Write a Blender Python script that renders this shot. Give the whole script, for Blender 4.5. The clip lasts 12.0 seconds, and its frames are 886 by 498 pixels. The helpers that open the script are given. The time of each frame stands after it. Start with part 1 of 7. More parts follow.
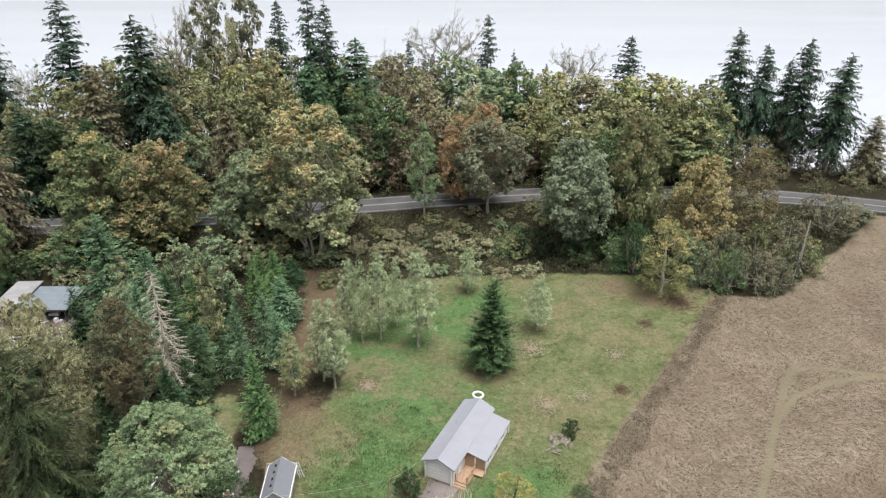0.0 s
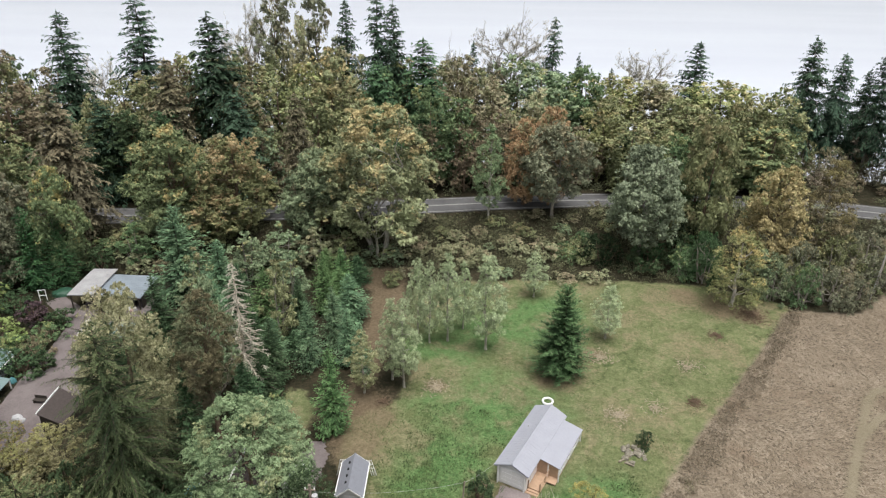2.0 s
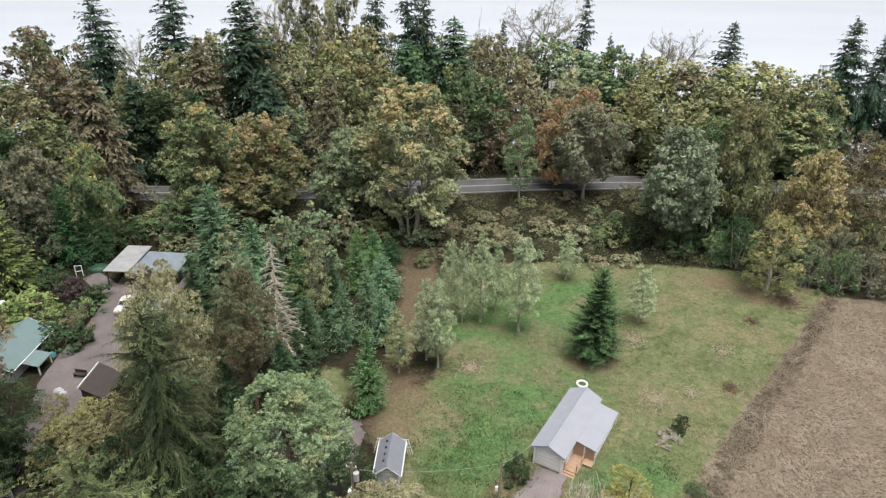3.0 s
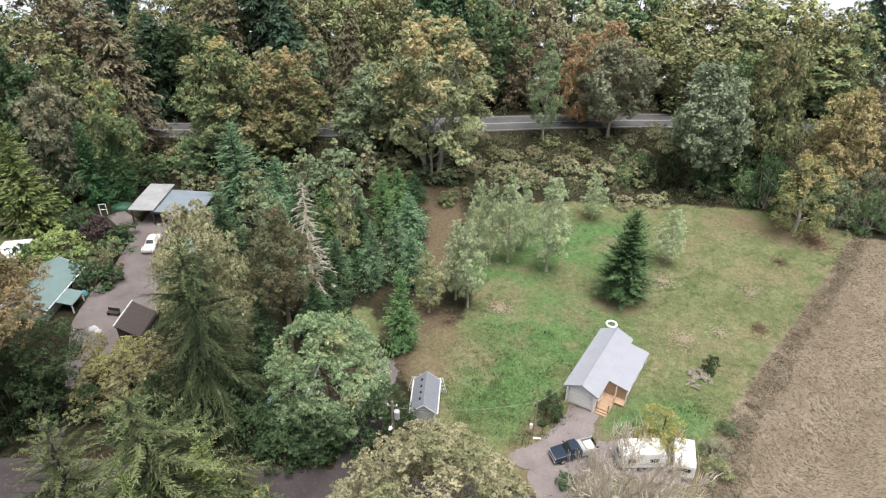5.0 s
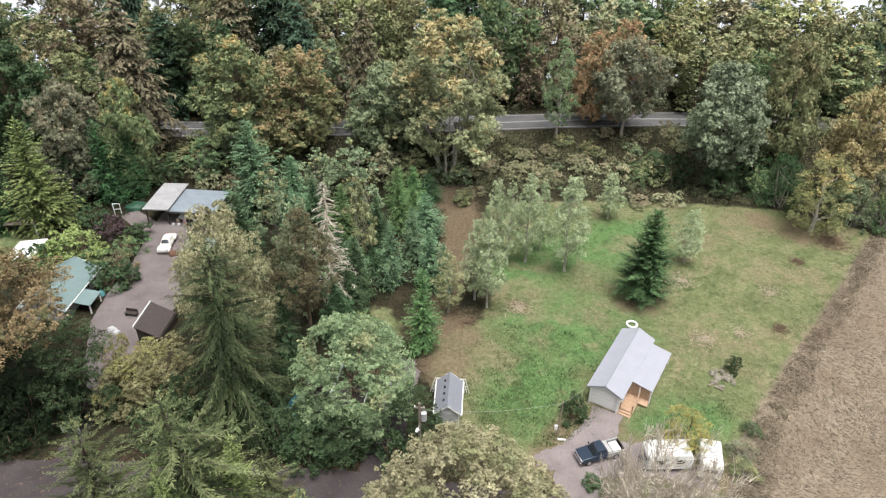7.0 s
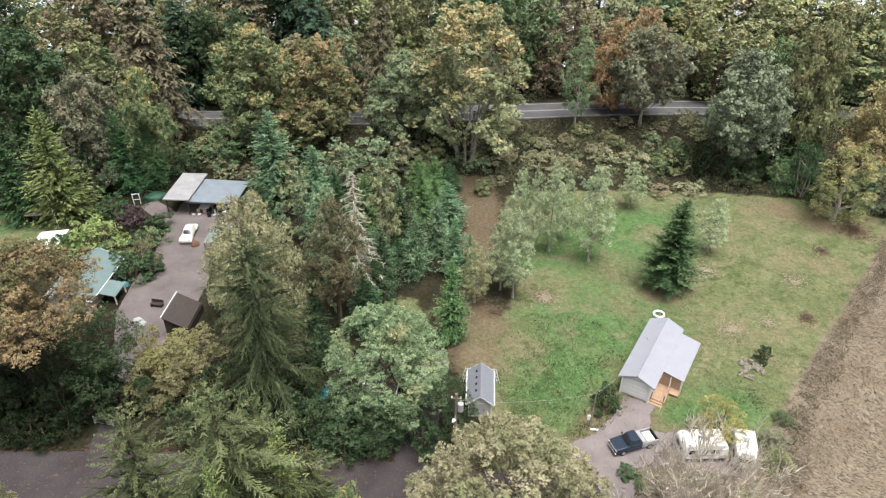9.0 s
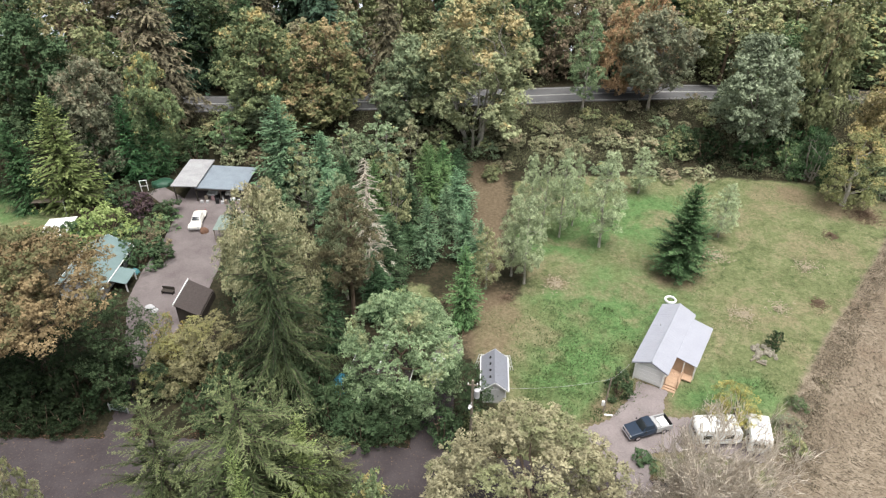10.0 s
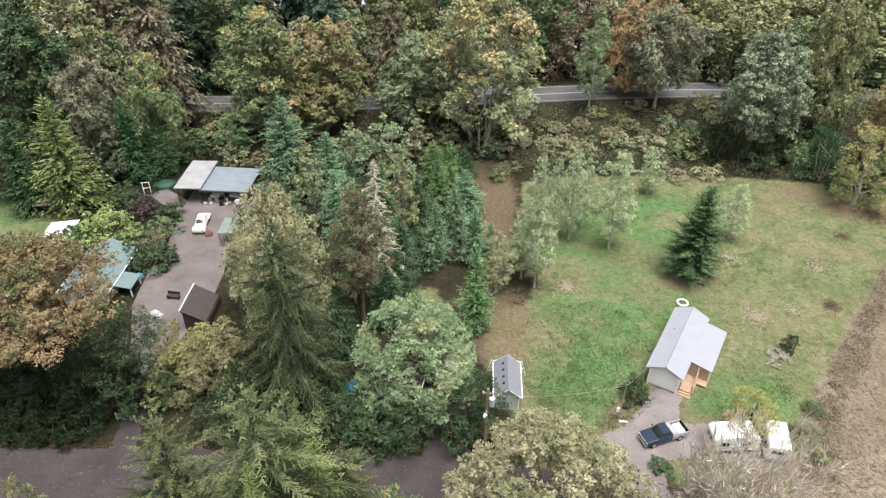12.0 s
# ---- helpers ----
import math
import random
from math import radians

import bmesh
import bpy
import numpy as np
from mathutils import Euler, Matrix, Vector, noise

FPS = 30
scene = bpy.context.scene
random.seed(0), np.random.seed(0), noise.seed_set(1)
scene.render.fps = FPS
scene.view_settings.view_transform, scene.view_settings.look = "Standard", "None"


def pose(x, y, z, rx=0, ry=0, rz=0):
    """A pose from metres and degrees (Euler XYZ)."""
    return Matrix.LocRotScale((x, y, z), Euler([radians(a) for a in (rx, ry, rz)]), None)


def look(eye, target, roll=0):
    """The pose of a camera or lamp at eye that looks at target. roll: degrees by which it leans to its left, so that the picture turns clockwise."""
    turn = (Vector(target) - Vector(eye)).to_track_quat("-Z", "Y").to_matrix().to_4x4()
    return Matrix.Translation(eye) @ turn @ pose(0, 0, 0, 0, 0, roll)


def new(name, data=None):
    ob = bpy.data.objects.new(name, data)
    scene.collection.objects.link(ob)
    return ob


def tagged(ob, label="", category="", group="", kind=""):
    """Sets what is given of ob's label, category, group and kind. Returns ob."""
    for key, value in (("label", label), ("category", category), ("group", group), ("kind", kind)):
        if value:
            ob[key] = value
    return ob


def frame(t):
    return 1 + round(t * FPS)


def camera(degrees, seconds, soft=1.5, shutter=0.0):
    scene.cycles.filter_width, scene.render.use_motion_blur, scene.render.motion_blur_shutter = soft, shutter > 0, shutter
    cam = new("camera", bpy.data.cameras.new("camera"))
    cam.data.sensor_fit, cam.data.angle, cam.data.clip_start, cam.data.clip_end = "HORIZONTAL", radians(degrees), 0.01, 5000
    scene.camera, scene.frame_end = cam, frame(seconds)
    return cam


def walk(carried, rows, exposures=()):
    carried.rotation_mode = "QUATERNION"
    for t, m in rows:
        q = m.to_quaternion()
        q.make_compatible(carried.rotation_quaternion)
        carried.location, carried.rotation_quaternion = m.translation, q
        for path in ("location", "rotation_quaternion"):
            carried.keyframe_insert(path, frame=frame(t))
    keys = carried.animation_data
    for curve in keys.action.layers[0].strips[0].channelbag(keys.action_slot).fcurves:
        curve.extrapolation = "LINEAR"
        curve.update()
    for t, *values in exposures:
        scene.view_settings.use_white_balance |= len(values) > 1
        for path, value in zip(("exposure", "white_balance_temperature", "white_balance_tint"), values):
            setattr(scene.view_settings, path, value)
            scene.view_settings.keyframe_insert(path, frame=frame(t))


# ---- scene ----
cam = camera(64.9, 12.0, soft=1.25)
METRES, EYE, TILT, LEAN, TURN = 20.5, 54.9, -26.0, 0.0, 0.0
ROWS = [
    (0.0, 0.0, 0.0, 0.0, 0.0, 0.0, -0.0),
    (0.5, -0.0428, 0.0011, 0.0005, 0.43, 0.03, -0.38),
    (1.0, -0.0949, 0.0038, 0.0007, 1.46, 0.07, -1.05),
    (1.5, -0.1555, 0.0074, 0.0037, 2.28, 0.08, -1.56),
    (2.0, -0.2221, 0.0106, 0.0049, 3.12, 0.01, -2.08),
    (2.5, -0.2858, 0.012, 0.0053, 3.85, -0.34, -2.47),
    (3.0, -0.3413, 0.014, 0.0021, 4.48, -1.64, -2.78),
    (3.5, -0.391, 0.0174, 0.0046, 4.75, -3.48, -2.91),
    (5.5, -0.5355, 0.0314, 0.0196, 4.85, -7.12, -2.95),
    (6.0, -0.5662, 0.034, 0.0216, 4.88, -7.11, -2.96),
    (6.5, -0.5982, 0.0355, 0.0229, 4.8, -7.1, -2.93),
    (7.0, -0.6335, 0.0371, 0.0234, 4.74, -7.09, -2.91),
    (9.0, -0.8042, 0.0376, 0.0215, 4.61, -8.01, -2.81),
    (9.5, -0.8474, 0.0382, 0.0232, 4.54, -8.65, -2.74),
    (10.0, -0.8835, 0.0414, 0.0266, 4.47, -9.27, -2.67),
    (10.5, -0.9131, 0.0484, 0.032, 4.38, -9.63, -2.62),
    (11.0, -0.9377, 0.0609, 0.04, 4.28, -9.68, -2.57),
    (11.5, -0.9546, 0.0763, 0.0497, 4.21, -9.68, -2.53),
    (12.0, -0.9684, 0.0981, 0.0633, 4.13, -9.67, -2.49),
]
walk(cam, [(t, pose(0, 0, EYE, TILT, LEAN, TURN) @ pose(METRES * x, METRES * y, METRES * z, 90 + pitch, roll, yaw)) for t, x, y, z, yaw, pitch, roll in ROWS],
     exposures=[(0.0, 0.71), (2.5, 0.67), (5.0, 0.94), (9.0, 1.01), (12.0, 1.1)])

# ---- sky and light: bright, even overcast with a soft low-contrast sun ----
world = bpy.data.worlds.new("overcast_sky")
scene.world = world
world.use_nodes = True
wn, wl = world.node_tree.nodes, world.node_tree.links
sky = wn.new("ShaderNodeTexSky")
sky.sky_type = "NISHITA"
sky.sun_disc = False
sky.sun_elevation, sky.sun_rotation = radians(75), radians(147)
sky.air_density, sky.dust_density, sky.ozone_density = 1.0, 4.0, 1.0
pale = wn.new("ShaderNodeHueSaturation")
pale.inputs["Saturation"].default_value = 0.22
wl.new(sky.outputs[0], pale.inputs["Color"])
wl.new(pale.outputs[0], wn["Background"].inputs["Color"])
wn["Background"].inputs["Strength"].default_value = 0.105

sun = new("sun", bpy.data.lights.new("sun", "SUN"))
sun.data.energy, sun.data.angle, sun.data.color = 2.1, radians(38), (1.0, 0.97, 0.92)
sun.matrix_world = look((14, -18, 100), (0, 0, 0))

# ---- materials ----
def material(name, rough=0.8, metal=0.0, spec=0.3):
    m = bpy.data.materials.new(name)
    m.use_nodes = True
    p = m.node_tree.nodes["Principled BSDF"]
    p.inputs["Roughness"].default_value, p.inputs["Metallic"].default_value = rough, metal
    p.inputs["Specular IOR Level"].default_value = spec
    return m, m.node_tree.nodes, m.node_tree.links, p


def noise_tex(n, l, scale, detail=4.0, rough=0.55, vec=None, distort=0.0):
    t = n.new("ShaderNodeTexNoise")
    t.inputs["Scale"].default_value, t.inputs["Detail"].default_value = scale, detail
    t.inputs["Roughness"].default_value, t.inputs["Distortion"].default_value = rough, distort
    if vec is not None:
        l.new(vec, t.inputs["Vector"])
    return t.outputs["Fac"]


def ramp(n, l, fac, stops):
    r = n.new("ShaderNodeValToRGB")
    e = r.color_ramp.elements
    while len(e) < len(stops):
        e.new(0.5)
    for k, (at, c) in zip(e, stops):
        k.position, k.color = at, (*c, 1)
    l.new(fac, r.inputs[0])
    return r.outputs[0]


def mix(n, l, fac, a, b, mode="MIX"):
    m = n.new("ShaderNodeMix")
    m.data_type, m.blend_type = "RGBA", mode
    for sock, v in ((m.inputs[0], fac), (m.inputs[6], a), (m.inputs[7], b)):
        if isinstance(v, (float, int)):
            sock.default_value = v
        elif isinstance(v, tuple):
            sock.default_value = (*v, 1)
        else:
            l.new(v, sock)
    return m.outputs[2]


def value(n, l, op, a, b=0.0, c=0.0, clamp=False):
    m = n.new("ShaderNodeMath")
    m.operation, m.use_clamp = op, clamp
    for sock, v in zip(m.inputs, (a, b, c)):
        if isinstance(v, (float, int)):
            sock.default_value = v
        else:
            l.new(v, sock)
    return m.outputs[0]


def step(n, l, v, lo, hi):
    m = n.new("ShaderNodeMapRange")
    m.interpolation_type = "SMOOTHSTEP"
    m.inputs[1].default_value, m.inputs[2].default_value = lo, hi
    l.new(v, m.inputs[0])
    return m.outputs[0]


def bump(n, l, p, height, strength=0.4, dist=0.05):
    b = n.new("ShaderNodeBump")
    b.inputs["Strength"].default_value, b.inputs["Distance"].default_value = strength, dist
    l.new(height, b.inputs["Height"])
    l.new(b.outputs[0], p.inputs["Normal"])


def object_coords(n):
    return n.new("ShaderNodeTexCoord").outputs["Object"]


def world_coords(n):
    return n.new("ShaderNodeNewGeometry").outputs["Position"]


def plain(name, c, rough=0.6, metal=0.0, spec=0.3, vary=0.12, scale=3.0, grain=0.0):
    """A painted, plastic or metal surface: one colour with slight soiling at two scales."""
    m, n, l, p = material(name, rough, metal, spec)
    co = object_coords(n)
    f = value(n, l, "ADD", noise_tex(n, l, scale, 5, 0.6, co), noise_tex(n, l, scale * 9, 3, 0.6, co))
    dark = tuple(0.87 * v * (1 - 2 * vary) for v in c)
    light = tuple(min(1.0, 0.87 * v * (1 + vary)) for v in c)
    l.new(ramp(n, l, value(n, l, "MULTIPLY", f, 0.5), [(0.3, dark), (0.68, light)]), p.inputs["Base Color"])
    if grain:
        bump(n, l, p, noise_tex(n, l, scale * 14, 3, 0.7, co), grain, 0.02)
    return m


def foliage(name, deep, mid, tip, patch=None, patch_at=0.56, scale=0.35, through_light=0.03):
    """Leaves: each tuft its own shade, each leaf a little off it, the dark end lowered to hold crown-gap shade, soft
    patches over the crown, autumn colour first at the top.
    """
    m, n, l, p = material("leaves_" + name, 0.7, 0.0, 0.12)
    # dark end of every leaf tone lowered, deepening shade in the crown gaps by colour
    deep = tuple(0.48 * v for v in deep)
    deep, mid, tip, patch = (c and tuple(LEAF_GAIN * (0.96 * v + 0.04 * sum(c) / 3) for v in c) for c in (deep, mid, tip, patch))
    geo = n.new("ShaderNodeNewGeometry")
    info = n.new("ShaderNodeObjectInfo")
    co = object_coords(n)

    def attr(what):
        a = n.new("ShaderNodeAttribute")
        a.attribute_name = what
        return a.outputs["Fac"]
    shift = n.new("ShaderNodeVectorMath")
    shift.operation = "ADD"
    l.new(co, shift.inputs[0])
    l.new(value(n, l, "MULTIPLY", info.outputs["Random"], 60.0), shift.inputs[1])
    leaf = geo.outputs["Random Per Island"]
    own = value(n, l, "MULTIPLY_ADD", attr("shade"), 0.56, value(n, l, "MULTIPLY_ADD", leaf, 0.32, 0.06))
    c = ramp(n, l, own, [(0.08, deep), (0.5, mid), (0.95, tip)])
    soft = noise_tex(n, l, scale, 3, 0.6, shift.outputs[0])
    if patch:
        turned = value(n, l, "MULTIPLY_ADD", attr("height"), 0.16, value(n, l, "ADD", soft, value(n, l, "MULTIPLY_ADD", own, 0.14, -0.15)))
        c = mix(n, l, step(n, l, turned, patch_at - 0.06, patch_at + 0.06), c, mix(n, l, own, tuple(v * 0.62 for v in patch), tuple(v * 1.32 for v in patch)))
    c = mix(n, l, 0.4, c, ramp(n, l, noise_tex(n, l, scale * 3, 3, 0.6, shift.outputs[0]), [(0.3, (0.6, 0.6, 0.6)), (0.7, (1.25, 1.22, 1.15))]), "MULTIPLY")
    c = mix(n, l, value(n, l, "MULTIPLY", attr("young"), 0.6), c, tuple(min(1.0, v * 1.3) for v in tip))
    whole = n.new("ShaderNodeHueSaturation")
    l.new(value(n, l, "MULTIPLY_ADD", info.outputs["Random"], 0.03, 0.485), whole.inputs["Hue"])
    l.new(value(n, l, "MULTIPLY_ADD", info.outputs["Random"], 0.3, 0.85), whole.inputs["Value"])
    l.new(c, whole.inputs["Color"])
    l.new(whole.outputs[0], p.inputs["Base Color"])
    tr = n.new("ShaderNodeBsdfTranslucent")
    l.new(whole.outputs[0], tr.inputs["Color"])
    blend = n.new("ShaderNodeMixShader")
    blend.inputs[0].default_value = through_light
    l.new(p.outputs[0], blend.inputs[1])
    l.new(tr.outputs[0], blend.inputs[2])
    l.new(blend.outputs[0], n["Material Output"].inputs["Surface"])
    return m


LEAF_GAIN = 1.92


def bark(name, a, b, scale=6.0):
    m, n, l, p = material("bark_" + name, 0.9, 0.0, 0.15)
    co = object_coords(n)
    st = n.new("ShaderNodeMapping")
    st.inputs["Scale"].default_value = (1, 1, 0.25)
    l.new(co, st.inputs[0])
    f = noise_tex(n, l, scale, 5, 0.65, st.outputs[0])
    l.new(ramp(n, l, f, [(0.35, a), (0.65, b)]), p.inputs["Base Color"])
    bump(n, l, p, f, 0.6, 0.06)
    return m


LEAF = {
    "fir": foliage("fir", (0.011, 0.022, 0.015), (0.022, 0.042, 0.026), (0.045, 0.074, 0.044)),
    "green_fir": foliage("green_fir", (0.015, 0.032, 0.017), (0.029, 0.058, 0.028), (0.062, 0.1, 0.048)),
    "bright_fir": foliage("bright_fir", (0.01, 0.016, 0.007), (0.033, 0.045, 0.018), (0.112, 0.126, 0.058)),
    "brown_fir": foliage("brown_fir", (0.04, 0.04, 0.026), (0.085, 0.08, 0.05), (0.15, 0.13, 0.08)),
    "cedar": foliage("cedar", (0.03, 0.062, 0.024), (0.066, 0.125, 0.048), (0.12, 0.19, 0.075)),
    "cedar_blue": foliage("cedar_blue", (0.034, 0.068, 0.038), (0.076, 0.135, 0.074), (0.14, 0.21, 0.115)),
    "cedar_dark": foliage("cedar_dark", (0.014, 0.03, 0.014), (0.03, 0.057, 0.027), (0.066, 0.105, 0.052)),
    "cedar_bright": foliage("cedar_bright", (0.05, 0.07, 0.022), (0.1, 0.13, 0.044), (0.165, 0.195, 0.075)),
    "cedar_brown": foliage("cedar_brown", (0.05, 0.047, 0.026), (0.094, 0.088, 0.047), (0.15, 0.138, 0.078), (0.09, 0.105, 0.06), 0.56),
    "ivy": foliage("ivy", (0.014, 0.036, 0.016), (0.03, 0.07, 0.028), (0.06, 0.11, 0.045)),
    "green": foliage("green", (0.032, 0.054, 0.026), (0.066, 0.103, 0.048), (0.115, 0.163, 0.08), (0.14, 0.15, 0.064), 0.66),
    "dkgreen": foliage("dkgreen", (0.015, 0.028, 0.013), (0.032, 0.054, 0.025), (0.066, 0.094, 0.047)),
    "sage": foliage("sage", (0.055, 0.078, 0.044), (0.112, 0.15, 0.085), (0.19, 0.225, 0.135), (0.18, 0.175, 0.08), 0.66),
    "olive": foliage("olive", (0.056, 0.065, 0.032), (0.112, 0.127, 0.062), (0.185, 0.2, 0.1), (0.17, 0.155, 0.082), 0.6),
    "yellowgreen": foliage("yellowgreen", (0.075, 0.09, 0.036), (0.145, 0.165, 0.068), (0.215, 0.232, 0.108), (0.225, 0.2, 0.098), 0.62),
    "tan": foliage("tan", (0.11, 0.102, 0.062), (0.185, 0.17, 0.106), (0.265, 0.244, 0.16), (0.14, 0.15, 0.082), 0.6),
    "brown": foliage("brown", (0.06, 0.05, 0.033), (0.12, 0.1, 0.065), (0.19, 0.155, 0.1), (0.1, 0.115, 0.055), 0.6),
    "ochre": foliage("ochre", (0.069, 0.078, 0.042), (0.127, 0.138, 0.074), (0.196, 0.201, 0.114), (0.207, 0.164, 0.087), 0.58),
    "ochregreen": foliage("ochregreen", (0.045, 0.062, 0.03), (0.092, 0.115, 0.055), (0.15, 0.175, 0.085), (0.2, 0.16, 0.07), 0.62),
    "orange_maple": foliage("orange_maple", (0.058, 0.069, 0.032), (0.105, 0.116, 0.053), (0.158, 0.163, 0.079), (0.194, 0.149, 0.078), 0.57),
    "yellow": foliage("yellow", (0.127, 0.114, 0.051), (0.231, 0.2, 0.097), (0.336, 0.288, 0.154), (0.132, 0.141, 0.064), 0.64),
    "yellow_green2": foliage("yellow_green2", (0.075, 0.086, 0.038), (0.142, 0.155, 0.068), (0.215, 0.22, 0.105), (0.245, 0.2, 0.085), 0.62),
    "pale": foliage("pale", (0.07, 0.082, 0.038), (0.132, 0.145, 0.072), (0.21, 0.215, 0.12), (0.182, 0.165, 0.092), 0.64),
    "cream": foliage("cream", (0.075, 0.085, 0.04), (0.15, 0.158, 0.08), (0.26, 0.25, 0.15)),
    "birch": foliage("birch", (0.121, 0.15, 0.082), (0.194, 0.233, 0.136), (0.267, 0.306, 0.189)),
    "bramble": foliage("bramble", (0.071, 0.079, 0.044), (0.144, 0.152, 0.087), (0.229, 0.231, 0.141), (0.192, 0.164, 0.108), 0.6, 0.22),
    "hedgerow": foliage("hedgerow", (0.12, 0.102, 0.07), (0.205, 0.174, 0.124), (0.3, 0.258, 0.19), (0.165, 0.155, 0.09), 0.56, 0.25),
    "purple": foliage("purple", (0.02, 0.014, 0.018), (0.045, 0.03, 0.036), (0.08, 0.055, 0.06)),
    "twig": foliage("twig", (0.16, 0.155, 0.125), (0.25, 0.243, 0.2), (0.34, 0.33, 0.28)),
    "twigbrown": foliage("twigbrown", (0.1, 0.085, 0.06), (0.17, 0.15, 0.11), (0.25, 0.22, 0.165)),
    # laurel is held near black: the shade beneath the canopy is in its colour
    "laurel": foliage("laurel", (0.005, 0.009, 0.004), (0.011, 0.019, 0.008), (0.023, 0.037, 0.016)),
    "ash": foliage("ash", (0.058, 0.095, 0.047), (0.114, 0.16, 0.083), (0.194, 0.242, 0.138), (0.184, 0.194, 0.102), 0.66),
    "lime": foliage("lime", (0.065, 0.095, 0.03), (0.13, 0.172, 0.058), (0.21, 0.255, 0.105)),
    "deep_fir": foliage("deep_fir", (0.008, 0.014, 0.007), (0.024, 0.039, 0.017), (0.088, 0.108, 0.05)),
    "palegrey": foliage("palegrey", (0.115, 0.12, 0.064), (0.193, 0.195, 0.109), (0.285, 0.281, 0.175), (0.235, 0.216, 0.133), 0.66),
    "tanbrown": foliage("tanbrown", (0.081, 0.063, 0.032), (0.152, 0.119, 0.06), (0.23, 0.181, 0.098), (0.078, 0.085, 0.04), 0.58),
    "orange_top": foliage("orange_top", (0.16, 0.105, 0.06), (0.26, 0.17, 0.096), (0.355, 0.245, 0.148), (0.12, 0.125, 0.066), 0.6),
    "bluegreen": foliage("bluegreen", (0.054, 0.067, 0.043), (0.108, 0.13, 0.084), (0.189, 0.216, 0.143)),
    "gold": foliage("gold", (0.1, 0.088, 0.026), (0.18, 0.152, 0.05), (0.28, 0.23, 0.085), (0.1, 0.12, 0.05), 0.6),
    "greyolive": foliage("greyolive", (0.06, 0.066, 0.043), (0.112, 0.122, 0.08), (0.175, 0.186, 0.125), (0.15, 0.135, 0.085), 0.6),
    "wisp": foliage("wisp", (0.069, 0.063, 0.033), (0.115, 0.103, 0.057), (0.17, 0.152, 0.088), (0.129, 0.12, 0.051), 0.6),
    # fern green is lowered to carry the shade between the trees
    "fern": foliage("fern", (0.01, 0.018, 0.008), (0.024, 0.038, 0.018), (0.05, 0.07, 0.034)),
    "lawn_fir": foliage("lawn_fir", (0.012, 0.027, 0.01), (0.03, 0.058, 0.023), (0.088, 0.135, 0.058)),
    "pale_twig": foliage("pale_twig", (0.24, 0.21, 0.165), (0.33, 0.295, 0.24), (0.42, 0.38, 0.315)),
    "strawolive": foliage("strawolive", (0.094, 0.087, 0.052), (0.152, 0.141, 0.085), (0.221, 0.204, 0.132), (0.113, 0.12, 0.062), 0.6),
}
BARK = {
    "dark": bark("dark", (0.035, 0.028, 0.022), (0.11, 0.09, 0.07)),
    "pale": bark("pale", (0.22, 0.2, 0.17), (0.5, 0.47, 0.42)),
    "bleached": bark("bleached", (0.36, 0.31, 0.25), (0.58, 0.52, 0.44)),
    "grey": bark("grey", (0.16, 0.14, 0.12), (0.36, 0.33, 0.29)),
    "brown": bark("brown", (0.09, 0.065, 0.045), (0.22, 0.165, 0.12)),
}

# ---- mesh helpers ----
def mesh_np(name, v, f, mat=None, smooth=False):
    """A mesh from arrays: v (n, 3), f (m, 3 or 4)."""
    v, f = np.asarray(v, dtype=np.float32), np.asarray(f, dtype=np.int32)
    me = bpy.data.meshes.new(name)
    k = f.shape[1]
    me.vertices.add(len(v))
    me.vertices.foreach_set("co", v.ravel())
    me.loops.add(f.size)
    me.loops.foreach_set("vertex_index", f.ravel())
    me.polygons.add(len(f))
    me.polygons.foreach_set("loop_start", np.arange(0, f.size, k, dtype=np.int32))
    me.polygons.foreach_set("use_smooth", np.full(len(f), smooth))
    me.update(calc_edges=True)
    me.validate()
    me.materials.append(mat)
    return me


def part(name, bm, mat, parent=None, label="", smooth=False):
    """Links a bmesh as one mesh object under a thing or a part."""
    me = bpy.data.meshes.new(name)
    bmesh.ops.recalc_face_normals(bm, faces=bm.faces[:])
    bm.to_mesh(me)
    bm.free()
    me.materials.append(mat)
    if smooth:
        me.polygons.foreach_set("use_smooth", np.ones(len(me.polygons), dtype=bool))
    ob = new(name, me)
    ob.parent = parent
    if label:
        ob["label"] = label
    return ob


def thing(name, m, label, category, group="", kind=""):
    ob = new(name)
    ob.empty_display_size = 0.3
    ob.matrix_world = m
    return tagged(ob, label, category, group, kind)


def box(bm, x0, x1, y0, y1, z0, z1, bevel=0.0):
    r = bmesh.ops.create_cube(bm, size=1)
    bmesh.ops.transform(bm, matrix=Matrix.LocRotScale(((x0 + x1) / 2, (y0 + y1) / 2, (z0 + z1) / 2), None, (x1 - x0, y1 - y0, z1 - z0)), verts=r["verts"])
    if bevel:
        edges = list({e for v in r["verts"] for e in v.link_edges})
        bmesh.ops.bevel(bm, geom=edges, offset=bevel, segments=2, affect="EDGES", profile=0.6)
    return bm


def boxed(*a, bevel=0.0):
    return box(bmesh.new(), *a, bevel=bevel)


def prism(bm, outline, y0, y1):
    """Extrudes an outline of (x, z) from y0 to y1."""
    a = [bm.verts.new((x, y0, z)) for x, z in outline]
    b = [bm.verts.new((x, y1, z)) for x, z in outline]
    n = len(a)
    bm.faces.new(a)
    bm.faces.new(b[::-1])
    for i in range(n):
        bm.faces.new((a[i], b[i], b[(i + 1) % n], a[(i + 1) % n]))
    return bm


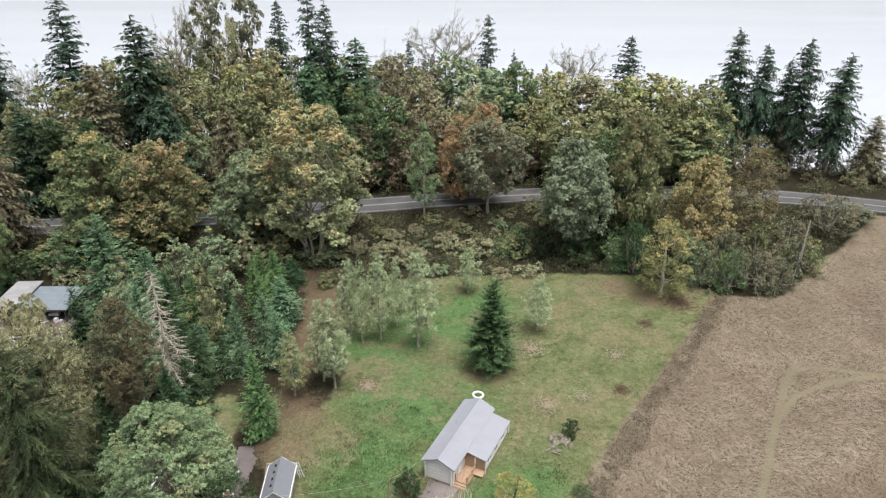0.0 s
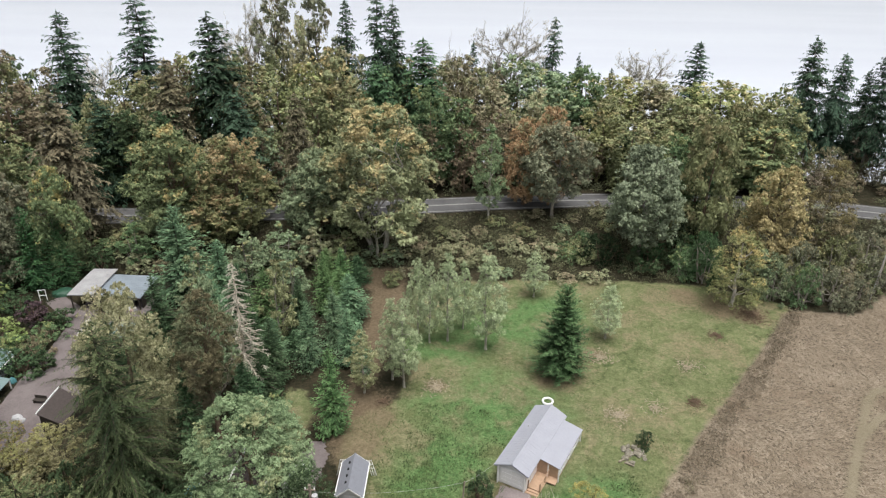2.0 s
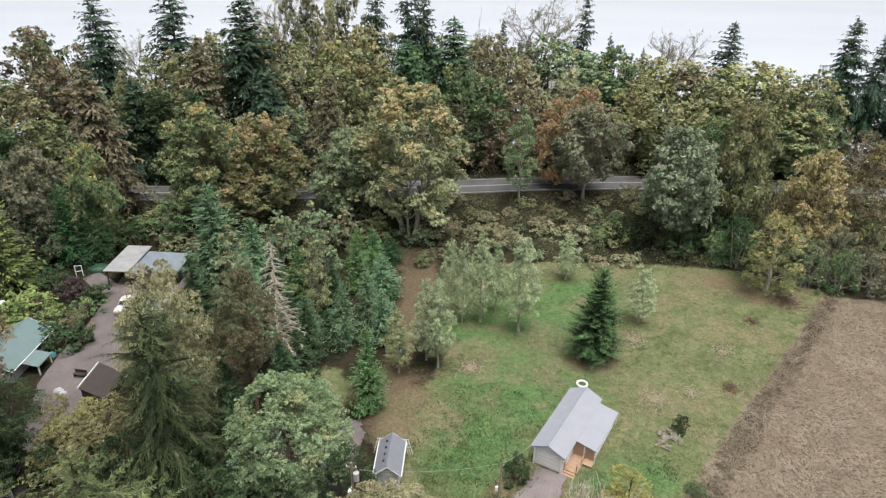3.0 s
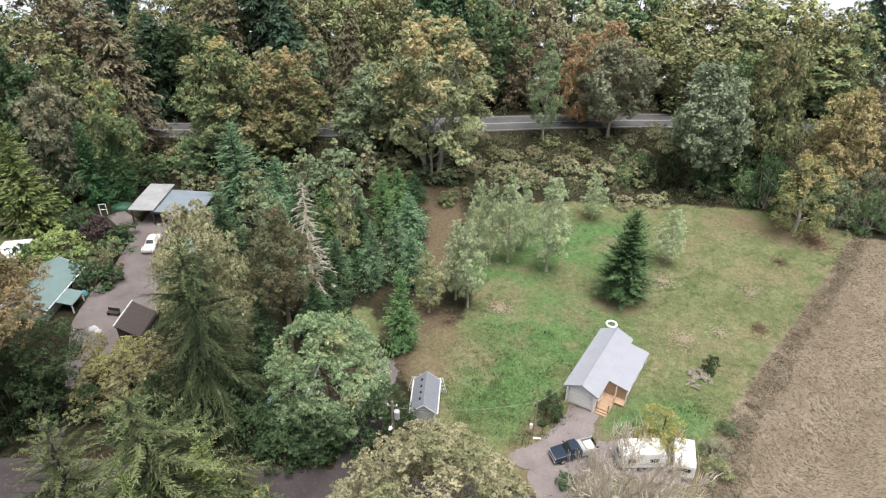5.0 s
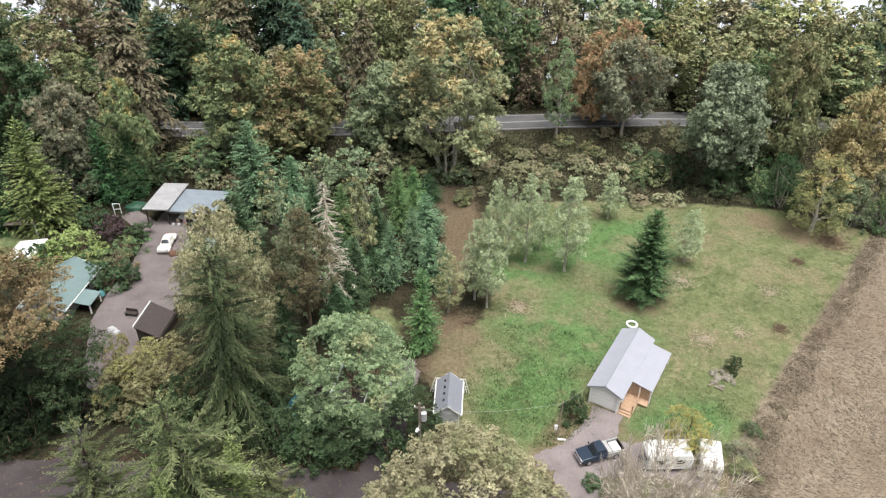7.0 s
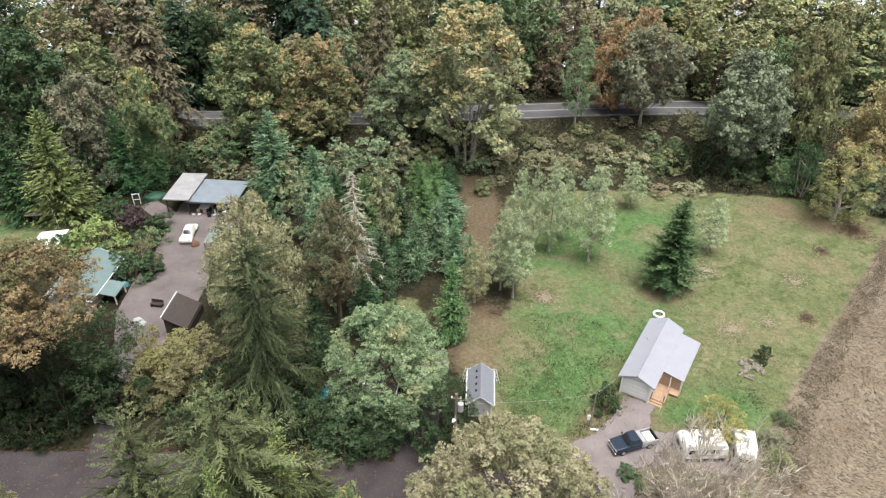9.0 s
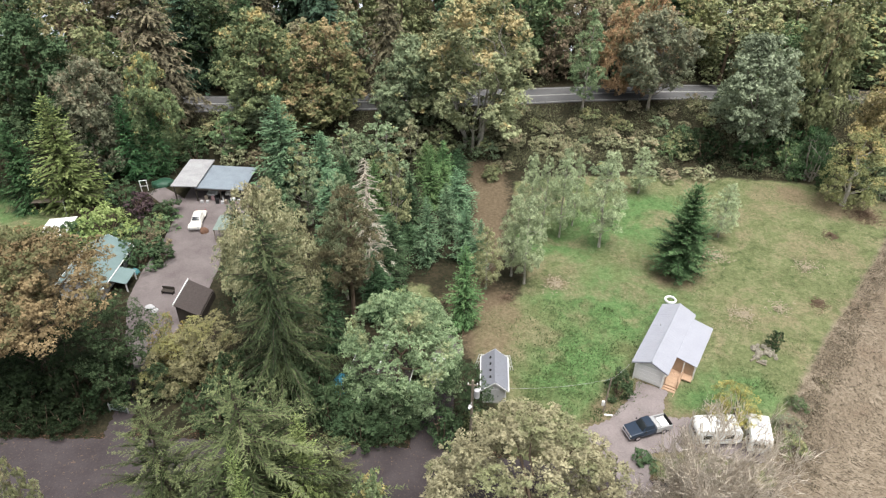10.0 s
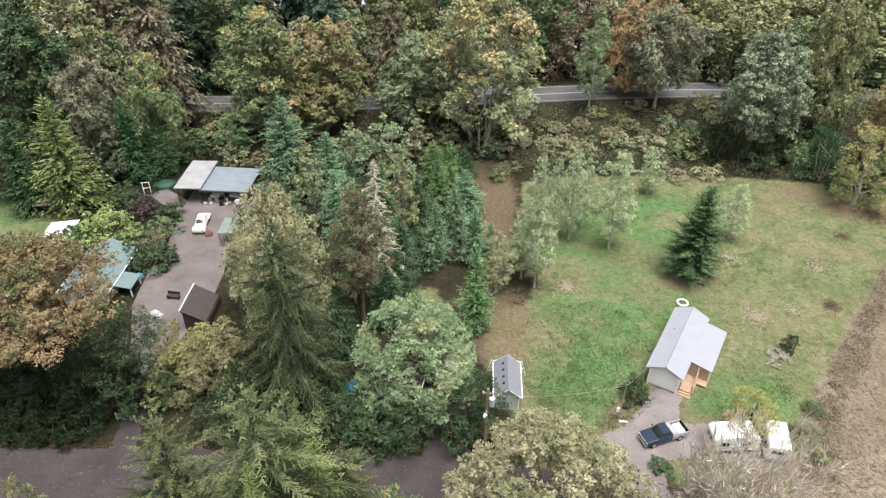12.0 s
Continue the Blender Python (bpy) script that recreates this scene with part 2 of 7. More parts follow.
def rod(bm, a, b, r, sides=8, r2=None):
    a, b = Vector(a), Vector(b)
    res = bmesh.ops.create_cone(bm, cap_ends=True, segments=sides, radius1=r, radius2=r if r2 is None else r2, depth=(b - a).length)
    m = Matrix.Translation((a + b) / 2) @ (b - a).to_track_quat("Z", "Y").to_matrix().to_4x4()
    bmesh.ops.transform(bm, matrix=m, verts=res["verts"])
    return bm


# ---- the lie of the land ----
ROAD_X = np.array([-400, -120, -76, -56, -39, -10, 15, 45, 69, 85, 120, 400.0])
ROAD_Y = np.array([104, 110, 113.4, 115.7, 118.6, 124.8, 129.5, 131, 128.3, 123, 112, 60.0])


def road_y(x):
    return sum(np.interp(np.asarray(x) + d, ROAD_X, ROAD_Y) for d in (-9, -6, -3, 0, 3, 6, 9)) / 7


def ease(a, b, v):
    t = np.clip((np.asarray(v) - a) / (b - a), 0, 1)
    return t * t * (3 - 2 * t)


def land(x, y):
    """Height of the ground: level yards, a bank up to the far road, a bluff down to the water."""
    x, y = np.asarray(x, dtype=float), np.asarray(y, dtype=float)
    s = y - road_y(x)
    k = ease(30, 70, x)
    z = -0.4 * ease(66, 56, y) - 0.6 * ease(-45, -62, x) * ease(102, 92, y)
    z = z + 3.8 * ease(-17, -4.5, s) - 16 * ease(20 - 3 * k, 62 - 10 * k, s)
    rough = ease(-3, -9, s) * ease(103, 108, y) + ease(6, 12, s)
    return z + rough * 0.35 * np.sin(x * 0.7 + 1.3 * np.sin(y * 0.31)) * np.sin(y * 0.6 + x * 0.2) + 0.05 * np.sin(x * 0.33 + 2) * np.sin(y * 0.27)


def gz(x, y):
    return float(land(x, y))


def edge_distance(poly, x, y):
    """Signed distance to a polygon, positive inside."""
    p = np.array(poly, dtype=float)
    inside = np.zeros(x.shape, dtype=bool)
    best = np.full(x.shape, 1e9)
    for (ax, ay), (bx, by) in zip(p, np.roll(p, -1, axis=0)):
        t = np.clip(((x - ax) * (bx - ax) + (y - ay) * (by - ay)) / ((bx - ax) ** 2 + (by - ay) ** 2), 0, 1)
        best = np.minimum(best, np.hypot(x - ax - t * (bx - ax), y - ay - t * (by - ay)))
        cross = ((ay > y) != (by > y)) & (x < (bx - ax) * (y - ay) / (by - ay + 1e-12) + ax)
        inside ^= cross
    return np.where(inside, best, -best)


LAWN = [(-20, 61), (-19, 66), (-14.5, 69), (-13, 75), (-15, 80), (-16, 86), (-15, 93), (-15, 98), (-8, 101), (11, 103), (30, 103), (41, 99), (43.5, 96.4),
        (34.6, 83.0), (26.7, 70.2), (19.5, 61.5), (12, 51.6), (9.5, 43.5), (-15, 44.2), (-16, 50)]
GLADE = [(-28, 60.5), (-24.5, 60), (-24, 66), (-25.5, 70), (-28, 71), (-29.2, 66)]
SIDE_LAWN = [(-110, 76), (-84, 76), (-80, 82), (-79, 90), (-110, 90)]
FIELD = [(8.5, 41), (11.9, 51), (19.0, 62), (34.0, 82.8), (42.8, 95.5), (54, 95.5), (66, 108), (80, 119), (93, 116), (120, 106), (420, 40), (420, -300), (12, -300)]
CLEARING = [(-24, 105), (-17, 105), (-15.5, 95), (-16, 86), (-17, 78), (-17.5, 70), (-21, 70), (-21, 78), (-21.5, 88), (-22, 96), (-25, 99)]

core_x, core_y = np.arange(-112, 112.1, 1.0), np.arange(22, 172.1, 1.0)
far_steps = np.array([2, 5, 10, 18, 30, 50, 90, 160, 300, 600, 1200, 2400])
gx = np.concatenate([core_x[0] - far_steps[::-1], core_x, core_x[-1] + far_steps])
gy = np.concatenate([core_y[0] - far_steps[::-1], core_y, core_y[-1] + far_steps])
XX, YY = np.meshgrid(gx, gy)
nx, ny = len(gx), len(gy)
cell = np.arange(nx * ny).reshape(ny, nx)
quads = np.stack([cell[:-1, :-1], cell[:-1, 1:], cell[1:, 1:], cell[1:, :-1]], -1).reshape(-1, 4)


def track_distance(x, y):
    """Positive within the wheel tracks that turn a corner in the field."""
    best = np.full(np.shape(x), 99.0)
    for way in ([(28, 40), (33.6, 54.5), (38, 62.5), (42.7, 70.6), (44.8, 74.2), (46.6, 76), (49.2, 76.6), (55, 75.2), (90, 65.5)], [(40.5, 66.8), (44.5, 70.5), (50, 73.4), (57, 74.4)]):
        for (ax, ay), (bx, by) in zip(way[:-1], way[1:]):
            t = np.clip(((x - ax) * (bx - ax) + (y - ay) * (by - ay)) / ((bx - ax) ** 2 + (by - ay) ** 2), 0, 1)
            best = np.minimum(best, np.hypot(x - ax - t * (bx - ax), y - ay - t * (by - ay)))
    return 0.75 - best


ground_mesh = mesh_np("ground", np.stack([XX, YY, land(XX, YY)], -1).reshape(-1, 3), quads, None, True)


def zone(name, w):
    a = ground_mesh.attributes.new(name, "FLOAT", "POINT")
    a.data.foreach_set("value", np.asarray(w, dtype=np.float32).ravel())


zone("lawn", np.maximum(np.maximum(edge_distance(LAWN, XX, YY), edge_distance(GLADE, XX, YY)), edge_distance(SIDE_LAWN, XX, YY)))
zone("lush", 1.6 - np.minimum.reduce([np.hypot((XX - x) / a, (YY - y) / b) for x, y, a, b in ((-10, 81, 6, 3.5), (-2, 86, 8, 4.5), (4, 92, 7, 4), (-3, 69, 8, 6), (-8, 59, 5, 6), (5, 54.3, 4, 1.8), (9, 56, 3.5, 2.6), (-92, 83, 9, 9))]))
zone("field", edge_distance(FIELD, XX, YY))
def way_distance(way, x, y):
    """Distance from a line of (x, y, half width) beyond its half width."""
    best = np.full(np.shape(x), 99.0)
    for (ax, ay, aw), (bx, by, bw) in zip(way[:-1], way[1:]):
        t = np.clip(((x - ax) * (bx - ax) + (y - ay) * (by - ay)) / ((bx - ax) ** 2 + (by - ay) ** 2), 0, 1)
        best = np.minimum(best, np.hypot(x - ax - t * (bx - ax), y - ay - t * (by - ay)) - aw - t * (bw - aw))
    return best


DRIVE = [(-3.4, 43.5, 1.5), (-4.0, 46.5, 2.2), (-2.6, 50.5, 2.2), (-1.0, 53.2, 1.75), (0.1, 55.9, 1.55)]
STRIP = [(-7.9, 48.4, 0.5), (-6.2, 48.6, 1.5), (-3.5, 48.8, 2.4), (0, 49.4, 2.2), (4, 49.6, 2.1), (7.5, 48.9, 2.2), (9.8, 48.4, 1.8)]
spots = np.minimum.reduce([np.hypot(XX - x, YY - y) / k for x, y, k in ((6.0, 76.0, 1.35), (33.2, 96, 1.6), (-18, 62, 1.5), (-19, 68, 1.7), (11, 81.5, 0.8), (36.5, 94, 1.2), (-9.7, 73, 0.6), (28, 99, 1.1), (-5.2, 52.2, 0.7), (-16, 66, 0.9))])
zone("bare", np.maximum.reduce([edge_distance(CLEARING, XX, YY), 2.6 - spots, 0.9 - way_distance(DRIVE, XX, YY), 0.9 - way_distance(STRIP, XX, YY)]))
zone("track", track_distance(XX, YY))


def ground_material():
    m, n, l, p = material("ground_cover", 0.95, 0.0, 0.1)
    co = world_coords(n)

    def attr(name):
        a = n.new("ShaderNodeAttribute")
        a.attribute_name = name
        return a.outputs["Fac"]
    ragged = value(n, l, "MULTIPLY_ADD", noise_tex(n, l, 0.45, 5, 0.65, co), 3.0, -1.5)
    broad = noise_tex(n, l, 0.07, 3, 0.5, co)
    mid = noise_tex(n, l, 0.32, 5, 0.65, co, 0.6)
    fine = noise_tex(n, l, 2.2, 5, 0.7, co)
    speck = noise_tex(n, l, 9.0, 3, 0.7, co)
    # leaf litter, its brown darkened to include the shade under the trees
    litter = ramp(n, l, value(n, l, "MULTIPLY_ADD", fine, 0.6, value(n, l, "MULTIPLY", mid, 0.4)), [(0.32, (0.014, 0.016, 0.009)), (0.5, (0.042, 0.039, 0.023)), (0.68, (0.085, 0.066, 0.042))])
    grass = ramp(n, l, value(n, l, "MULTIPLY_ADD", fine, 0.4, value(n, l, "MULTIPLY", mid, 0.6)), [(0.34, (0.122, 0.155, 0.066)), (0.5, (0.188, 0.212, 0.102)), (0.66, (0.268, 0.268, 0.15))])
    lush = ramp(n, l, fine, [(0.3, (0.082, 0.165, 0.056)), (0.7, (0.155, 0.275, 0.106))])
    dry = ramp(n, l, fine, [(0.3, (0.2, 0.17, 0.1)), (0.7, (0.31, 0.265, 0.17))])
    green = value(n, l, "ADD", attr("lush"), value(n, l, "MULTIPLY_ADD", mid, 3.4, -1.9))
    grass = mix(n, l, value(n, l, "MULTIPLY", step(n, l, green, -0.4, 0.9), 0.95), grass, lush)
    worn = value(n, l, "MULTIPLY_ADD", mid, 0.45, value(n, l, "MULTIPLY", noise_tex(n, l, 0.13, 5, 0.62, co, 0.4), 0.55))
    grass = mix(n, l, value(n, l, "MULTIPLY", step(n, l, worn, 0.46, 0.6), 0.72), grass, dry)
    grass = mix(n, l, value(n, l, "MULTIPLY", step(n, l, speck, 0.58, 0.7), 0.45), grass, (0.32, 0.3, 0.19))
    weeds = value(n, l, "MULTIPLY_ADD", noise_tex(n, l, 0.8, 5, 0.72, co), 0.65, value(n, l, "MULTIPLY", broad, 0.35))
    grass = mix(n, l, value(n, l, "MULTIPLY", step(n, l, weeds, 0.52, 0.62), 0.68), grass, (0.075, 0.115, 0.042))
    clump = noise_tex(n, l, 1.5, 4, 0.7, co, 0.8)
    grass = mix(n, l, 0.6, grass, ramp(n, l, clump, [(0.34, (0.6, 0.66, 0.55)), (0.5, (1.0, 1.0, 1.0)), (0.66, (1.4, 1.34, 1.35))]), "MULTIPLY")
    grass = mix(n, l, 0.7, grass, ramp(n, l, noise_tex(n, l, 5.0, 3, 0.7, co), [(0.3, (0.62, 0.64, 0.62)), (0.7, (1.4, 1.38, 1.36))]), "MULTIPLY")
    earth = ramp(n, l, fine, [(0.3, (0.15, 0.112, 0.07)), (0.7, (0.29, 0.225, 0.15))])
    swirl = n.new("ShaderNodeTexNoise")
    swirl.inputs["Scale"].default_value, swirl.inputs["Detail"].default_value = 0.16, 2.0
    l.new(co, swirl.inputs["Vector"])
    bent = n.new("ShaderNodeVectorMath")
    bent.operation = "MULTIPLY_ADD"
    l.new(swirl.outputs["Color"], bent.inputs[0])
    bent.inputs[1].default_value = (7.0, 7.0, 0.0)
    l.new(co, bent.inputs[2])
    lay = n.new("ShaderNodeMapping")
    lay.inputs["Rotation"].default_value, lay.inputs["Scale"].default_value = (0, 0, 0.75), (0.8, 2.6, 1)
    l.new(bent.outputs[0], lay.inputs[0])
    combed = noise_tex(n, l, 1.7, 6, 0.75, lay.outputs[0], 1.6)
    straw = ramp(n, l, value(n, l, "MULTIPLY_ADD", combed, 0.62, value(n, l, "MULTIPLY", noise_tex(n, l, 0.16, 4, 0.6, co), 0.38)), [(0.36, (0.2, 0.157, 0.11)), (0.48, (0.288, 0.236, 0.172)), (0.58, (0.375, 0.318, 0.24))])
    straw = mix(n, l, 0.55, straw, ramp(n, l, noise_tex(n, l, 5.5, 3, 0.7, lay.outputs[0], 1.0), [(0.3, (0.58, 0.56, 0.54)), (0.7, (1.42, 1.44, 1.46))]), "MULTIPLY")
    straw = mix(n, l, value(n, l, "MULTIPLY", step(n, l, noise_tex(n, l, 0.1, 4, 0.6, co), 0.54, 0.68), 0.4), straw, (0.2, 0.13, 0.085))
    straw = mix(n, l, value(n, l, "MULTIPLY", step(n, l, value(n, l, "ADD", attr("track"), value(n, l, "MULTIPLY_ADD", fine, 0.8, -0.4)), -0.3, 0.4), 0.6), straw, (0.25, 0.225, 0.15))
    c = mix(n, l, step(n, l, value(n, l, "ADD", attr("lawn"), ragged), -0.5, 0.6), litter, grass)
    c = mix(n, l, value(n, l, "MULTIPLY", step(n, l, value(n, l, "MULTIPLY_ADD", fine, 2.0, value(n, l, "ADD", attr("bare"), ragged)), 0.4, 2.2), 0.75), c, earth)
    c = mix(n, l, step(n, l, value(n, l, "ADD", attr("field"), value(n, l, "MULTIPLY", ragged, 0.6)), -0.5, 0.5), c, straw)
    c = mix(n, l, 1.0, c, (0.76, 0.755, 0.76), "MULTIPLY")
    l.new(c, p.inputs["Base Color"])
    bump(n, l, p, value(n, l, "ADD", fine, value(n, l, "MULTIPLY", combed, 1.2)), 0.7, 0.16)
    return m


ground_mesh.materials[0] = ground_material()
tagged(new("ground", ground_mesh), "mown green and tan lawn, dry straw field and leaf litter", "ground", kind="structure")

# the grey water below the bluff, out to the misty horizon, the sky's reflection painted into its colour
m, n, l, p = material("still_water", 0.16, 0.0, 0.5)
p.inputs["Base Color"].default_value = (0.52, 0.56, 0.6, 1)
co = world_coords(n)
wide = n.new("ShaderNodeMapping")
wide.inputs["Scale"].default_value = (0.004, 0.02, 1)
l.new(co, wide.inputs[0])
# base colour far paler than water: reflected overcast is put into it
l.new(ramp(n, l, noise_tex(n, l, 1.0, 4, 0.55, wide.outputs[0]), [(0.2, (0.47, 0.5, 0.565)), (0.8, (0.54, 0.57, 0.625))]), p.inputs["Base Color"])
bump(n, l, p, noise_tex(n, l, 0.6, 4, 0.6, co), 0.08, 0.3)
water = mesh_np("water", [(-4500, 138, -8), (4500, 138, -8), (4500, 4800, -8), (-4500, 4800, -8)], [(0, 1, 2, 3)], m)
tagged(new("water", water), "still water coloured pale grey with the overcast sky's reflection", "water", kind="structure")


# ---- roads and drives ----
def asphalt(name, a, b, leaves=(0.2, 0.13, 0.08), litter=0.6):
    m, n, l, p = material(name, 0.9, 0.0, 0.2)
    co = world_coords(n)
    f = value(n, l, "MULTIPLY_ADD", noise_tex(n, l, 0.35, 5, 0.6, co), 0.55, value(n, l, "MULTIPLY", noise_tex(n, l, 6.0, 4, 0.7, co), 0.45))
    c = ramp(n, l, f, [(0.35, tuple(0.85 * v for v in a)), (0.65, tuple(0.85 * v for v in b))])
    c = mix(n, l, value(n, l, "MULTIPLY", step(n, l, noise_tex(n, l, 3.0, 5, 0.75, co), litter, litter + 0.08), 0.5), c, leaves)
    l.new(c, p.inputs["Base Color"])
    bump(n, l, p, noise_tex(n, l, 30, 3, 0.7, co), 0.3, 0.02)
    return m


ASPHALT = asphalt("worn_asphalt", (0.085, 0.085, 0.088), (0.15, 0.15, 0.152))
LANE = asphalt("lane_asphalt", (0.046, 0.038, 0.04), (0.085, 0.072, 0.075), litter=0.58)
GRAVEL = asphalt("gravel", (0.13, 0.108, 0.107), (0.23, 0.2, 0.197), litter=0.66)
PALE_GRAVEL = asphalt("pale_gravel", (0.18, 0.152, 0.15), (0.31, 0.27, 0.265), litter=0.64)
LINE = plain("road_paint", (0.36, 0.36, 0.34), 0.8, vary=0.2)


def ribbon(name, pts, lift, thick, mat, parent=None, steps=24, cross=5, ragged=0.0):
    """A road laid on the ground along points of (x, y, half width), with a real edge."""
    q = np.array(pts, dtype=float)
    t = np.linspace(0, len(q) - 1, (len(q) - 1) * steps + 1)
    k = np.arange(len(q))
    c = np.stack([np.interp(t, k, q[:, i]) for i in range(3)], -1)
    for _ in range(3):
        c[1:-1] = (c[:-2] + 2 * c[1:-1] + c[2:]) / 4
    d = np.gradient(c[:, :2], axis=0)
    d /= np.linalg.norm(d, axis=1)[:, None]
    side = np.stack([-d[:, 1], d[:, 0]], -1)
    w = np.linspace(-1, 1, cross)
    if ragged:
        c[:, 2] += ragged * (np.sin(c[:, 0] * 2.1 + c[:, 1] * 2.3) + np.sin(c[:, 0] * 5.1 - c[:, 1] * 4.7) + np.sin(c[:, 0] * 9.3 + c[:, 1] * 11.1))
    xy = c[:, None, :2] + side[:, None] * (w[None, :, None] * c[:, 2][:, None, None])
    z = land(xy[..., 0], xy[..., 1]) + lift
    top = np.concatenate([xy, z[..., None]], -1)
    rim = top[:, [0, -1]].copy()
    rim[..., 2] -= thick
    v = np.concatenate([rim[:, :1], top, rim[:, 1:]], 1)
    a, b = v.shape[:2]
    ix = np.arange(a * b).reshape(a, b)
    f = np.stack([ix[:-1, :-1], ix[:-1, 1:], ix[1:, 1:], ix[1:, :-1]], -1).reshape(-1, 4)[:, ::-1]
    ob = new(name, mesh_np(name, v.reshape(-1, 3), f, mat, False))
    ob.parent = parent
    return ob


far_road = ribbon("road_1", [(x, road_y(x), 3.6) for x in np.arange(-300, 201, 6.0)], 0.06, 0.3, ASPHALT, steps=2)
tagged(far_road, "two-lane grey asphalt road along the wooded bank", "road", kind="structure")
for off, name in ((-3.1, "edge_line"), (-0.12, "centre_line"), (0.12, "centre_line"), (3.1, "edge_line")):
    ribbon(name, [(x, road_y(x) + off, 0.08) for x in np.arange(-300, 201, 6.0)], 0.075, 0.01, LINE, far_road, 2, 2)
tagged(ribbon("road_2", [(-200, 36, 3.6), (-75, 38.6, 3.6), (-55, 40.2, 3.6), (-40, 41, 3.4), (-26, 41.6, 3.6), (-14, 41.2, 3.6), (-4, 40.8, 3.4), (8, 38, 3.2), (30, 25, 3.2), (120, -40, 3.2)], 0.05, 0.25, LANE, steps=40, ragged=0.1),
       "narrow lane of dark asphalt strewn with leaves", "road", kind="structure")
tagged(ribbon("driveway_1", [(-22.5, 44.6, 2.3), (-23, 48, 2.2), (-23.2, 53, 1.9), (-22.9, 56, 1.7)], 0.065, 0.2, LANE, ragged=0.04), "dark gravel drive between the trees", "driveway", kind="structure")
tagged(ribbon("driveway_7", [(-23.1, 54.5, 1.75), (-22.3, 59, 1.5), (-22.4, 61.5, 0.8)], 0.08, 0.2, GRAVEL, ragged=0.12), "pale gravel end of the drive", "driveway", kind="structure")
tagged(ribbon("driveway_6", [(-54.2, 43, 1.3), (-55, 47, 1.1), (-56.2, 54, 1.3)], 0.07, 0.2, LANE, ragged=0.08), "leaf-strewn dark drive off the lane", "driveway", kind="structure")
tagged(ribbon("driveway_2", [(-2.9, 40, 1.4)] + DRIVE, 0.07, 0.2, PALE_GRAVEL, ragged=0.07, cross=15), "grey gravel drive up to the small cabin", "driveway", kind="structure")
tagged(ribbon("driveway_3", STRIP, 0.085, 0.2, PALE_GRAVEL, ragged=0.08), "gravel parking strip beside the drive", "driveway", kind="structure")
tagged(ribbon("driveway_4", [(-56.5, 54, 1.6), (-57.5, 58, 2.6), (-58.2, 65, 4.8), (-58.8, 71, 5.0), (-59.6, 78, 4.4), (-60, 84, 4.8), (-60, 90, 5.6), (-60, 95, 5.8)], 0.06, 0.2, GRAVEL, ragged=0.02), "wide grey gravel yard in front of the carport", "driveway", kind="structure")
tagged(ribbon("driveway_5", [(-63, 84, 1.8), (-67, 88, 1.6), (-71, 91, 1.4)], 0.05, 0.15, GRAVEL, ragged=0.02), "gravel path past the garden bed", "path", kind="structure")


# ---- plants ----
def unit(v):
    return v / (np.linalg.norm(v, axis=-1, keepdims=True) + 1e-9)


def leaf_blades(rng, c, normal, size, aspect=0.6, along=None, fold=0.18):
    """One small three-cornered blade at each centre. along: the way its tip points; else any way in its plane."""
    n = len(c)
    normal = unit(normal)
    t = along if along is not None else rng.normal(size=(n, 3))
    t = unit(t - normal * np.sum(t * normal, -1, keepdims=True) * (0.0 if along is not None else 1.0))
    b = unit(np.cross(normal, t))
    s = np.asarray(size).reshape(-1, 1)
    v = np.stack([c - t * s * 0.8 - b * s * aspect * 0.8, c - t * s * 0.45 + b * s * aspect + normal * s * fold, c + t * s], 1).reshape(-1, 3)
    return v, np.arange(3 * n).reshape(-1, 3)


def tube(p, r, sides=6):
    p, r = np.asarray(p, dtype=float), np.asarray(r, dtype=float)
    d = unit(np.gradient(p, axis=0))
    ref = np.where(np.abs(d[:, 2:3]) > 0.9, np.array([[1.0, 0, 0]]), np.array([[0, 0, 1.0]]))
    u = unit(np.cross(d, ref))
    w = np.cross(d, u)
    a = np.linspace(0, 2 * np.pi, sides, endpoint=False)
    v = p[:, None] + (u[:, None] * np.cos(a)[None, :, None] + w[:, None] * np.sin(a)[None, :, None]) * r[:, None, None]
    k = np.arange(len(p) * sides).reshape(len(p), sides)
    f = np.stack([k[:-1], np.roll(k[:-1], -1, 1), np.roll(k[1:], -1, 1), k[1:]], -1).reshape(-1, 4)
    return v.reshape(-1, 3), f


def joined(pieces):
    vs, fs, at = [], [], 0
    for v, f in pieces:
        vs.append(v)
        fs.append(f + at)
        at += len(v)
    return np.concatenate(vs), np.concatenate(fs)


def limb(rng, a, b, r0, r1, sag=0.15, steps=5, sides=5):
    t = np.linspace(0, 1, steps)[:, None]
    a, b = np.array(a, dtype=float), np.array(b, dtype=float)
    p = a + (b - a) * t
    p[:, 2] += np.sin(t[:, 0] * np.pi) * sag * np.linalg.norm(b - a)
    p[1:-1] += rng.normal(size=(steps - 2, 3)) * 0.04 * np.linalg.norm(b - a)
    return tube(p, r0 + (r1 - r0) * t[:, 0], sides)


DOME = [(0.0, 0.5), (0.14, 0.85), (0.38, 1.0), (0.68, 0.9), (0.88, 0.6), (1.0, 0.26)]
EGG = [(0.0, 0.4), (0.2, 0.88), (0.4, 1.0), (0.65, 0.78), (0.85, 0.45), (1.0, 0.12)]
CUSHION = [(0.0, 0.8), (0.25, 1.0), (0.55, 0.95), (0.8, 0.72), (1.0, 0.4)]


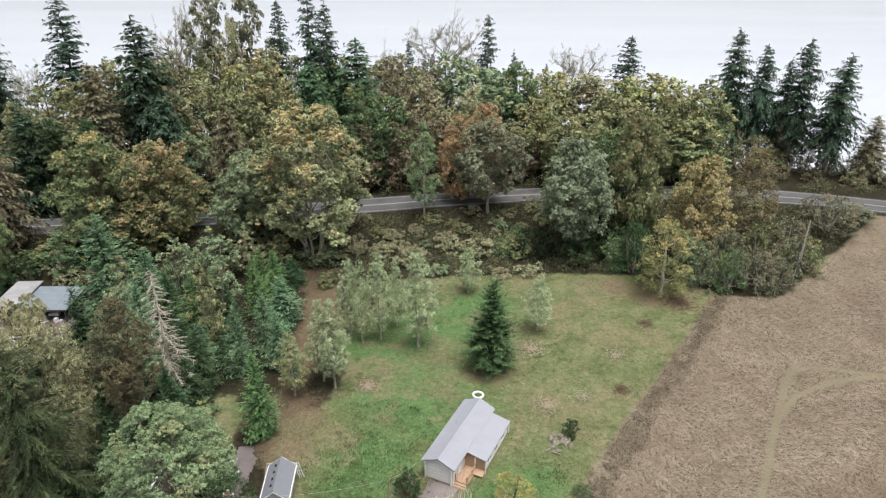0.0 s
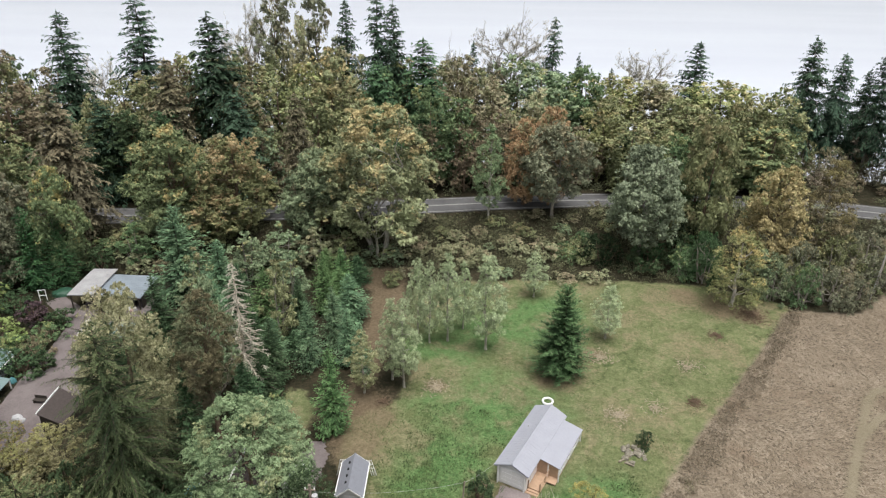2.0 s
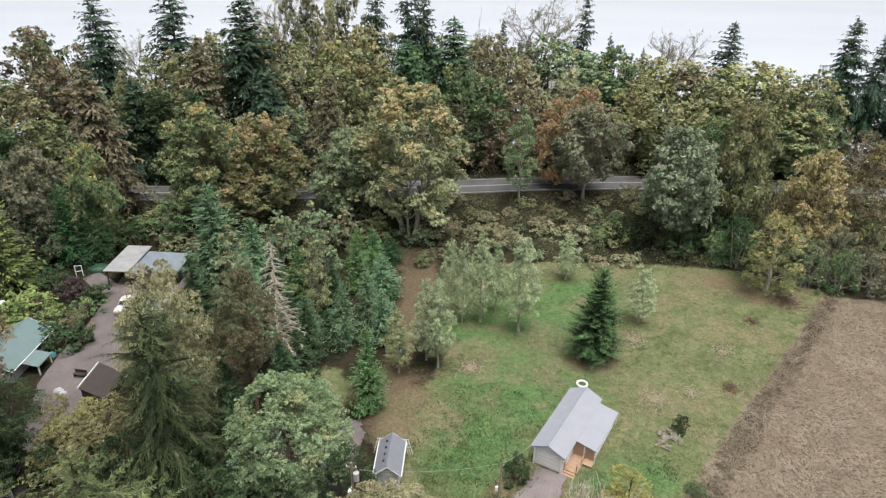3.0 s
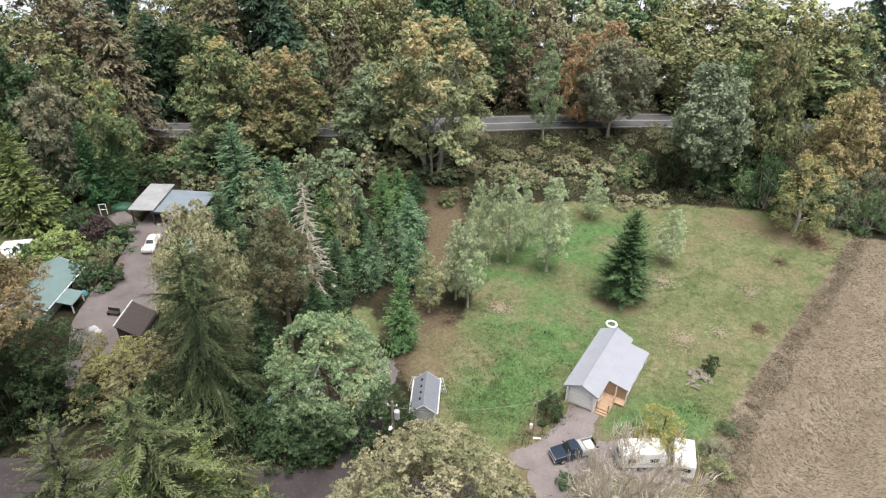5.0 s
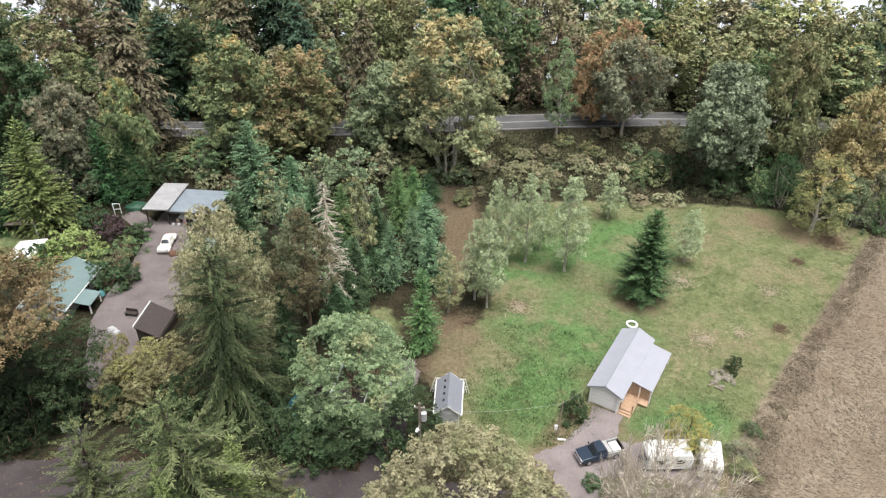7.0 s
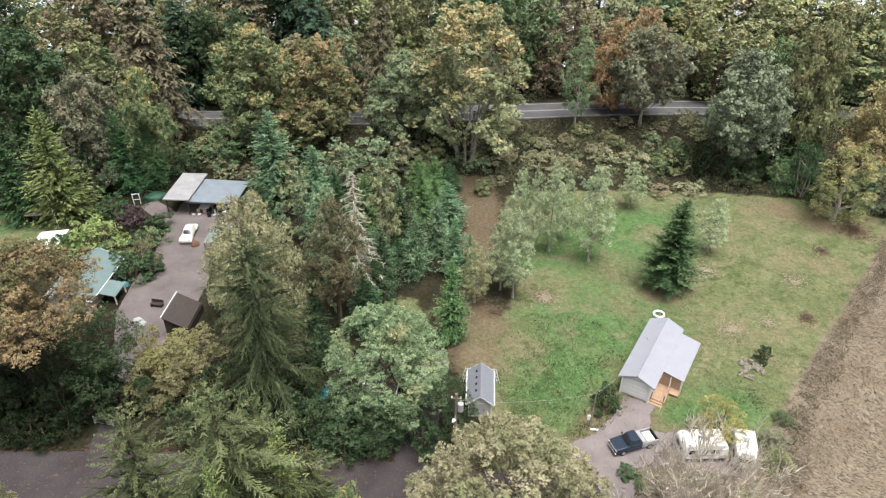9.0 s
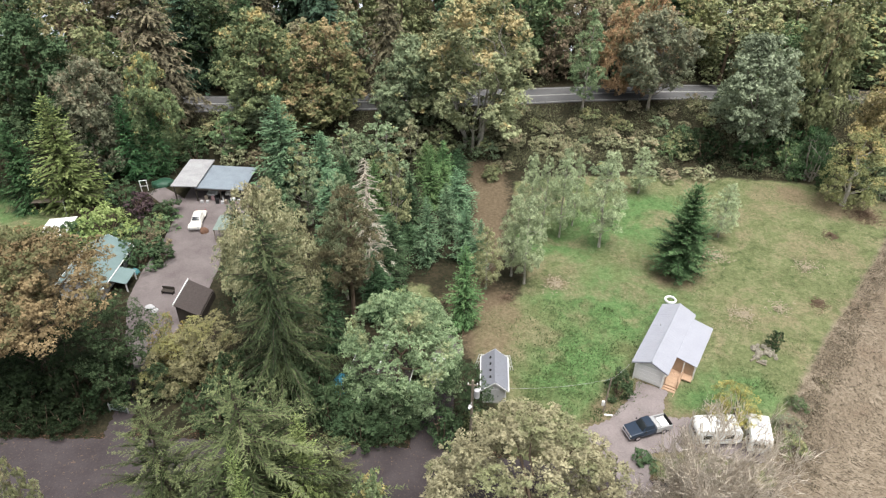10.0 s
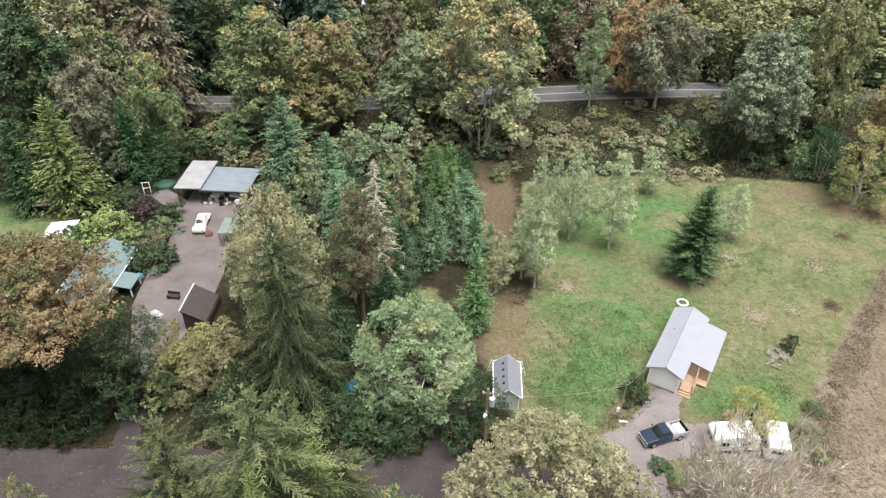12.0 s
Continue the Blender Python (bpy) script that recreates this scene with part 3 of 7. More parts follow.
def leafy(seed, h, r, low, form, boughs, tufts, per, leaf, bough=(0.22, 0.34), tuft=0.36, stems=1, girth=1.0, droop=0.2, limbs=20, fill=8, spread=0.05, bulge=0.14, loose=0.35, trunk_top=0.84, core=0.22, inset=0.26):
    """A crown of boughs, each a cushion of leaf tufts lying on its upper and outer side, with darker fill leaves inside
    as painted shade;
    returns the wood, the leaves, and for each corner how young it is, its tuft's own shade and how far up and out it
    sits."""
    rng = np.random.default_rng(seed)
    fz, fr = np.array(form).T
    grid = np.linspace(0, 1, 200)
    share = np.cumsum(np.interp(grid, fz, fr) + 0.12)
    u = np.interp((np.arange(boughs) + rng.random(boughs)) / boughs, share / share[-1], grid)
    az = np.arange(boughs) * 2.39996 + rng.normal(size=boughs) * 0.4
    wide = np.interp(u, fz, fr)
    swell = 1 + bulge * np.sin(2 * az + seed) + 0.7 * bulge * np.sin(3 * az + 2.1 * seed + 4 * u) + rng.normal(size=boughs) * 0.6 * bulge
    br = r * rng.uniform(bough[0], bough[1], boughs) * (0.72 + 0.4 * wide)
    rad = np.maximum(0.0, wide * swell * r - 0.8 * br) * np.where(rng.random(boughs) < inset, rng.uniform(0.2, 0.7, boughs), rng.uniform(0.82, 1.0, boughs))
    z = h * (low + (1 - low) * u)
    z = np.clip(z, h * low + 0.3 * br, h - 0.62 * br)
    c = np.stack([rad * np.cos(az), rad * np.sin(az), z], -1)
    out = np.stack([np.cos(az), np.sin(az), 0 * az], -1)
    own = np.repeat(np.arange(boughs), tufts)
    e = unit(rng.normal(size=(len(own), 3)) + out[own] * (0.75 * (1 - u[own]))[:, None] + np.array([0, 0, 0.55]))
    tc = c[own] + e * br[own][:, None] * rng.uniform(0.62, 1.0, (len(own), 1)) * [1.0, 1.0, 0.72]
    tr = br[own] * tuft * rng.uniform(0.65, 1.3, len(own))
    bough_shade, tuft_shade = rng.random(boughs), rng.random(len(own))
    k = np.repeat(np.arange(len(own)), per)
    g = unit(rng.normal(size=(len(k), 3)) + e[k] * 0.55 + np.array([0, 0, 0.35]))
    pos = tc[k] + g * tr[k][:, None] * rng.uniform(0.45, 1.12, (len(k), 1)) * [1.0, 1.0, 0.7]
    pos[:, 2] -= droop * tr[k] * rng.random(len(k)) ** 2
    normal = g * 0.55 + np.array([0, 0, 0.6]) + rng.normal(size=g.shape) * loose
    way = unit(e[k] * [0.7, 0.7, 0.0] + rng.normal(size=g.shape) * 0.55 - np.array([0, 0, droop]))
    size = leaf * rng.uniform(0.6, 1.35, len(k))
    shade = np.clip(0.3 * bough_shade[own[k]] + 0.7 * tuft_shade[k], 0, 1)
    up = np.clip((pos[:, 2] / h - low) / (1 - low), 0, 1)
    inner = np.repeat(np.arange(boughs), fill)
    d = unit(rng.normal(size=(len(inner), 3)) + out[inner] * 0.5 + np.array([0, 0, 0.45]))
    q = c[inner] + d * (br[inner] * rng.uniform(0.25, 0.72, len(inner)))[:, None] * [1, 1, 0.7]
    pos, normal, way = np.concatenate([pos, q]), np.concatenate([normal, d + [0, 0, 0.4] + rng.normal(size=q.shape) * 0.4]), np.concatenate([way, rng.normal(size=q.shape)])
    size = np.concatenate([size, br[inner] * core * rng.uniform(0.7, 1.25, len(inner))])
    # fill leaves take a lower tone: shade inside the crown put into their colour
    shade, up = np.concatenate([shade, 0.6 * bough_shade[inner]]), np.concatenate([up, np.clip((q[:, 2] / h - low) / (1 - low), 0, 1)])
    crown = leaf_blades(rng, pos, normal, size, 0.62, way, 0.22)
    wood, tops = [], []
    base = (r * 0.042 + 0.05) * girth
    feet = [(0, 0)] if stems == 1 else [(spread * r * stems ** 0.5 * np.cos(2.4 * i), spread * r * stems ** 0.5 * np.sin(2.4 * i)) for i in range(stems)]
    for fx, fy in feet:
        tx, ty = np.clip((fx * 5 + rng.normal() * 0.08 * r, fy * 5 + rng.normal() * 0.08 * r), -0.45 * r, 0.45 * r)
        t = np.linspace(0, 1, 8)[:, None]
        p = np.array([fx, fy, -0.4]) * (1 - t) + np.array([tx, ty, h * trunk_top]) * t
        p[1:-1, :2] += rng.normal(size=(6, 2)) * 0.02 * r
        wood.append(tube(p, base * (1.0 if stems == 1 else 0.62) * (1.22 - t[:, 0]) * np.where(t[:, 0] == 0, 1.4, 1), 7))
        tops.append(p)
    for i in rng.permutation(boughs)[:limbs]:
        p = tops[rng.integers(0, len(tops))]
        z0 = np.clip(c[i, 2] - rad[i] * rng.uniform(0.5, 1.1), h * max(low, 0.1) * 0.7, h * 0.72)
        at = np.interp(z0, p[:, 2], np.arange(8))
        foot = np.array([np.interp(at, np.arange(8), p[:, j]) for j in range(3)])
        wood.append(limb(rng, foot, c[i], base * 0.4, base * 0.1, -0.05))
    return joined(wood), crown, np.zeros(3 * len(pos)), np.repeat(shade, 3), np.repeat(up, 3)


def conifer(seed, h, r, low, branches, droop, rise, spray, width, dense, shape=0.85, ragged=0.25, hang=0.4, fan=0.22, tip_up=0.0, tip=0.12):
    """Branches all up the stem, each a drooping pad of needle sprays; returns the wood and the needles."""
    rng = np.random.default_rng(seed)
    t = np.linspace(0, 1, 9)[:, None]
    stem = np.array([[0, 0, -0.3]]) * (1 - t) + np.array([[0.0, 0, h]]) * t
    stem[1:-1, :2] += rng.normal(size=(7, 2)) * 0.02 * r
    wood = [tube(stem, (0.012 * h + 0.05) * (1.03 - t[:, 0]), 7)]
    C, N, A, S, B = [], [], [], [], []
    side_of = 1 + 0.18 * np.sin(np.arange(4) * 2.3 + seed)
    for i in range(branches):
        q = ((i + rng.random()) / branches) ** 1.12
        z0 = h * (low + (1 - low) * q * 0.985)
        az = i * 2.399 + rng.normal() * 0.35
        gust = 1 + ragged * np.sin(z0 * 1.1 + 3 * np.sin(az + seed)) + rng.normal() * ragged * 0.55
        L = max(0.2, r * ((1 - q) ** shape) * min(1.0, 0.55 + q * 4) * gust * side_of[int(az / 1.571) % 4]) + tip
        out = np.array([np.cos(az), np.sin(az), 0])
        side = np.array([-np.sin(az), np.cos(az), 0])
        up, dr = rise * (0.2 + 1.3 * q), droop * (1.2 - q)
        k = max(6, int(L * dense))
        u = rng.random(k) ** 0.75
        w = rng.normal(size=k) * fan * L * (0.25 + 0.9 * u * (1.25 - u))
        p = out * (u * L)[:, None] + side * w[:, None]
        p[:, 2] = z0 + L * (up * u - dr * u ** 2 + tip_up * u ** 4) - np.abs(w) * 0.35 - rng.random(k) * hang * 0.35 * spray * 2
        way = out * (0.9 - 0.3 * hang) + side * np.sign(w)[:, None] * rng.uniform(0.1, 0.9, k)[:, None]
        way[:, 2] = up - 2 * dr * u * 0.7 - hang * rng.uniform(0.0, 1.3, k)
        C.append(p)
        A.append(unit(way))
        N.append(np.array([0, 0, 1.0]) + rng.normal(size=(k, 3)) * 0.55 + out * 0.2)
        S.append(spray * rng.uniform(0.6, 1.3, k) * (0.6 + 0.4 * (1 - q)))
        m = 5 if L > 0.5 else 1
        a = rng.uniform(0.1, 0.62, m)
        C.append(out * (a * L)[:, None] + [0, 0, z0] + np.stack([0 * a, 0 * a, L * (up * a - dr * a ** 2) - 0.12 * L], -1))
        A.append(np.tile(out - [0, 0, dr * 0.5], (m, 1)) + rng.normal(size=(m, 3)) * 0.2)
        N.append(np.array([0, 0, 1.0]) + rng.normal(size=(m, 3)) * 0.5)
        S.append(L * rng.uniform(0.14, 0.24, m))
        B.append(np.full(k + m, rng.random()))
        if L > 2.0:
            e = np.array([[0, 0, z0], out * L * 0.5 + [0, 0, z0 + L * (up * 0.5 - dr * 0.25)], out * L * 0.9 + [0, 0, z0 + L * (up * 0.9 - dr * 0.81)]])
            wood.append(tube(e, [0.01 * L + 0.015, 0.007 * L + 0.01, 0.008], 3))
    C.append(np.array([[0, 0, h - 0.1], [0, 0, h + 0.15]]))
    A.append(np.array([[0.1, 0, 1.0], [0, 0.1, 1.0]]))
    N.append(np.array([[1.0, 0, 0], [0, 1.0, 0]]))
    S.append(np.array([spray, spray]))
    B.append(np.ones(2))
    C, A, N, S, B = (np.concatenate(x) for x in (C, A, N, S, B))
    return joined(wood), leaf_blades(rng, C, N, S, width, A, 0.06), np.zeros(3 * len(C)), np.repeat(B, 3), np.repeat(np.clip(C[:, 2] / h, 0, 1), 3)


def feather_fir(seed, h, r, whorls, per, gap, blade, shape=0.75, ragged=0.2, low=0.05, droop=0.5, rise=0.3, hang=0.35, keep=1.0, width=0.3, plume=0.5, scatter=0.5):
    """A fir of separate feathered branches in whorls; returns the wood, the needles and how young each spray is,
    lowered down the tree as shade.
    """
    rng = np.random.default_rng(seed)
    t = np.linspace(0, 1, 9)[:, None]
    stem = np.array([[0, 0, -0.3]]) * (1 - t) + np.array([[0.0, 0, h]]) * t
    stem[1:-1, :2] += rng.normal(size=(7, 2)) * 0.015 * r
    wood = [tube(stem, (0.011 * h + 0.05) * (1.03 - t[:, 0]), 7)]
    C, A, N, S, Y, B = [], [], [], [], [], []
    lopsided = rng.uniform(0, 6.28)
    for i in range(whorls):
        q = ((i + 0.5) / whorls) ** 1.08
        around = rng.random() * 6.28
        for j in range(per):
            if rng.random() > keep and q < 0.9:
                continue
            az = around + 6.283 * (j + rng.uniform(-0.3, 0.3)) / per
            z0 = h * (low + (0.985 - low) * q) + rng.normal() * scatter * h / whorls * (1 - 0.5 * q)
            gust = 1 + ragged * rng.normal() + 0.6 * ragged * np.sin(az + lopsided)
            L = max(0.25, r * (1 - q) ** shape * min(1.0, 0.6 + 3 * q) * gust) + 0.12
            out, side = np.array([np.cos(az), np.sin(az), 0]), np.array([-np.sin(az), np.cos(az), 0])
            up, dr = rise * (0.1 + 1.5 * q), droop * (1.15 - 0.8 * q)
            n = int(L / gap) + 2
            u = np.repeat((np.arange(n) + rng.uniform(0.0, 1.0, n)) / n, 2) * 0.94 + 0.06
            u = np.clip(u + rng.normal(size=2 * n) * 0.3 / n, 0.04, 1.0)
            way = np.tile([-1.0, 1.0], n) * rng.uniform(0.25, 1.05, 2 * n)
            long = np.clip(plume * L * (1.08 - u) ** 0.8 * rng.uniform(0.4, 1.3, 2 * n), 0.18, 1.5)
            m = np.maximum(2, (long / (blade * 0.62)).astype(int))
            k = np.repeat(np.arange(2 * n), m)
            v = (np.concatenate([np.arange(a) for a in m]) + rng.random(len(k))) / m[k]
            d = out * 0.62 + side * way[:, None]
            d[:, 2] = up - 2 * dr * u * 0.8 - hang * rng.uniform(0.4, 1.4, 2 * n)
            d = unit(d)
            root = out * (u * L)[:, None]
            root[:, 2] = z0 + L * (up * u - dr * u ** 2)
            pos = root[k] + d[k] * (v * long[k])[:, None]
            pos[:, 2] -= 0.25 * hang * (v * long[k]) ** 2
            C.append(pos + rng.normal(size=pos.shape) * blade * 0.12)
            A.append(unit(d[k] + rng.normal(size=pos.shape) * 0.18))
            N.append(np.array([0, 0, 1.0]) + rng.normal(size=pos.shape) * 0.35 + out * 0.25)
            S.append(blade * rng.uniform(0.65, 1.25, len(k)))
            # pale new tips, cut back low down so the colour shades the lower branches
            Y.append((0.25 + 0.75 * q) * np.clip(v * (0.3 + 0.7 * u[k]), 0, 1) ** 1.6)
            a = rng.uniform(0.05, 0.62, 5)
            C.append(out * (a * L)[:, None] + np.stack([0 * a, 0 * a, z0 + L * (up * a - dr * a ** 2 - 0.06)], -1))
            A.append(np.tile(out - [0, 0, dr * 0.5], (5, 1)) + rng.normal(size=(5, 3)) * 0.25)
            N.append(np.array([0, 0, 1.0]) + rng.normal(size=(5, 3)) * 0.5)
            S.append(L * rng.uniform(0.12, 0.2, 5))
            Y.append(np.zeros(5))
            B.append(np.full(len(k) + 5, rng.random()))
            if L > 1.9:
                e = np.array([[0, 0, z0], out * L * 0.5 + [0, 0, z0 + L * (up * 0.5 - dr * 0.25)], out * L * 0.92 + [0, 0, z0 + L * (up * 0.92 - dr * 0.85)]])
                wood.append(tube(e, [0.01 * L + 0.015, 0.007 * L + 0.01, 0.008], 3))
    C.append(np.array([[0, 0, h - 0.1], [0, 0, h + 0.15]]))
    A.append(np.array([[0.1, 0, 1.0], [0, 0.1, 1.0]]))
    N.append(np.array([[1.0, 0, 0], [0, 1.0, 0]]))
    S.append(np.array([blade, blade]))
    Y.append(np.ones(2))
    B.append(np.ones(2))
    C, A, N, S, Y, B = (np.concatenate(x) for x in (C, A, N, S, Y, B))
    return joined(wood), leaf_blades(rng, C, N, S, width, A, 0.06), np.repeat(Y, 3), np.repeat(B, 3), np.repeat(np.clip(C[:, 2] / h, 0, 1), 3)


def twigs(rng, p, d, L, r, depth, out, spread, lift):
    """Grows a branch and its forks into out, as thin tapered tubes."""
    q = p + d * L
    bend = (p + q) / 2 + rng.normal(size=3) * 0.07 * L
    out.append(tube(np.array([p, bend, q]), [r, r * 0.8, r * 0.58], 5 if depth > 3 else 3))
    if depth == 0:
        return
    for _ in range(3 if depth > 1 else 4):
        e = unit(d + rng.normal(size=3) * spread + np.array([0, 0, lift]))
        s = rng.uniform(0.3, 1.0)
        twigs(rng, p + (q - p) * s, e, L * rng.uniform(0.55, 0.82), max(r * 0.55, 0.02), depth - 1, out, spread, lift)


def bare_tree(seed, h, r, depth=5, spread=0.5, lift=0.22, stems=5, slivers=3000, sliver=0.07, bole=0.0):
    """A leafless tree; bole: the share of its height that is a single trunk, below the first forks."""
    rng = np.random.default_rng(seed)
    out = [tube(np.array([[0, 0, -0.4], [0.1, 0, bole * h * 0.5], [0, 0.1, bole * h + 0.5]]), [h * 0.013, h * 0.011, h * 0.009], 6)] if bole else []
    for i in range(stems):
        a = 2 * np.pi * i / stems + rng.random()
        d = unit(np.array([np.cos(a) * 0.42, np.sin(a) * 0.42, 1.0]) * (1, 1, 1 if stems < 8 else rng.uniform(0.25, 1.1)))
        twigs(rng, np.array([d[0] * 0.2, d[1] * 0.2, bole * h - 0.2]), d, h * (1 - bole) * 0.36, h * (0.014 if bole == 0 else 0.007), depth, out, spread, lift)
    v, f = joined(out)
    top, wide = v[:, 2].max(), np.percentile(np.hypot(v[:, 0], v[:, 1]), 99)
    v[:, 2] *= h / top
    v[:, :2] *= r / wide
    c = v[rng.integers(len(v) // 4, len(v), slivers)] + rng.normal(size=(slivers, 3)) * 0.16
    way = unit(unit(c - np.array([0, 0, h * 0.3])) + rng.normal(size=c.shape) * 0.5)
    return (v, f), leaf_blades(rng, c, rng.normal(size=c.shape), rng.uniform(0.2, 0.5, slivers), sliver, way)


def dead_conifer(seed, h, r):
    """A bleached spar: a bare stem and drooping branches in whorls, each with a comb of dry side twigs."""
    rng = np.random.default_rng(seed)
    t = np.linspace(0, 1, 8)[:, None]
    wood = [tube(np.array([[0, 0, -0.3]]) * (1 - t) + np.array([[0.1, 0, h]]) * t, 0.24 * (1.03 - t[:, 0]), 7)]
    C, A = [], []
    for i in range(118):
        q = 0.16 + 0.82 * (i + rng.random()) / 118
        az, L = i * 2.399 + rng.normal() * 0.4, (r * 1.3 * (1 - q) ** 0.85 + 0.2) * rng.uniform(0.55, 1.1)
        o = np.array([np.cos(az), np.sin(az), 0])
        s = np.array([-o[1], o[0], 0])
        z = h * q
        p = np.array([[0, 0, z], o * L * 0.5 + [0, 0, z - 0.12 * L], o * L * 0.8 + [0, 0, z - 0.3 * L], o * L + [0, 0, z - 0.36 * L]])
        wood.append(tube(p, [0.055, 0.042, 0.03, 0.012], 4))
        for e in range(int(2 + L * 1.8)):
            u = rng.uniform(0.3, 0.95)
            foot = np.array([np.interp(u, [0, 0.5, 0.8, 1.0], p[:, j]) for j in range(3)])
            tip = foot + (o * 0.45 + s * rng.choice([-1, 1]) * 0.6 + [0, 0, rng.uniform(-0.7, -0.2)]) * 0.42 * L * (1.2 - u)
            wood.append(tube(np.array([foot, tip]), [0.026, 0.01], 3))
        k = int(4 + L * 9)
        u = rng.random(k)[:, None] ** 0.7
        w = unit(o * 0.5 + s * rng.choice([-1, 1], (k, 1)) * 0.7 + [0, 0, -0.6] + rng.normal(size=(k, 3)) * 0.25)
        C.append(p[0] + (p[3] - p[0]) * u + w * 0.2)
        A.append(w)
    C, A = np.concatenate(C), np.concatenate(A)
    return joined(wood), leaf_blades(rng, C, rng.normal(size=C.shape), rng.uniform(0.14, 0.3, len(C)), 0.06, A)


def prototype(name, made):
    (wv, wf), (lv, lf) = made[:2]
    h = lv[:, 2].max()
    r = np.percentile(np.hypot(lv[:, 0], lv[:, 1]), 97)
    crown = mesh_np(name + "_crown", lv, lf, None, False)
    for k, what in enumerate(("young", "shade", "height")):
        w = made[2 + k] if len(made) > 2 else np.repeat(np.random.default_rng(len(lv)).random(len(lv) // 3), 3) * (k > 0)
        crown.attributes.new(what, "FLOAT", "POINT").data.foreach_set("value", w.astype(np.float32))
    return mesh_np(name + "_trunk", wv, wf, None, True), crown, h, r


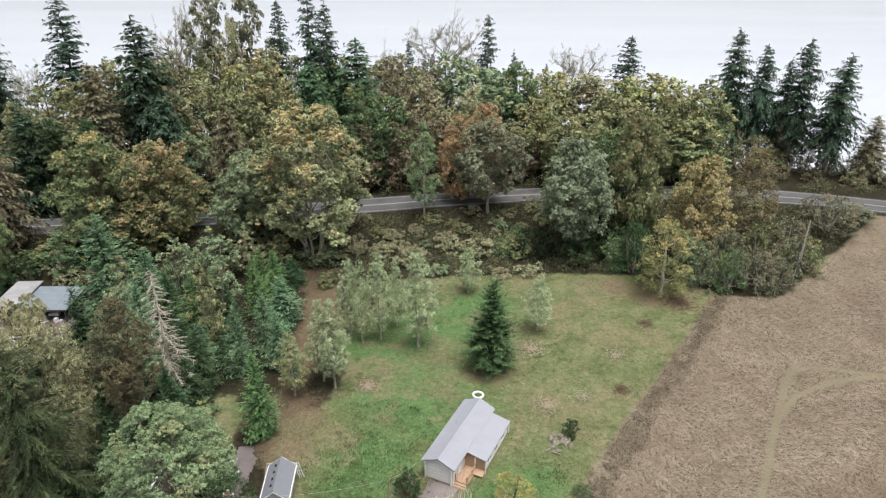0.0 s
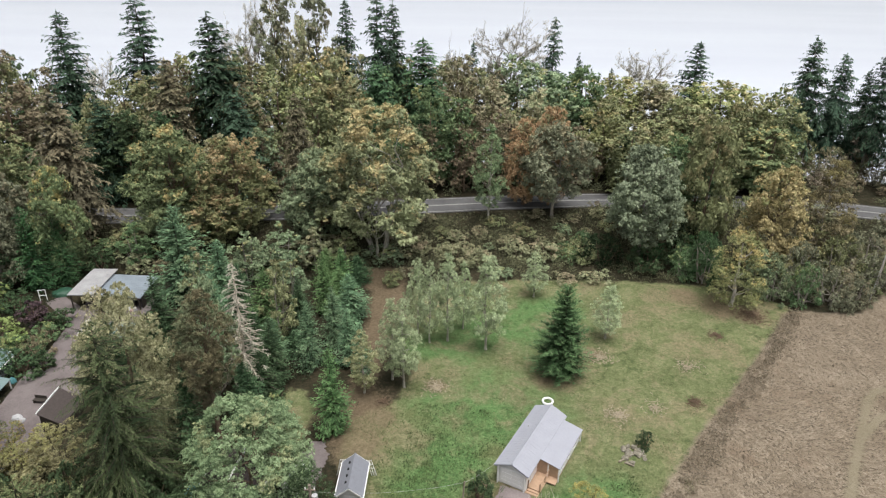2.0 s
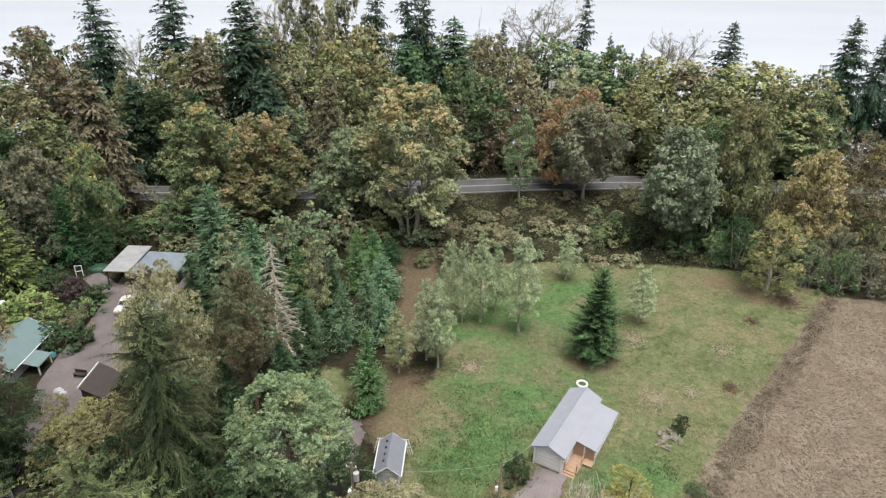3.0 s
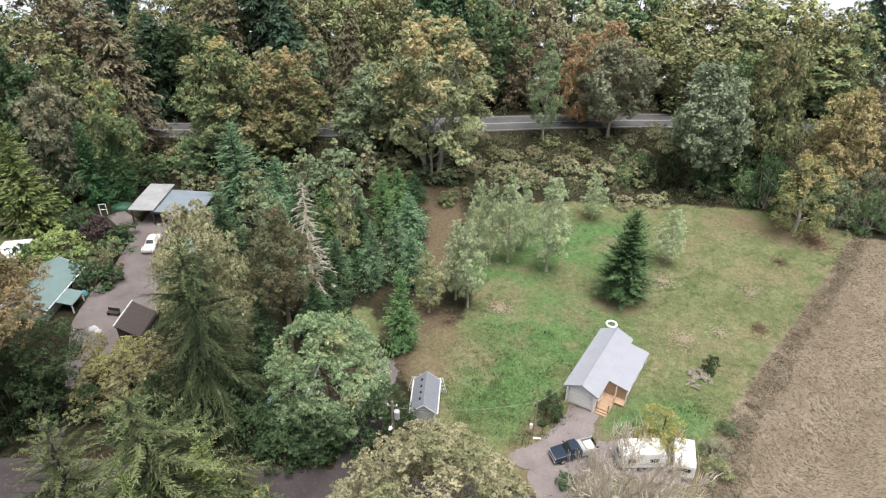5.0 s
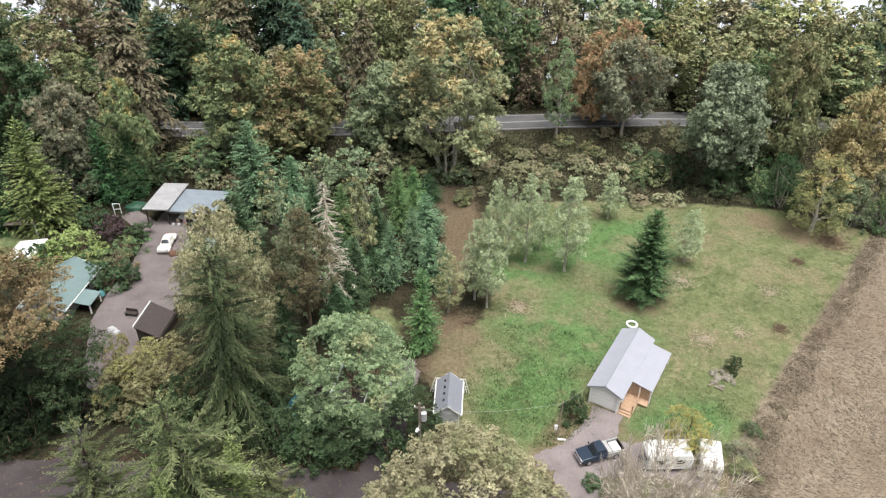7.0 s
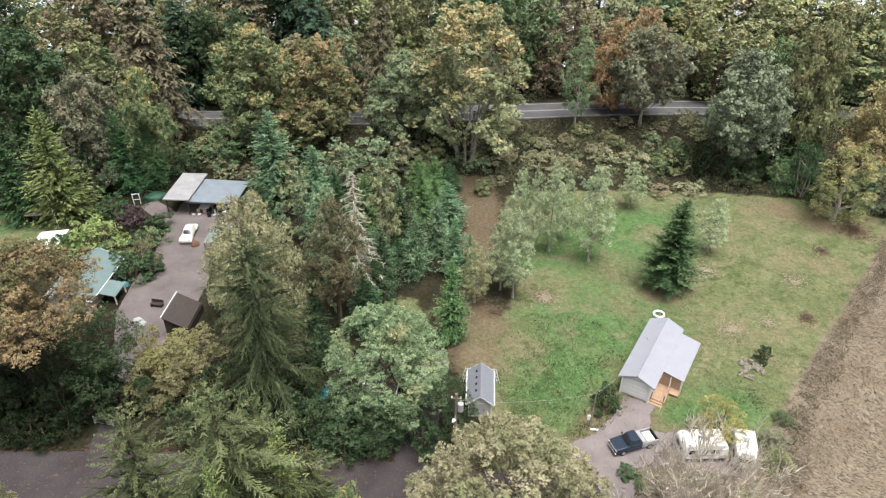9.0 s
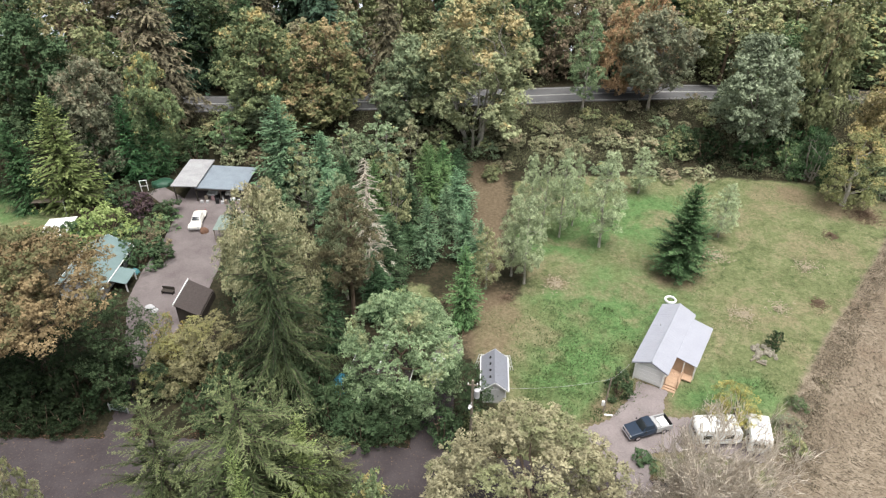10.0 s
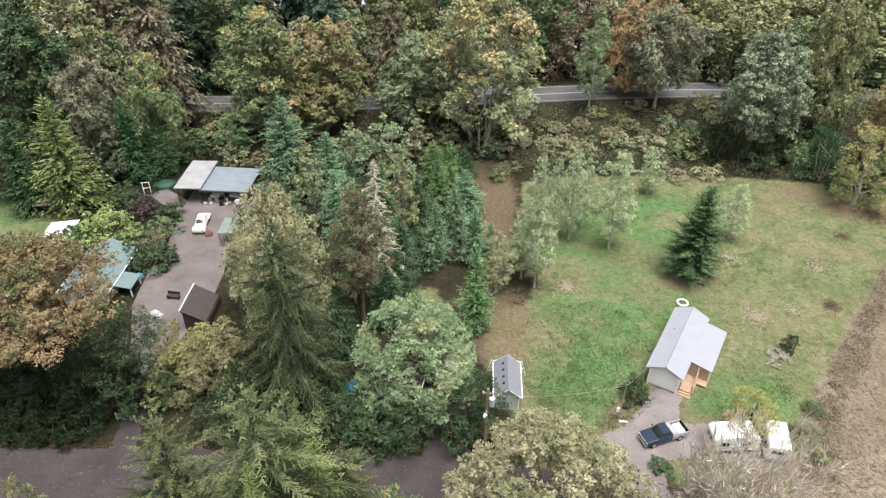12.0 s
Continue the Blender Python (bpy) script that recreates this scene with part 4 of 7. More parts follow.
PROTO = {
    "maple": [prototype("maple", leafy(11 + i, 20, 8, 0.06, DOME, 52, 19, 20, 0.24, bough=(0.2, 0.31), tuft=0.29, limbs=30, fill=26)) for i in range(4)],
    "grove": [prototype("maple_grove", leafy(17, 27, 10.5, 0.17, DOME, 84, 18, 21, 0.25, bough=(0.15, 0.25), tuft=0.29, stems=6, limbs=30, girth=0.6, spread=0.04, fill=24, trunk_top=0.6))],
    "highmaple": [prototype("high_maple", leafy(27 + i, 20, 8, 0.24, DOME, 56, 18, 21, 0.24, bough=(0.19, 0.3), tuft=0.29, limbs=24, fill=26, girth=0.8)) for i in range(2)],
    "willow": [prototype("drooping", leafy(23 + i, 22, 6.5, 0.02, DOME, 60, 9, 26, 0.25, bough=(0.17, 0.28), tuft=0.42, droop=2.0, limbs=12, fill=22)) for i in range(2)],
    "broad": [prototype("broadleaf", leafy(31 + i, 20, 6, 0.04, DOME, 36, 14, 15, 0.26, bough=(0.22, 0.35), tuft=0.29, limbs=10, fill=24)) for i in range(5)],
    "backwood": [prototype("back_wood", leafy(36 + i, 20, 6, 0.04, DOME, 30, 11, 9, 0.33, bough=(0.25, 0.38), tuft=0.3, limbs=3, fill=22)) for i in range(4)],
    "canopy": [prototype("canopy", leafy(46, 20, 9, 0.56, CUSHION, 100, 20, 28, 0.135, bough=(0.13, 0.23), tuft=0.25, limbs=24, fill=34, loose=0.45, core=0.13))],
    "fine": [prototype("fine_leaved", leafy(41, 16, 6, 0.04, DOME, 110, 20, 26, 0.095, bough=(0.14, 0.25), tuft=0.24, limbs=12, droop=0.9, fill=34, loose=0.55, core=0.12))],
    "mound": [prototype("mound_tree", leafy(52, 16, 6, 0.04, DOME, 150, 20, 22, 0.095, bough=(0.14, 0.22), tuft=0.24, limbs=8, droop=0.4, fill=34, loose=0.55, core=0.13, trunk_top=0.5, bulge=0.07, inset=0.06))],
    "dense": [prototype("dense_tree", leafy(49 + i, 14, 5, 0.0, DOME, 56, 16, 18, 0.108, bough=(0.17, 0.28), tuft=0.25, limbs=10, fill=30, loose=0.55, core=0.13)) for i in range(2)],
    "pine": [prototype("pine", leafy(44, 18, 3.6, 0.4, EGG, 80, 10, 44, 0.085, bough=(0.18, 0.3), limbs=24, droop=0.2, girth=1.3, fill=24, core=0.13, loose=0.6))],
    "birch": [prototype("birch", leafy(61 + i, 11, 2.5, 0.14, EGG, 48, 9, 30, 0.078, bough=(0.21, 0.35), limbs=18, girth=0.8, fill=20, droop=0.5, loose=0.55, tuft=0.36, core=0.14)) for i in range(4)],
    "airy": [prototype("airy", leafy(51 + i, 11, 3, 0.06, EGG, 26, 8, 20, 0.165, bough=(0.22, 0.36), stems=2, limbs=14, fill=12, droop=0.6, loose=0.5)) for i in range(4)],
    "tallfir": [prototype("fir", feather_fir(71 + i, 28, 5, 46, 7, 0.84, 0.33, shape=0.58, ragged=0.24, low=0.06, droop=0.55, rise=0.26, hang=0.6, keep=0.92, width=0.42, scatter=1.0)) for i in range(4)],
    "shorefir": [prototype("shore_fir", feather_fir(76 + i, 24, 4.2, 42, 7, 0.55, 0.3, shape=0.52, ragged=0.36, low=0.26, droop=0.5, rise=0.24, hang=0.55, keep=0.85, width=0.42, scatter=1.0)) for i in range(4)],
    "lawnfir": [prototype("lawn_fir", feather_fir(79, 11, 2.8, 34, 9, 0.26, 0.14, shape=0.62, ragged=0.16, low=0.02, droop=0.05, rise=0.5, hang=0.1, width=0.36, plume=0.34, scatter=0.7))],
    "starfir": [prototype("star_fir", feather_fir(81 + i, 22, 7.5, 17, 7, 0.17, 0.125, shape=0.66, ragged=0.13, low=0.04, droop=0.34, rise=0.26, hang=0.16, width=0.24, plume=0.17, scatter=0.3)) for i in range(3)],
    "drapefir": [prototype("drape_fir", feather_fir(86, 22, 6.5, 30, 9, 0.22, 0.13, shape=0.52, ragged=0.32, low=0.03, droop=0.6, rise=0.26, hang=0.8, width=0.23, plume=0.24))],
    "thornbush": [prototype("thorn_bush", leafy(151 + i, 4.5, 3.4, -0.06, CUSHION, 44, 8, 16, 0.11, bough=(0.15, 0.26), stems=5, limbs=8, fill=16, loose=0.7, core=0.16)) for i in range(3)],
    "cedar": [prototype("cedar", conifer(91 + i, 11, 2.6, 0.02, 290, 0.3, 0.42, 0.2, 0.4, 9, shape=0.68, ragged=0.2, hang=0.25, tip_up=0.15)) for i in range(4)],
    "bare": [prototype("bare", bare_tree(111 + i, 30, 6, 3, 0.62, 0.12, 4, 4200, 0.03, 0.42)) for i in range(2)],
    "twiggy": [prototype("twiggy", bare_tree(115, 10, 6, 5, 0.6, 0.04, 18, 9000, 0.028))],
    "dead": [prototype("dead", dead_conifer(121, 18, 2.7))],
    "shrub": [prototype("shrub", leafy(131 + i, 3.0, 1.7, -0.06, CUSHION, 18, 8, 18, 0.11, bough=(0.22, 0.38), stems=4, limbs=8, fill=14, loose=0.6)) for i in range(4)],
    "bush": [prototype("bush", leafy(141 + i, 4.5, 3.4, -0.06, CUSHION, 22, 8, 13, 0.165, bough=(0.2, 0.34), tuft=0.33, stems=3, limbs=2, fill=12, loose=0.55, core=0.18)) for i in range(3)],
}
TREE_BARK = {"highmaple": "grey", "dense": "dark", "mound": "brown", "maple": "brown", "grove": "pale", "willow": "brown", "pine": "brown", "broad": "brown", "fine": "brown", "backwood": "brown", "canopy": "brown", "starfir": "dark", "shorefir": "grey", "drapefir": "dark", "thornbush": "grey", "lawnfir": "dark", "twiggy": "bleached", "airy": "grey", "birch": "pale", "tallfir": "dark", "cedar": "dark", "bare": "grey", "dead": "bleached", "shrub": "brown", "bush": "brown"}
TREE_NAME = {"highmaple": ("maple_tree", "broad maple on a clear trunk"), "dense": ("broadleaf_tree", "dense leafy tree"), "mound": ("broadleaf_tree", "rounded small-leaved tree"), "maple": ("maple_tree", "broad bigleaf maple"), "grove": ("maple_tree", "great maple on several pale trunks"), "willow": ("broadleaf_tree", "tall tree with hanging branches"), "pine": ("conifer", "thin-crowned conifer with a bare lower trunk"), "broad": ("broadleaf_tree", "leafy broadleaf tree"), "airy": ("slender_tree", "slender light-crowned tree"), "birch": ("birch_tree", "young birch with an airy crown"),
             "drapefir": ("fir_tree", "very tall fir with long drooping plumes"), "thornbush": ("bush", "fine-leaved thorny bush"), "shorefir": ("fir_tree", "ragged fir with a bare lower trunk"), "lawnfir": ("fir_tree", "dense cone-shaped young fir"), "tallfir": ("fir_tree", "tall drooping fir"), "cedar": ("conifer", "dense conical conifer"), "bare": ("bare_tree", "nearly leafless tree with fine grey twigs"),
             "backwood": ("broadleaf_tree", "leafy broadleaf tree"), "canopy": ("maple_tree", "spreading maple with a high crown"), "fine": ("broadleaf_tree", "full-crowned small-leaved tree"), "starfir": ("fir_tree", "wide fir with hanging star-like branches"), "twiggy": ("bare_tree", "leafless tree with a dome of twigs"),
             "bush": ("bush", "large rounded bush"), "dead": ("dead_conifer", "dead grey conifer with bare drooping branches"), "shrub": ("shrub", "low rounded shrub")}
TONE = {"fir": "dark green", "green_fir": "mid green", "bright_fir": "yellowish green", "brown_fir": "brownish", "cedar": "fresh green", "cedar_blue": "blue-green",
        "cedar_dark": "very dark green", "cedar_bright": "bright yellow-green", "cedar_brown": "browning", "ivy": "ivy-clad dark green", "green": "green", "dkgreen": "dark green",
        "sage": "grey-green", "olive": "olive", "yellowgreen": "yellow-green", "tan": "tan autumn", "brown": "brown autumn", "ochre": "olive and ochre", "ochregreen": "green and ochre",
        "orange_maple": "orange-brown and green", "yellow": "golden yellow", "yellow_green2": "yellow and green",
        "pale": "pale yellow-green", "cream": "cream-flecked green", "birch": "pale silvery green", "twig": "grey", "twigbrown": "grey-brown", "bramble": "olive-brown",
        "hedgerow": "russet brown", "purple": "dark purple", "lime": "lime green", "laurel": "shade-darkened evergreen", "ash": "pale grey-green", "deep_fir": "deep green", "palegrey": "pale straw-green", "orange_top": "orange autumn", "bluegreen": "dull blue-green", "tanbrown": "tan-brown autumn", "gold": "golden green", "greyolive": "grey-olive", "wisp": "tan", "fern": "dark green", "strawolive": "straw-olive", "pale_twig": "pale tan", "lawn_fir": "deep green"}
planted = {}


def plant(kind, x, y, h, r, tone, bark_tone=""):
    """One tree or shrub as a thing with its trunk and crown."""
    i = planted[kind] = planted.get(kind, -1) + 1
    trunk, crown, ph, pr = PROTO[kind][i % len(PROTO[kind])]
    name, words = TREE_NAME[kind]
    where = {"maple": "by the far road", "tallfir": "on the wooded slope", "shorefir": "above the water", "lawnfir": "on the lawn", "shrub": "in the undergrowth"}.get(kind, "among other trees")
    label = words + " beside the lawn" if kind == "dead" else f"{TONE[tone]} {words} {where}"
    ob = thing(name, pose(x, y, gz(x, y)) @ pose(0, 0, 0, 0, 0, i * 137.5 % 360) @ Matrix.Diagonal((r / pr, r / pr, h / ph, 1)), label, "shrub" if kind in ("shrub", "bush", "thornbush") else "tree", "shrubs" if kind in ("shrub", "bush", "thornbush") else "trees")
    for pname, me, mat in (("trunk", trunk, BARK[bark_tone or TREE_BARK[kind]]), ("crown", crown, LEAF[tone])):
        o = new(pname, me)
        o.parent = ob
        o.material_slots[0].link = "OBJECT"
        o.material_slots[0].material = mat
    return ob


plant("tallfir", -79.1, 150.0, 41.4, 8.8, "fir")
plant("tallfir", -58.0, 134.7, 33.8, 8.9, "fir")
plant("tallfir", -91.7, 142.0, 34.7, 6.8, "fir")
plant("tallfir", -36.4, 160.0, 42.2, 5.6, "fir")
plant("tallfir", -27.9, 150.0, 38.6, 6.0, "fir")
plant("tallfir", -24.9, 153.0, 37.6, 5.7, "fir")
plant("tallfir", -17.8, 145.0, 28.0, 7.8, "green_fir")
plant("tallfir", -8.0, 166.0, 32.7, 3.5, "fir")
plant("tallfir", 10.4, 165.0, 35.3, 5.1, "fir")
plant("tallfir", 16.7, 168.0, 28.3, 2.7, "fir")
plant("tallfir", 24.9, 170.0, 25.8, 1.8, "fir")
plant("tallfir", 45.8, 174.0, 34.9, 7.6, "fir")
plant("tallfir", 88.0, 138.0, 13.8, 4.6, "brown_fir")
plant("tallfir", -26.5, 139.0, 24.4, 7.1, "green_fir")
plant("shorefir", 62.8, 152.0, 30.0, 5.4, "fir")
plant("shorefir", 68.4, 150.0, 26.9, 4.6, "fir")
plant("shorefir", 75.2, 146.0, 28.3, 5.5, "fir")
plant("shorefir", 80.8, 140.0, 25.7, 5.6, "fir")
plant("shorefir", 73.5, 149.0, 24.4, 3.0, "fir")
plant("broad", -52.1, 158.0, 44.4, 7.5, "greyolive")
plant("broad", -43.8, 163.0, 45.5, 7.2, "greyolive")
plant("backwood", -46.6, 155.0, 37.8, 4.8, "tan")
plant("bare", -59.3, 160.0, 42.5, 7.6, "twig")
plant("bare", -65.3, 158.0, 37.1, 5.7, "twig")
plant("bare", 0.1, 155.0, 32.4, 8.9, "twig")
plant("bare", 30.9, 165.0, 29.0, 7.5, "twig")
plant("bare", -12.5, 168.0, 32.0, 4.8, "twig")
plant("bare", -95.8, 160.0, 33.9, 7.0, "twig")
plant("backwood", -75.1, 140.0, 21.9, 5.9, "olive")
plant("backwood", -66.4, 136.0, 25.0, 5.0, "brown")
plant("backwood", -38.0, 146.0, 26.5, 6.9, "ochre")
plant("backwood", -47.5, 140.0, 23.3, 6.9, "olive")
plant("backwood", -10.0, 150.0, 24.8, 5.7, "tan")
plant("backwood", 1.9, 150.0, 24.3, 7.4, "sage")
plant("backwood", 16.3, 150.0, 22.3, 5.7, "green")
plant("backwood", 24.9, 154.0, 19.5, 6.4, "yellowgreen")
plant("backwood", 35.0, 153.0, 18.2, 6.8, "tan")
plant("backwood", 47.9, 150.0, 18.7, 8.7, "yellowgreen")
plant("backwood", 56.6, 150.0, 17.5, 5.1, "green")
plant("backwood", -15.1, 134.0, 20.9, 6.0, "green")
plant("backwood", -22.8, 152.0, 25.1, 5.1, "yellowgreen")
plant("backwood", -3.6, 140.0, 21.5, 5.9, "tan")
plant("backwood", 51.0, 136.0, 14.2, 8.1, "ochregreen")
plant("backwood", 23.7, 134.0, 16.0, 6.8, "olive")
plant("broad", 30.1, 131.0, 14.8, 5.6, "olive")
plant("backwood", 11.3, 146.0, 18.1, 7.1, "sage")
plant("backwood", 5.2, 141.0, 19.3, 5.1, "tan")
plant("backwood", 38.6, 141.0, 16.0, 6.9, "olive")
plant("backwood", -31.7, 138.0, 19.9, 5.6, "olive")
plant("backwood", -38.4, 134.0, 20.9, 6.0, "olive")
plant("backwood", -52.5, 134.0, 20.9, 5.4, "brown")
plant("backwood", -78.4, 132.0, 17.0, 6.5, "olive")
plant("backwood", 19.0, 140.0, 15.5, 5.2, "yellowgreen")
plant("backwood", -9.2, 135.0, 18.4, 5.5, "green")
plant("backwood", -2.6, 134.0, 16.5, 4.4, "brown")
plant("backwood", 44.6, 137.0, 15.1, 5.6, "olive")
plant("highmaple", 8.4, 121.0, 18.2, 6.4, "greyolive")
plant("maple", 3.2, 126.0, 17.5, 4.4, "orange_top")
plant("maple", 8.0, 126.0, 19.6, 4.1, "orange_top")
plant("maple", -58.0, 109.5, 19.2, 8.2, "ochregreen")
plant("maple", -47.4, 110.5, 17.2, 7.4, "orange_maple")
plant("broad", -50.2, 107.5, 9.7, 5.5, "orange_maple")
plant("broad", -59.0, 107.5, 8.8, 5.0, "sage")
plant("grove", -22.5, 108.5, 26.8, 11.2, "ochre")
plant("maple", -33.0, 111.0, 16.4, 6.6, "sage")
plant("highmaple", 22.6, 111.0, 21.4, 7.6, "bluegreen")
plant("willow", 34.2, 117.0, 23.5, 6.6, "olive")
plant("broad", 29.0, 120.0, 18.2, 4.5, "green")
plant("birch", -3.5, 119.0, 18.2, 3.6, "ash")
plant("maple", 42.9, 107.5, 19.3, 5.5, "yellow")
plant("birch", 53.3, 112.0, 19.5, 4.9, "wisp")
plant("tallfir", -37.8, 118.5, 22.9, 4.0, "brown_fir")
plant("dense", 34.4, 96.4, 13.0, 4.6, "yellow_green2", "pale")
plant("airy", 38.8, 99.0, 8.7, 2.8, "sage")
plant("tallfir", -74.6, 106.5, 25.4, 6.6, "brown_fir")
plant("broad", -97.2, 128.0, 27.0, 7.4, "brown")
plant("broad", -90.8, 110.0, 20.6, 6.7, "olive")
plant("broad", -79.0, 126.0, 19.6, 4.3, "pale")
plant("broad", -73.3, 128.0, 22.5, 6.4, "olive")
plant("tallfir", -64.5, 128.0, 26.3, 6.3, "brown_fir")
plant("maple", -93.0, 102.0, 20.5, 8.2, "dkgreen")
plant("maple", -80.2, 95.0, 19.6, 6.4, "greyolive")
plant("maple", -72.2, 98.0, 19.3, 4.3, "ochregreen")
plant("cedar", -80.6, 85.4, 18.3, 4.6, "cedar_bright")
plant("cedar", -87.1, 84.5, 14.2, 3.5, "ivy")
plant("cedar", -75.2, 94.0, 14.7, 3.0, "ivy")
plant("cedar", -71.7, 96.0, 12.5, 2.5, "ivy")
plant("broad", -71.1, 121.5, 17.7, 5.8, "dkgreen")
plant("tallfir", -75.6, 122.0, 19.5, 5.8, "fir")
plant("tallfir", -52.4, 128.0, 20.5, 5.9, "fir")
plant("broad", -64.7, 124.0, 17.4, 4.9, "dkgreen")
plant("broad", -101.6, 105.0, 20.0, 6.9, "olive")
plant("broad", -92.8, 88.0, 17.8, 5.5, "dkgreen")
plant("cedar", -50.2, 92.0, 16.2, 4.6, "cedar_blue")
plant("cedar", -44.0, 91.5, 10.8, 3.4, "cedar_blue")
plant("cedar", -29.1, 98.0, 6.9, 2.3, "cedar")
plant("cedar", -24.4, 99.0, 5.2, 2.3, "cedar_dark")
plant("cedar", -26.6, 75.6, 10.4, 2.1, "cedar_blue")
plant("cedar", -23.7, 88.0, 7.8, 2.8, "cedar_blue")
plant("cedar", -21.6, 76.5, 9.0, 2.0, "cedar_blue")
plant("cedar", -20.9, 63.2, 12.2, 2.2, "cedar")
plant("cedar", -29.4, 79.0, 3.5, 2.7, "cedar_dark")
plant("cedar", -31.9, 77.0, 6.6, 2.5, "cedar_blue")
plant("shrub", -28.6, 66.4, 2.4, 1.9, "green")
plant("dead", -32.8, 68.9, 18.6, 3.5, "twig")
plant("airy", -35.5, 67.0, 18.0, 2.8, "sage")
plant("pine", -33.2, 59.8, 20.8, 3.5, "cedar_brown")
plant("airy", -31.7, 80.0, 13.8, 2.7, "pale")
plant("airy", -36.7, 100.0, 10.1, 4.0, "sage")
plant("birch", -18.6, 70.6, 9.4, 2.2, "cream")
plant("birch", -15.4, 73.6, 12.4, 2.2, "birch")
plant("birch", -13.7, 72.1, 13.2, 2.5, "birch")
plant("birch", -13.2, 84.6, 12.2, 2.0, "birch")
plant("birch", -11.3, 82.6, 13.0, 1.9, "birch")
plant("birch", -8.8, 83.2, 13.9, 2.3, "birch")
plant("birch", -6.8, 86.5, 11.2, 1.7, "birch")
plant("birch", -3.4, 81.5, 14.8, 3.0, "birch")
plant("birch", 4.0, 96.8, 8.0, 2.1, "birch")
plant("birch", 13.6, 85.6, 8.8, 2.3, "birch")
plant("lawnfir", 6.4, 76.3, 13.7, 3.5, "lawn_fir")
plant("fine", -41.0, 58.0, 21.6, 6.6, "palegrey")
plant("drapefir", -38.2, 49.6, 23.4, 6.8, "deep_fir")
plant("mound", -26.3, 51.0, 14.2, 5.9, "ash")
plant("dense", -30.7, 48.5, 4.8, 4.6, "dkgreen")
plant("dense", -19.8, 48.3, 8.8, 2.7, "dkgreen")
plant("dense", -26.6, 46.6, 6.6, 2.6, "dkgreen")
plant("starfir", -35.8, 34.0, 20.6, 8.6, "bright_fir")
plant("starfir", -42.8, 33.5, 17.9, 5.4, "bright_fir")
plant("cedar", -31.9, 35.0, 16.0, 2.4, "cedar_bright")
plant("cedar", -34.9, 30.0, 18.3, 1.6, "cedar_bright")
plant("starfir", -34.8, 38.0, 16.1, 3.2, "bright_fir")
plant("starfir", -30.2, 36.4, 12.4, 3.3, "bright_fir")
plant("mound", -13.9, 33.8, 16.4, 8.5, "strawolive")
plant("twiggy", 0.9, 36.5, 16.2, 5.8, "pale_twig")
plant("dense", 7.0, 51.0, 5.6, 2.7, "gold")
plant("canopy", -64.9, 51.0, 18.6, 9.6, "tanbrown")
plant("dense", -54.9, 50.0, 13.2, 4.4, "dkgreen")
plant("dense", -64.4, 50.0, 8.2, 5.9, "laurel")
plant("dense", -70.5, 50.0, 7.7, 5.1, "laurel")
plant("dense", -47.7, 53.0, 8.0, 4.2, "wisp")
plant("dense", -52.4, 53.5, 7.9, 2.4, "gold")
plant("dense", -50.2, 51.5, 6.6, 3.6, "wisp")
plant("broad", -52.4, 30.0, 14.5, 1.6, "pale")
plant("broad", -25.4, 30.0, 16.5, 2.2, "ochregreen")
plant("cedar", -35.4, 58.0, 12.8, 2.3, "cedar_dark")
plant("bush", -71.8, 77.5, 5.2, 4.7, "lime")
plant("bush", -73.9, 76.0, 3.8, 3.4, "lime")
plant("shrub", -70.1, 84.5, 3.5, 2.1, "purple")
plant("bush", -64.5, 72.5, 3.9, 3.5, "dkgreen")
plant("shrub", -61.9, 73.0, 2.7, 2.2, "dkgreen")
plant("bush", -65.2, 80.0, 2.9, 2.7, "green")
plant("shrub", -65.7, 84.0, 2.6, 2.1, "dkgreen")
plant("bush", -74.0, 87.0, 3.7, 3.0, "dkgreen")
plant("bush", -64.5, 76.0, 3.6, 2.4, "brown")
plant("bush", -74.8, 74.0, 4.8, 3.0, "dkgreen")
plant("bush", -68.1, 76.0, 3.4, 2.4, "green")
plant("thornbush", 45.4, 101.0, 9.5, 3.8, "greyolive")
plant("thornbush", 49.8, 98.5, 7.0, 4.1, "greyolive")
plant("thornbush", 57.6, 106.0, 9.0, 5.2, "greyolive")
plant("thornbush", 60.7, 105.0, 5.9, 4.3, "olive")
plant("thornbush", 54.0, 106.0, 8.5, 4.2, "olive")
plant("thornbush", 70.3, 117.0, 6.7, 5.1, "greyolive")
plant("thornbush", 76.6, 119.0, 2.8, 3.3, "greyolive")
plant("thornbush", 41.4, 99.0, 7.7, 3.2, "sage")
plant("thornbush", 51.7, 110.0, 8.9, 4.4, "olive")
plant("thornbush", 45.6, 98.0, 7.2, 2.8, "green")
plant("thornbush", 53.4, 98.5, 5.0, 3.0, "greyolive")
plant("thornbush", 31.9, 104.0, 8.9, 3.7, "dkgreen")
plant("thornbush", 29.0, 106.0, 5.4, 3.2, "green")
plant("shrub", -3.8, 54.5, 3.2, 1.75, "dkgreen")
plant("shrub", 14.8, 63.2, 2.5, 1.05, "dkgreen")
plant("thornbush", 12.8, 51.3, 1.6, 1.5, "greyolive")
plant("thornbush", 12.3, 48.5, 1.8, 1.6, "olive")
plant("shrub", -2.3, 45.9, 0.8, 1.5, "dkgreen")
plant("thornbush", 14.7, 54.4, 1.2, 1.3, "green")
plant("bush", -69.6, 103.0, 2.6, 3.6, "green")
plant("bush", -66.2, 105.0, 2.2, 3.6, "olive")
plant("bush", -61.2, 103.5, 2.8, 3.6, "green")
plant("bush", -74.1, 103.0, 2.8, 3.2, "ivy")
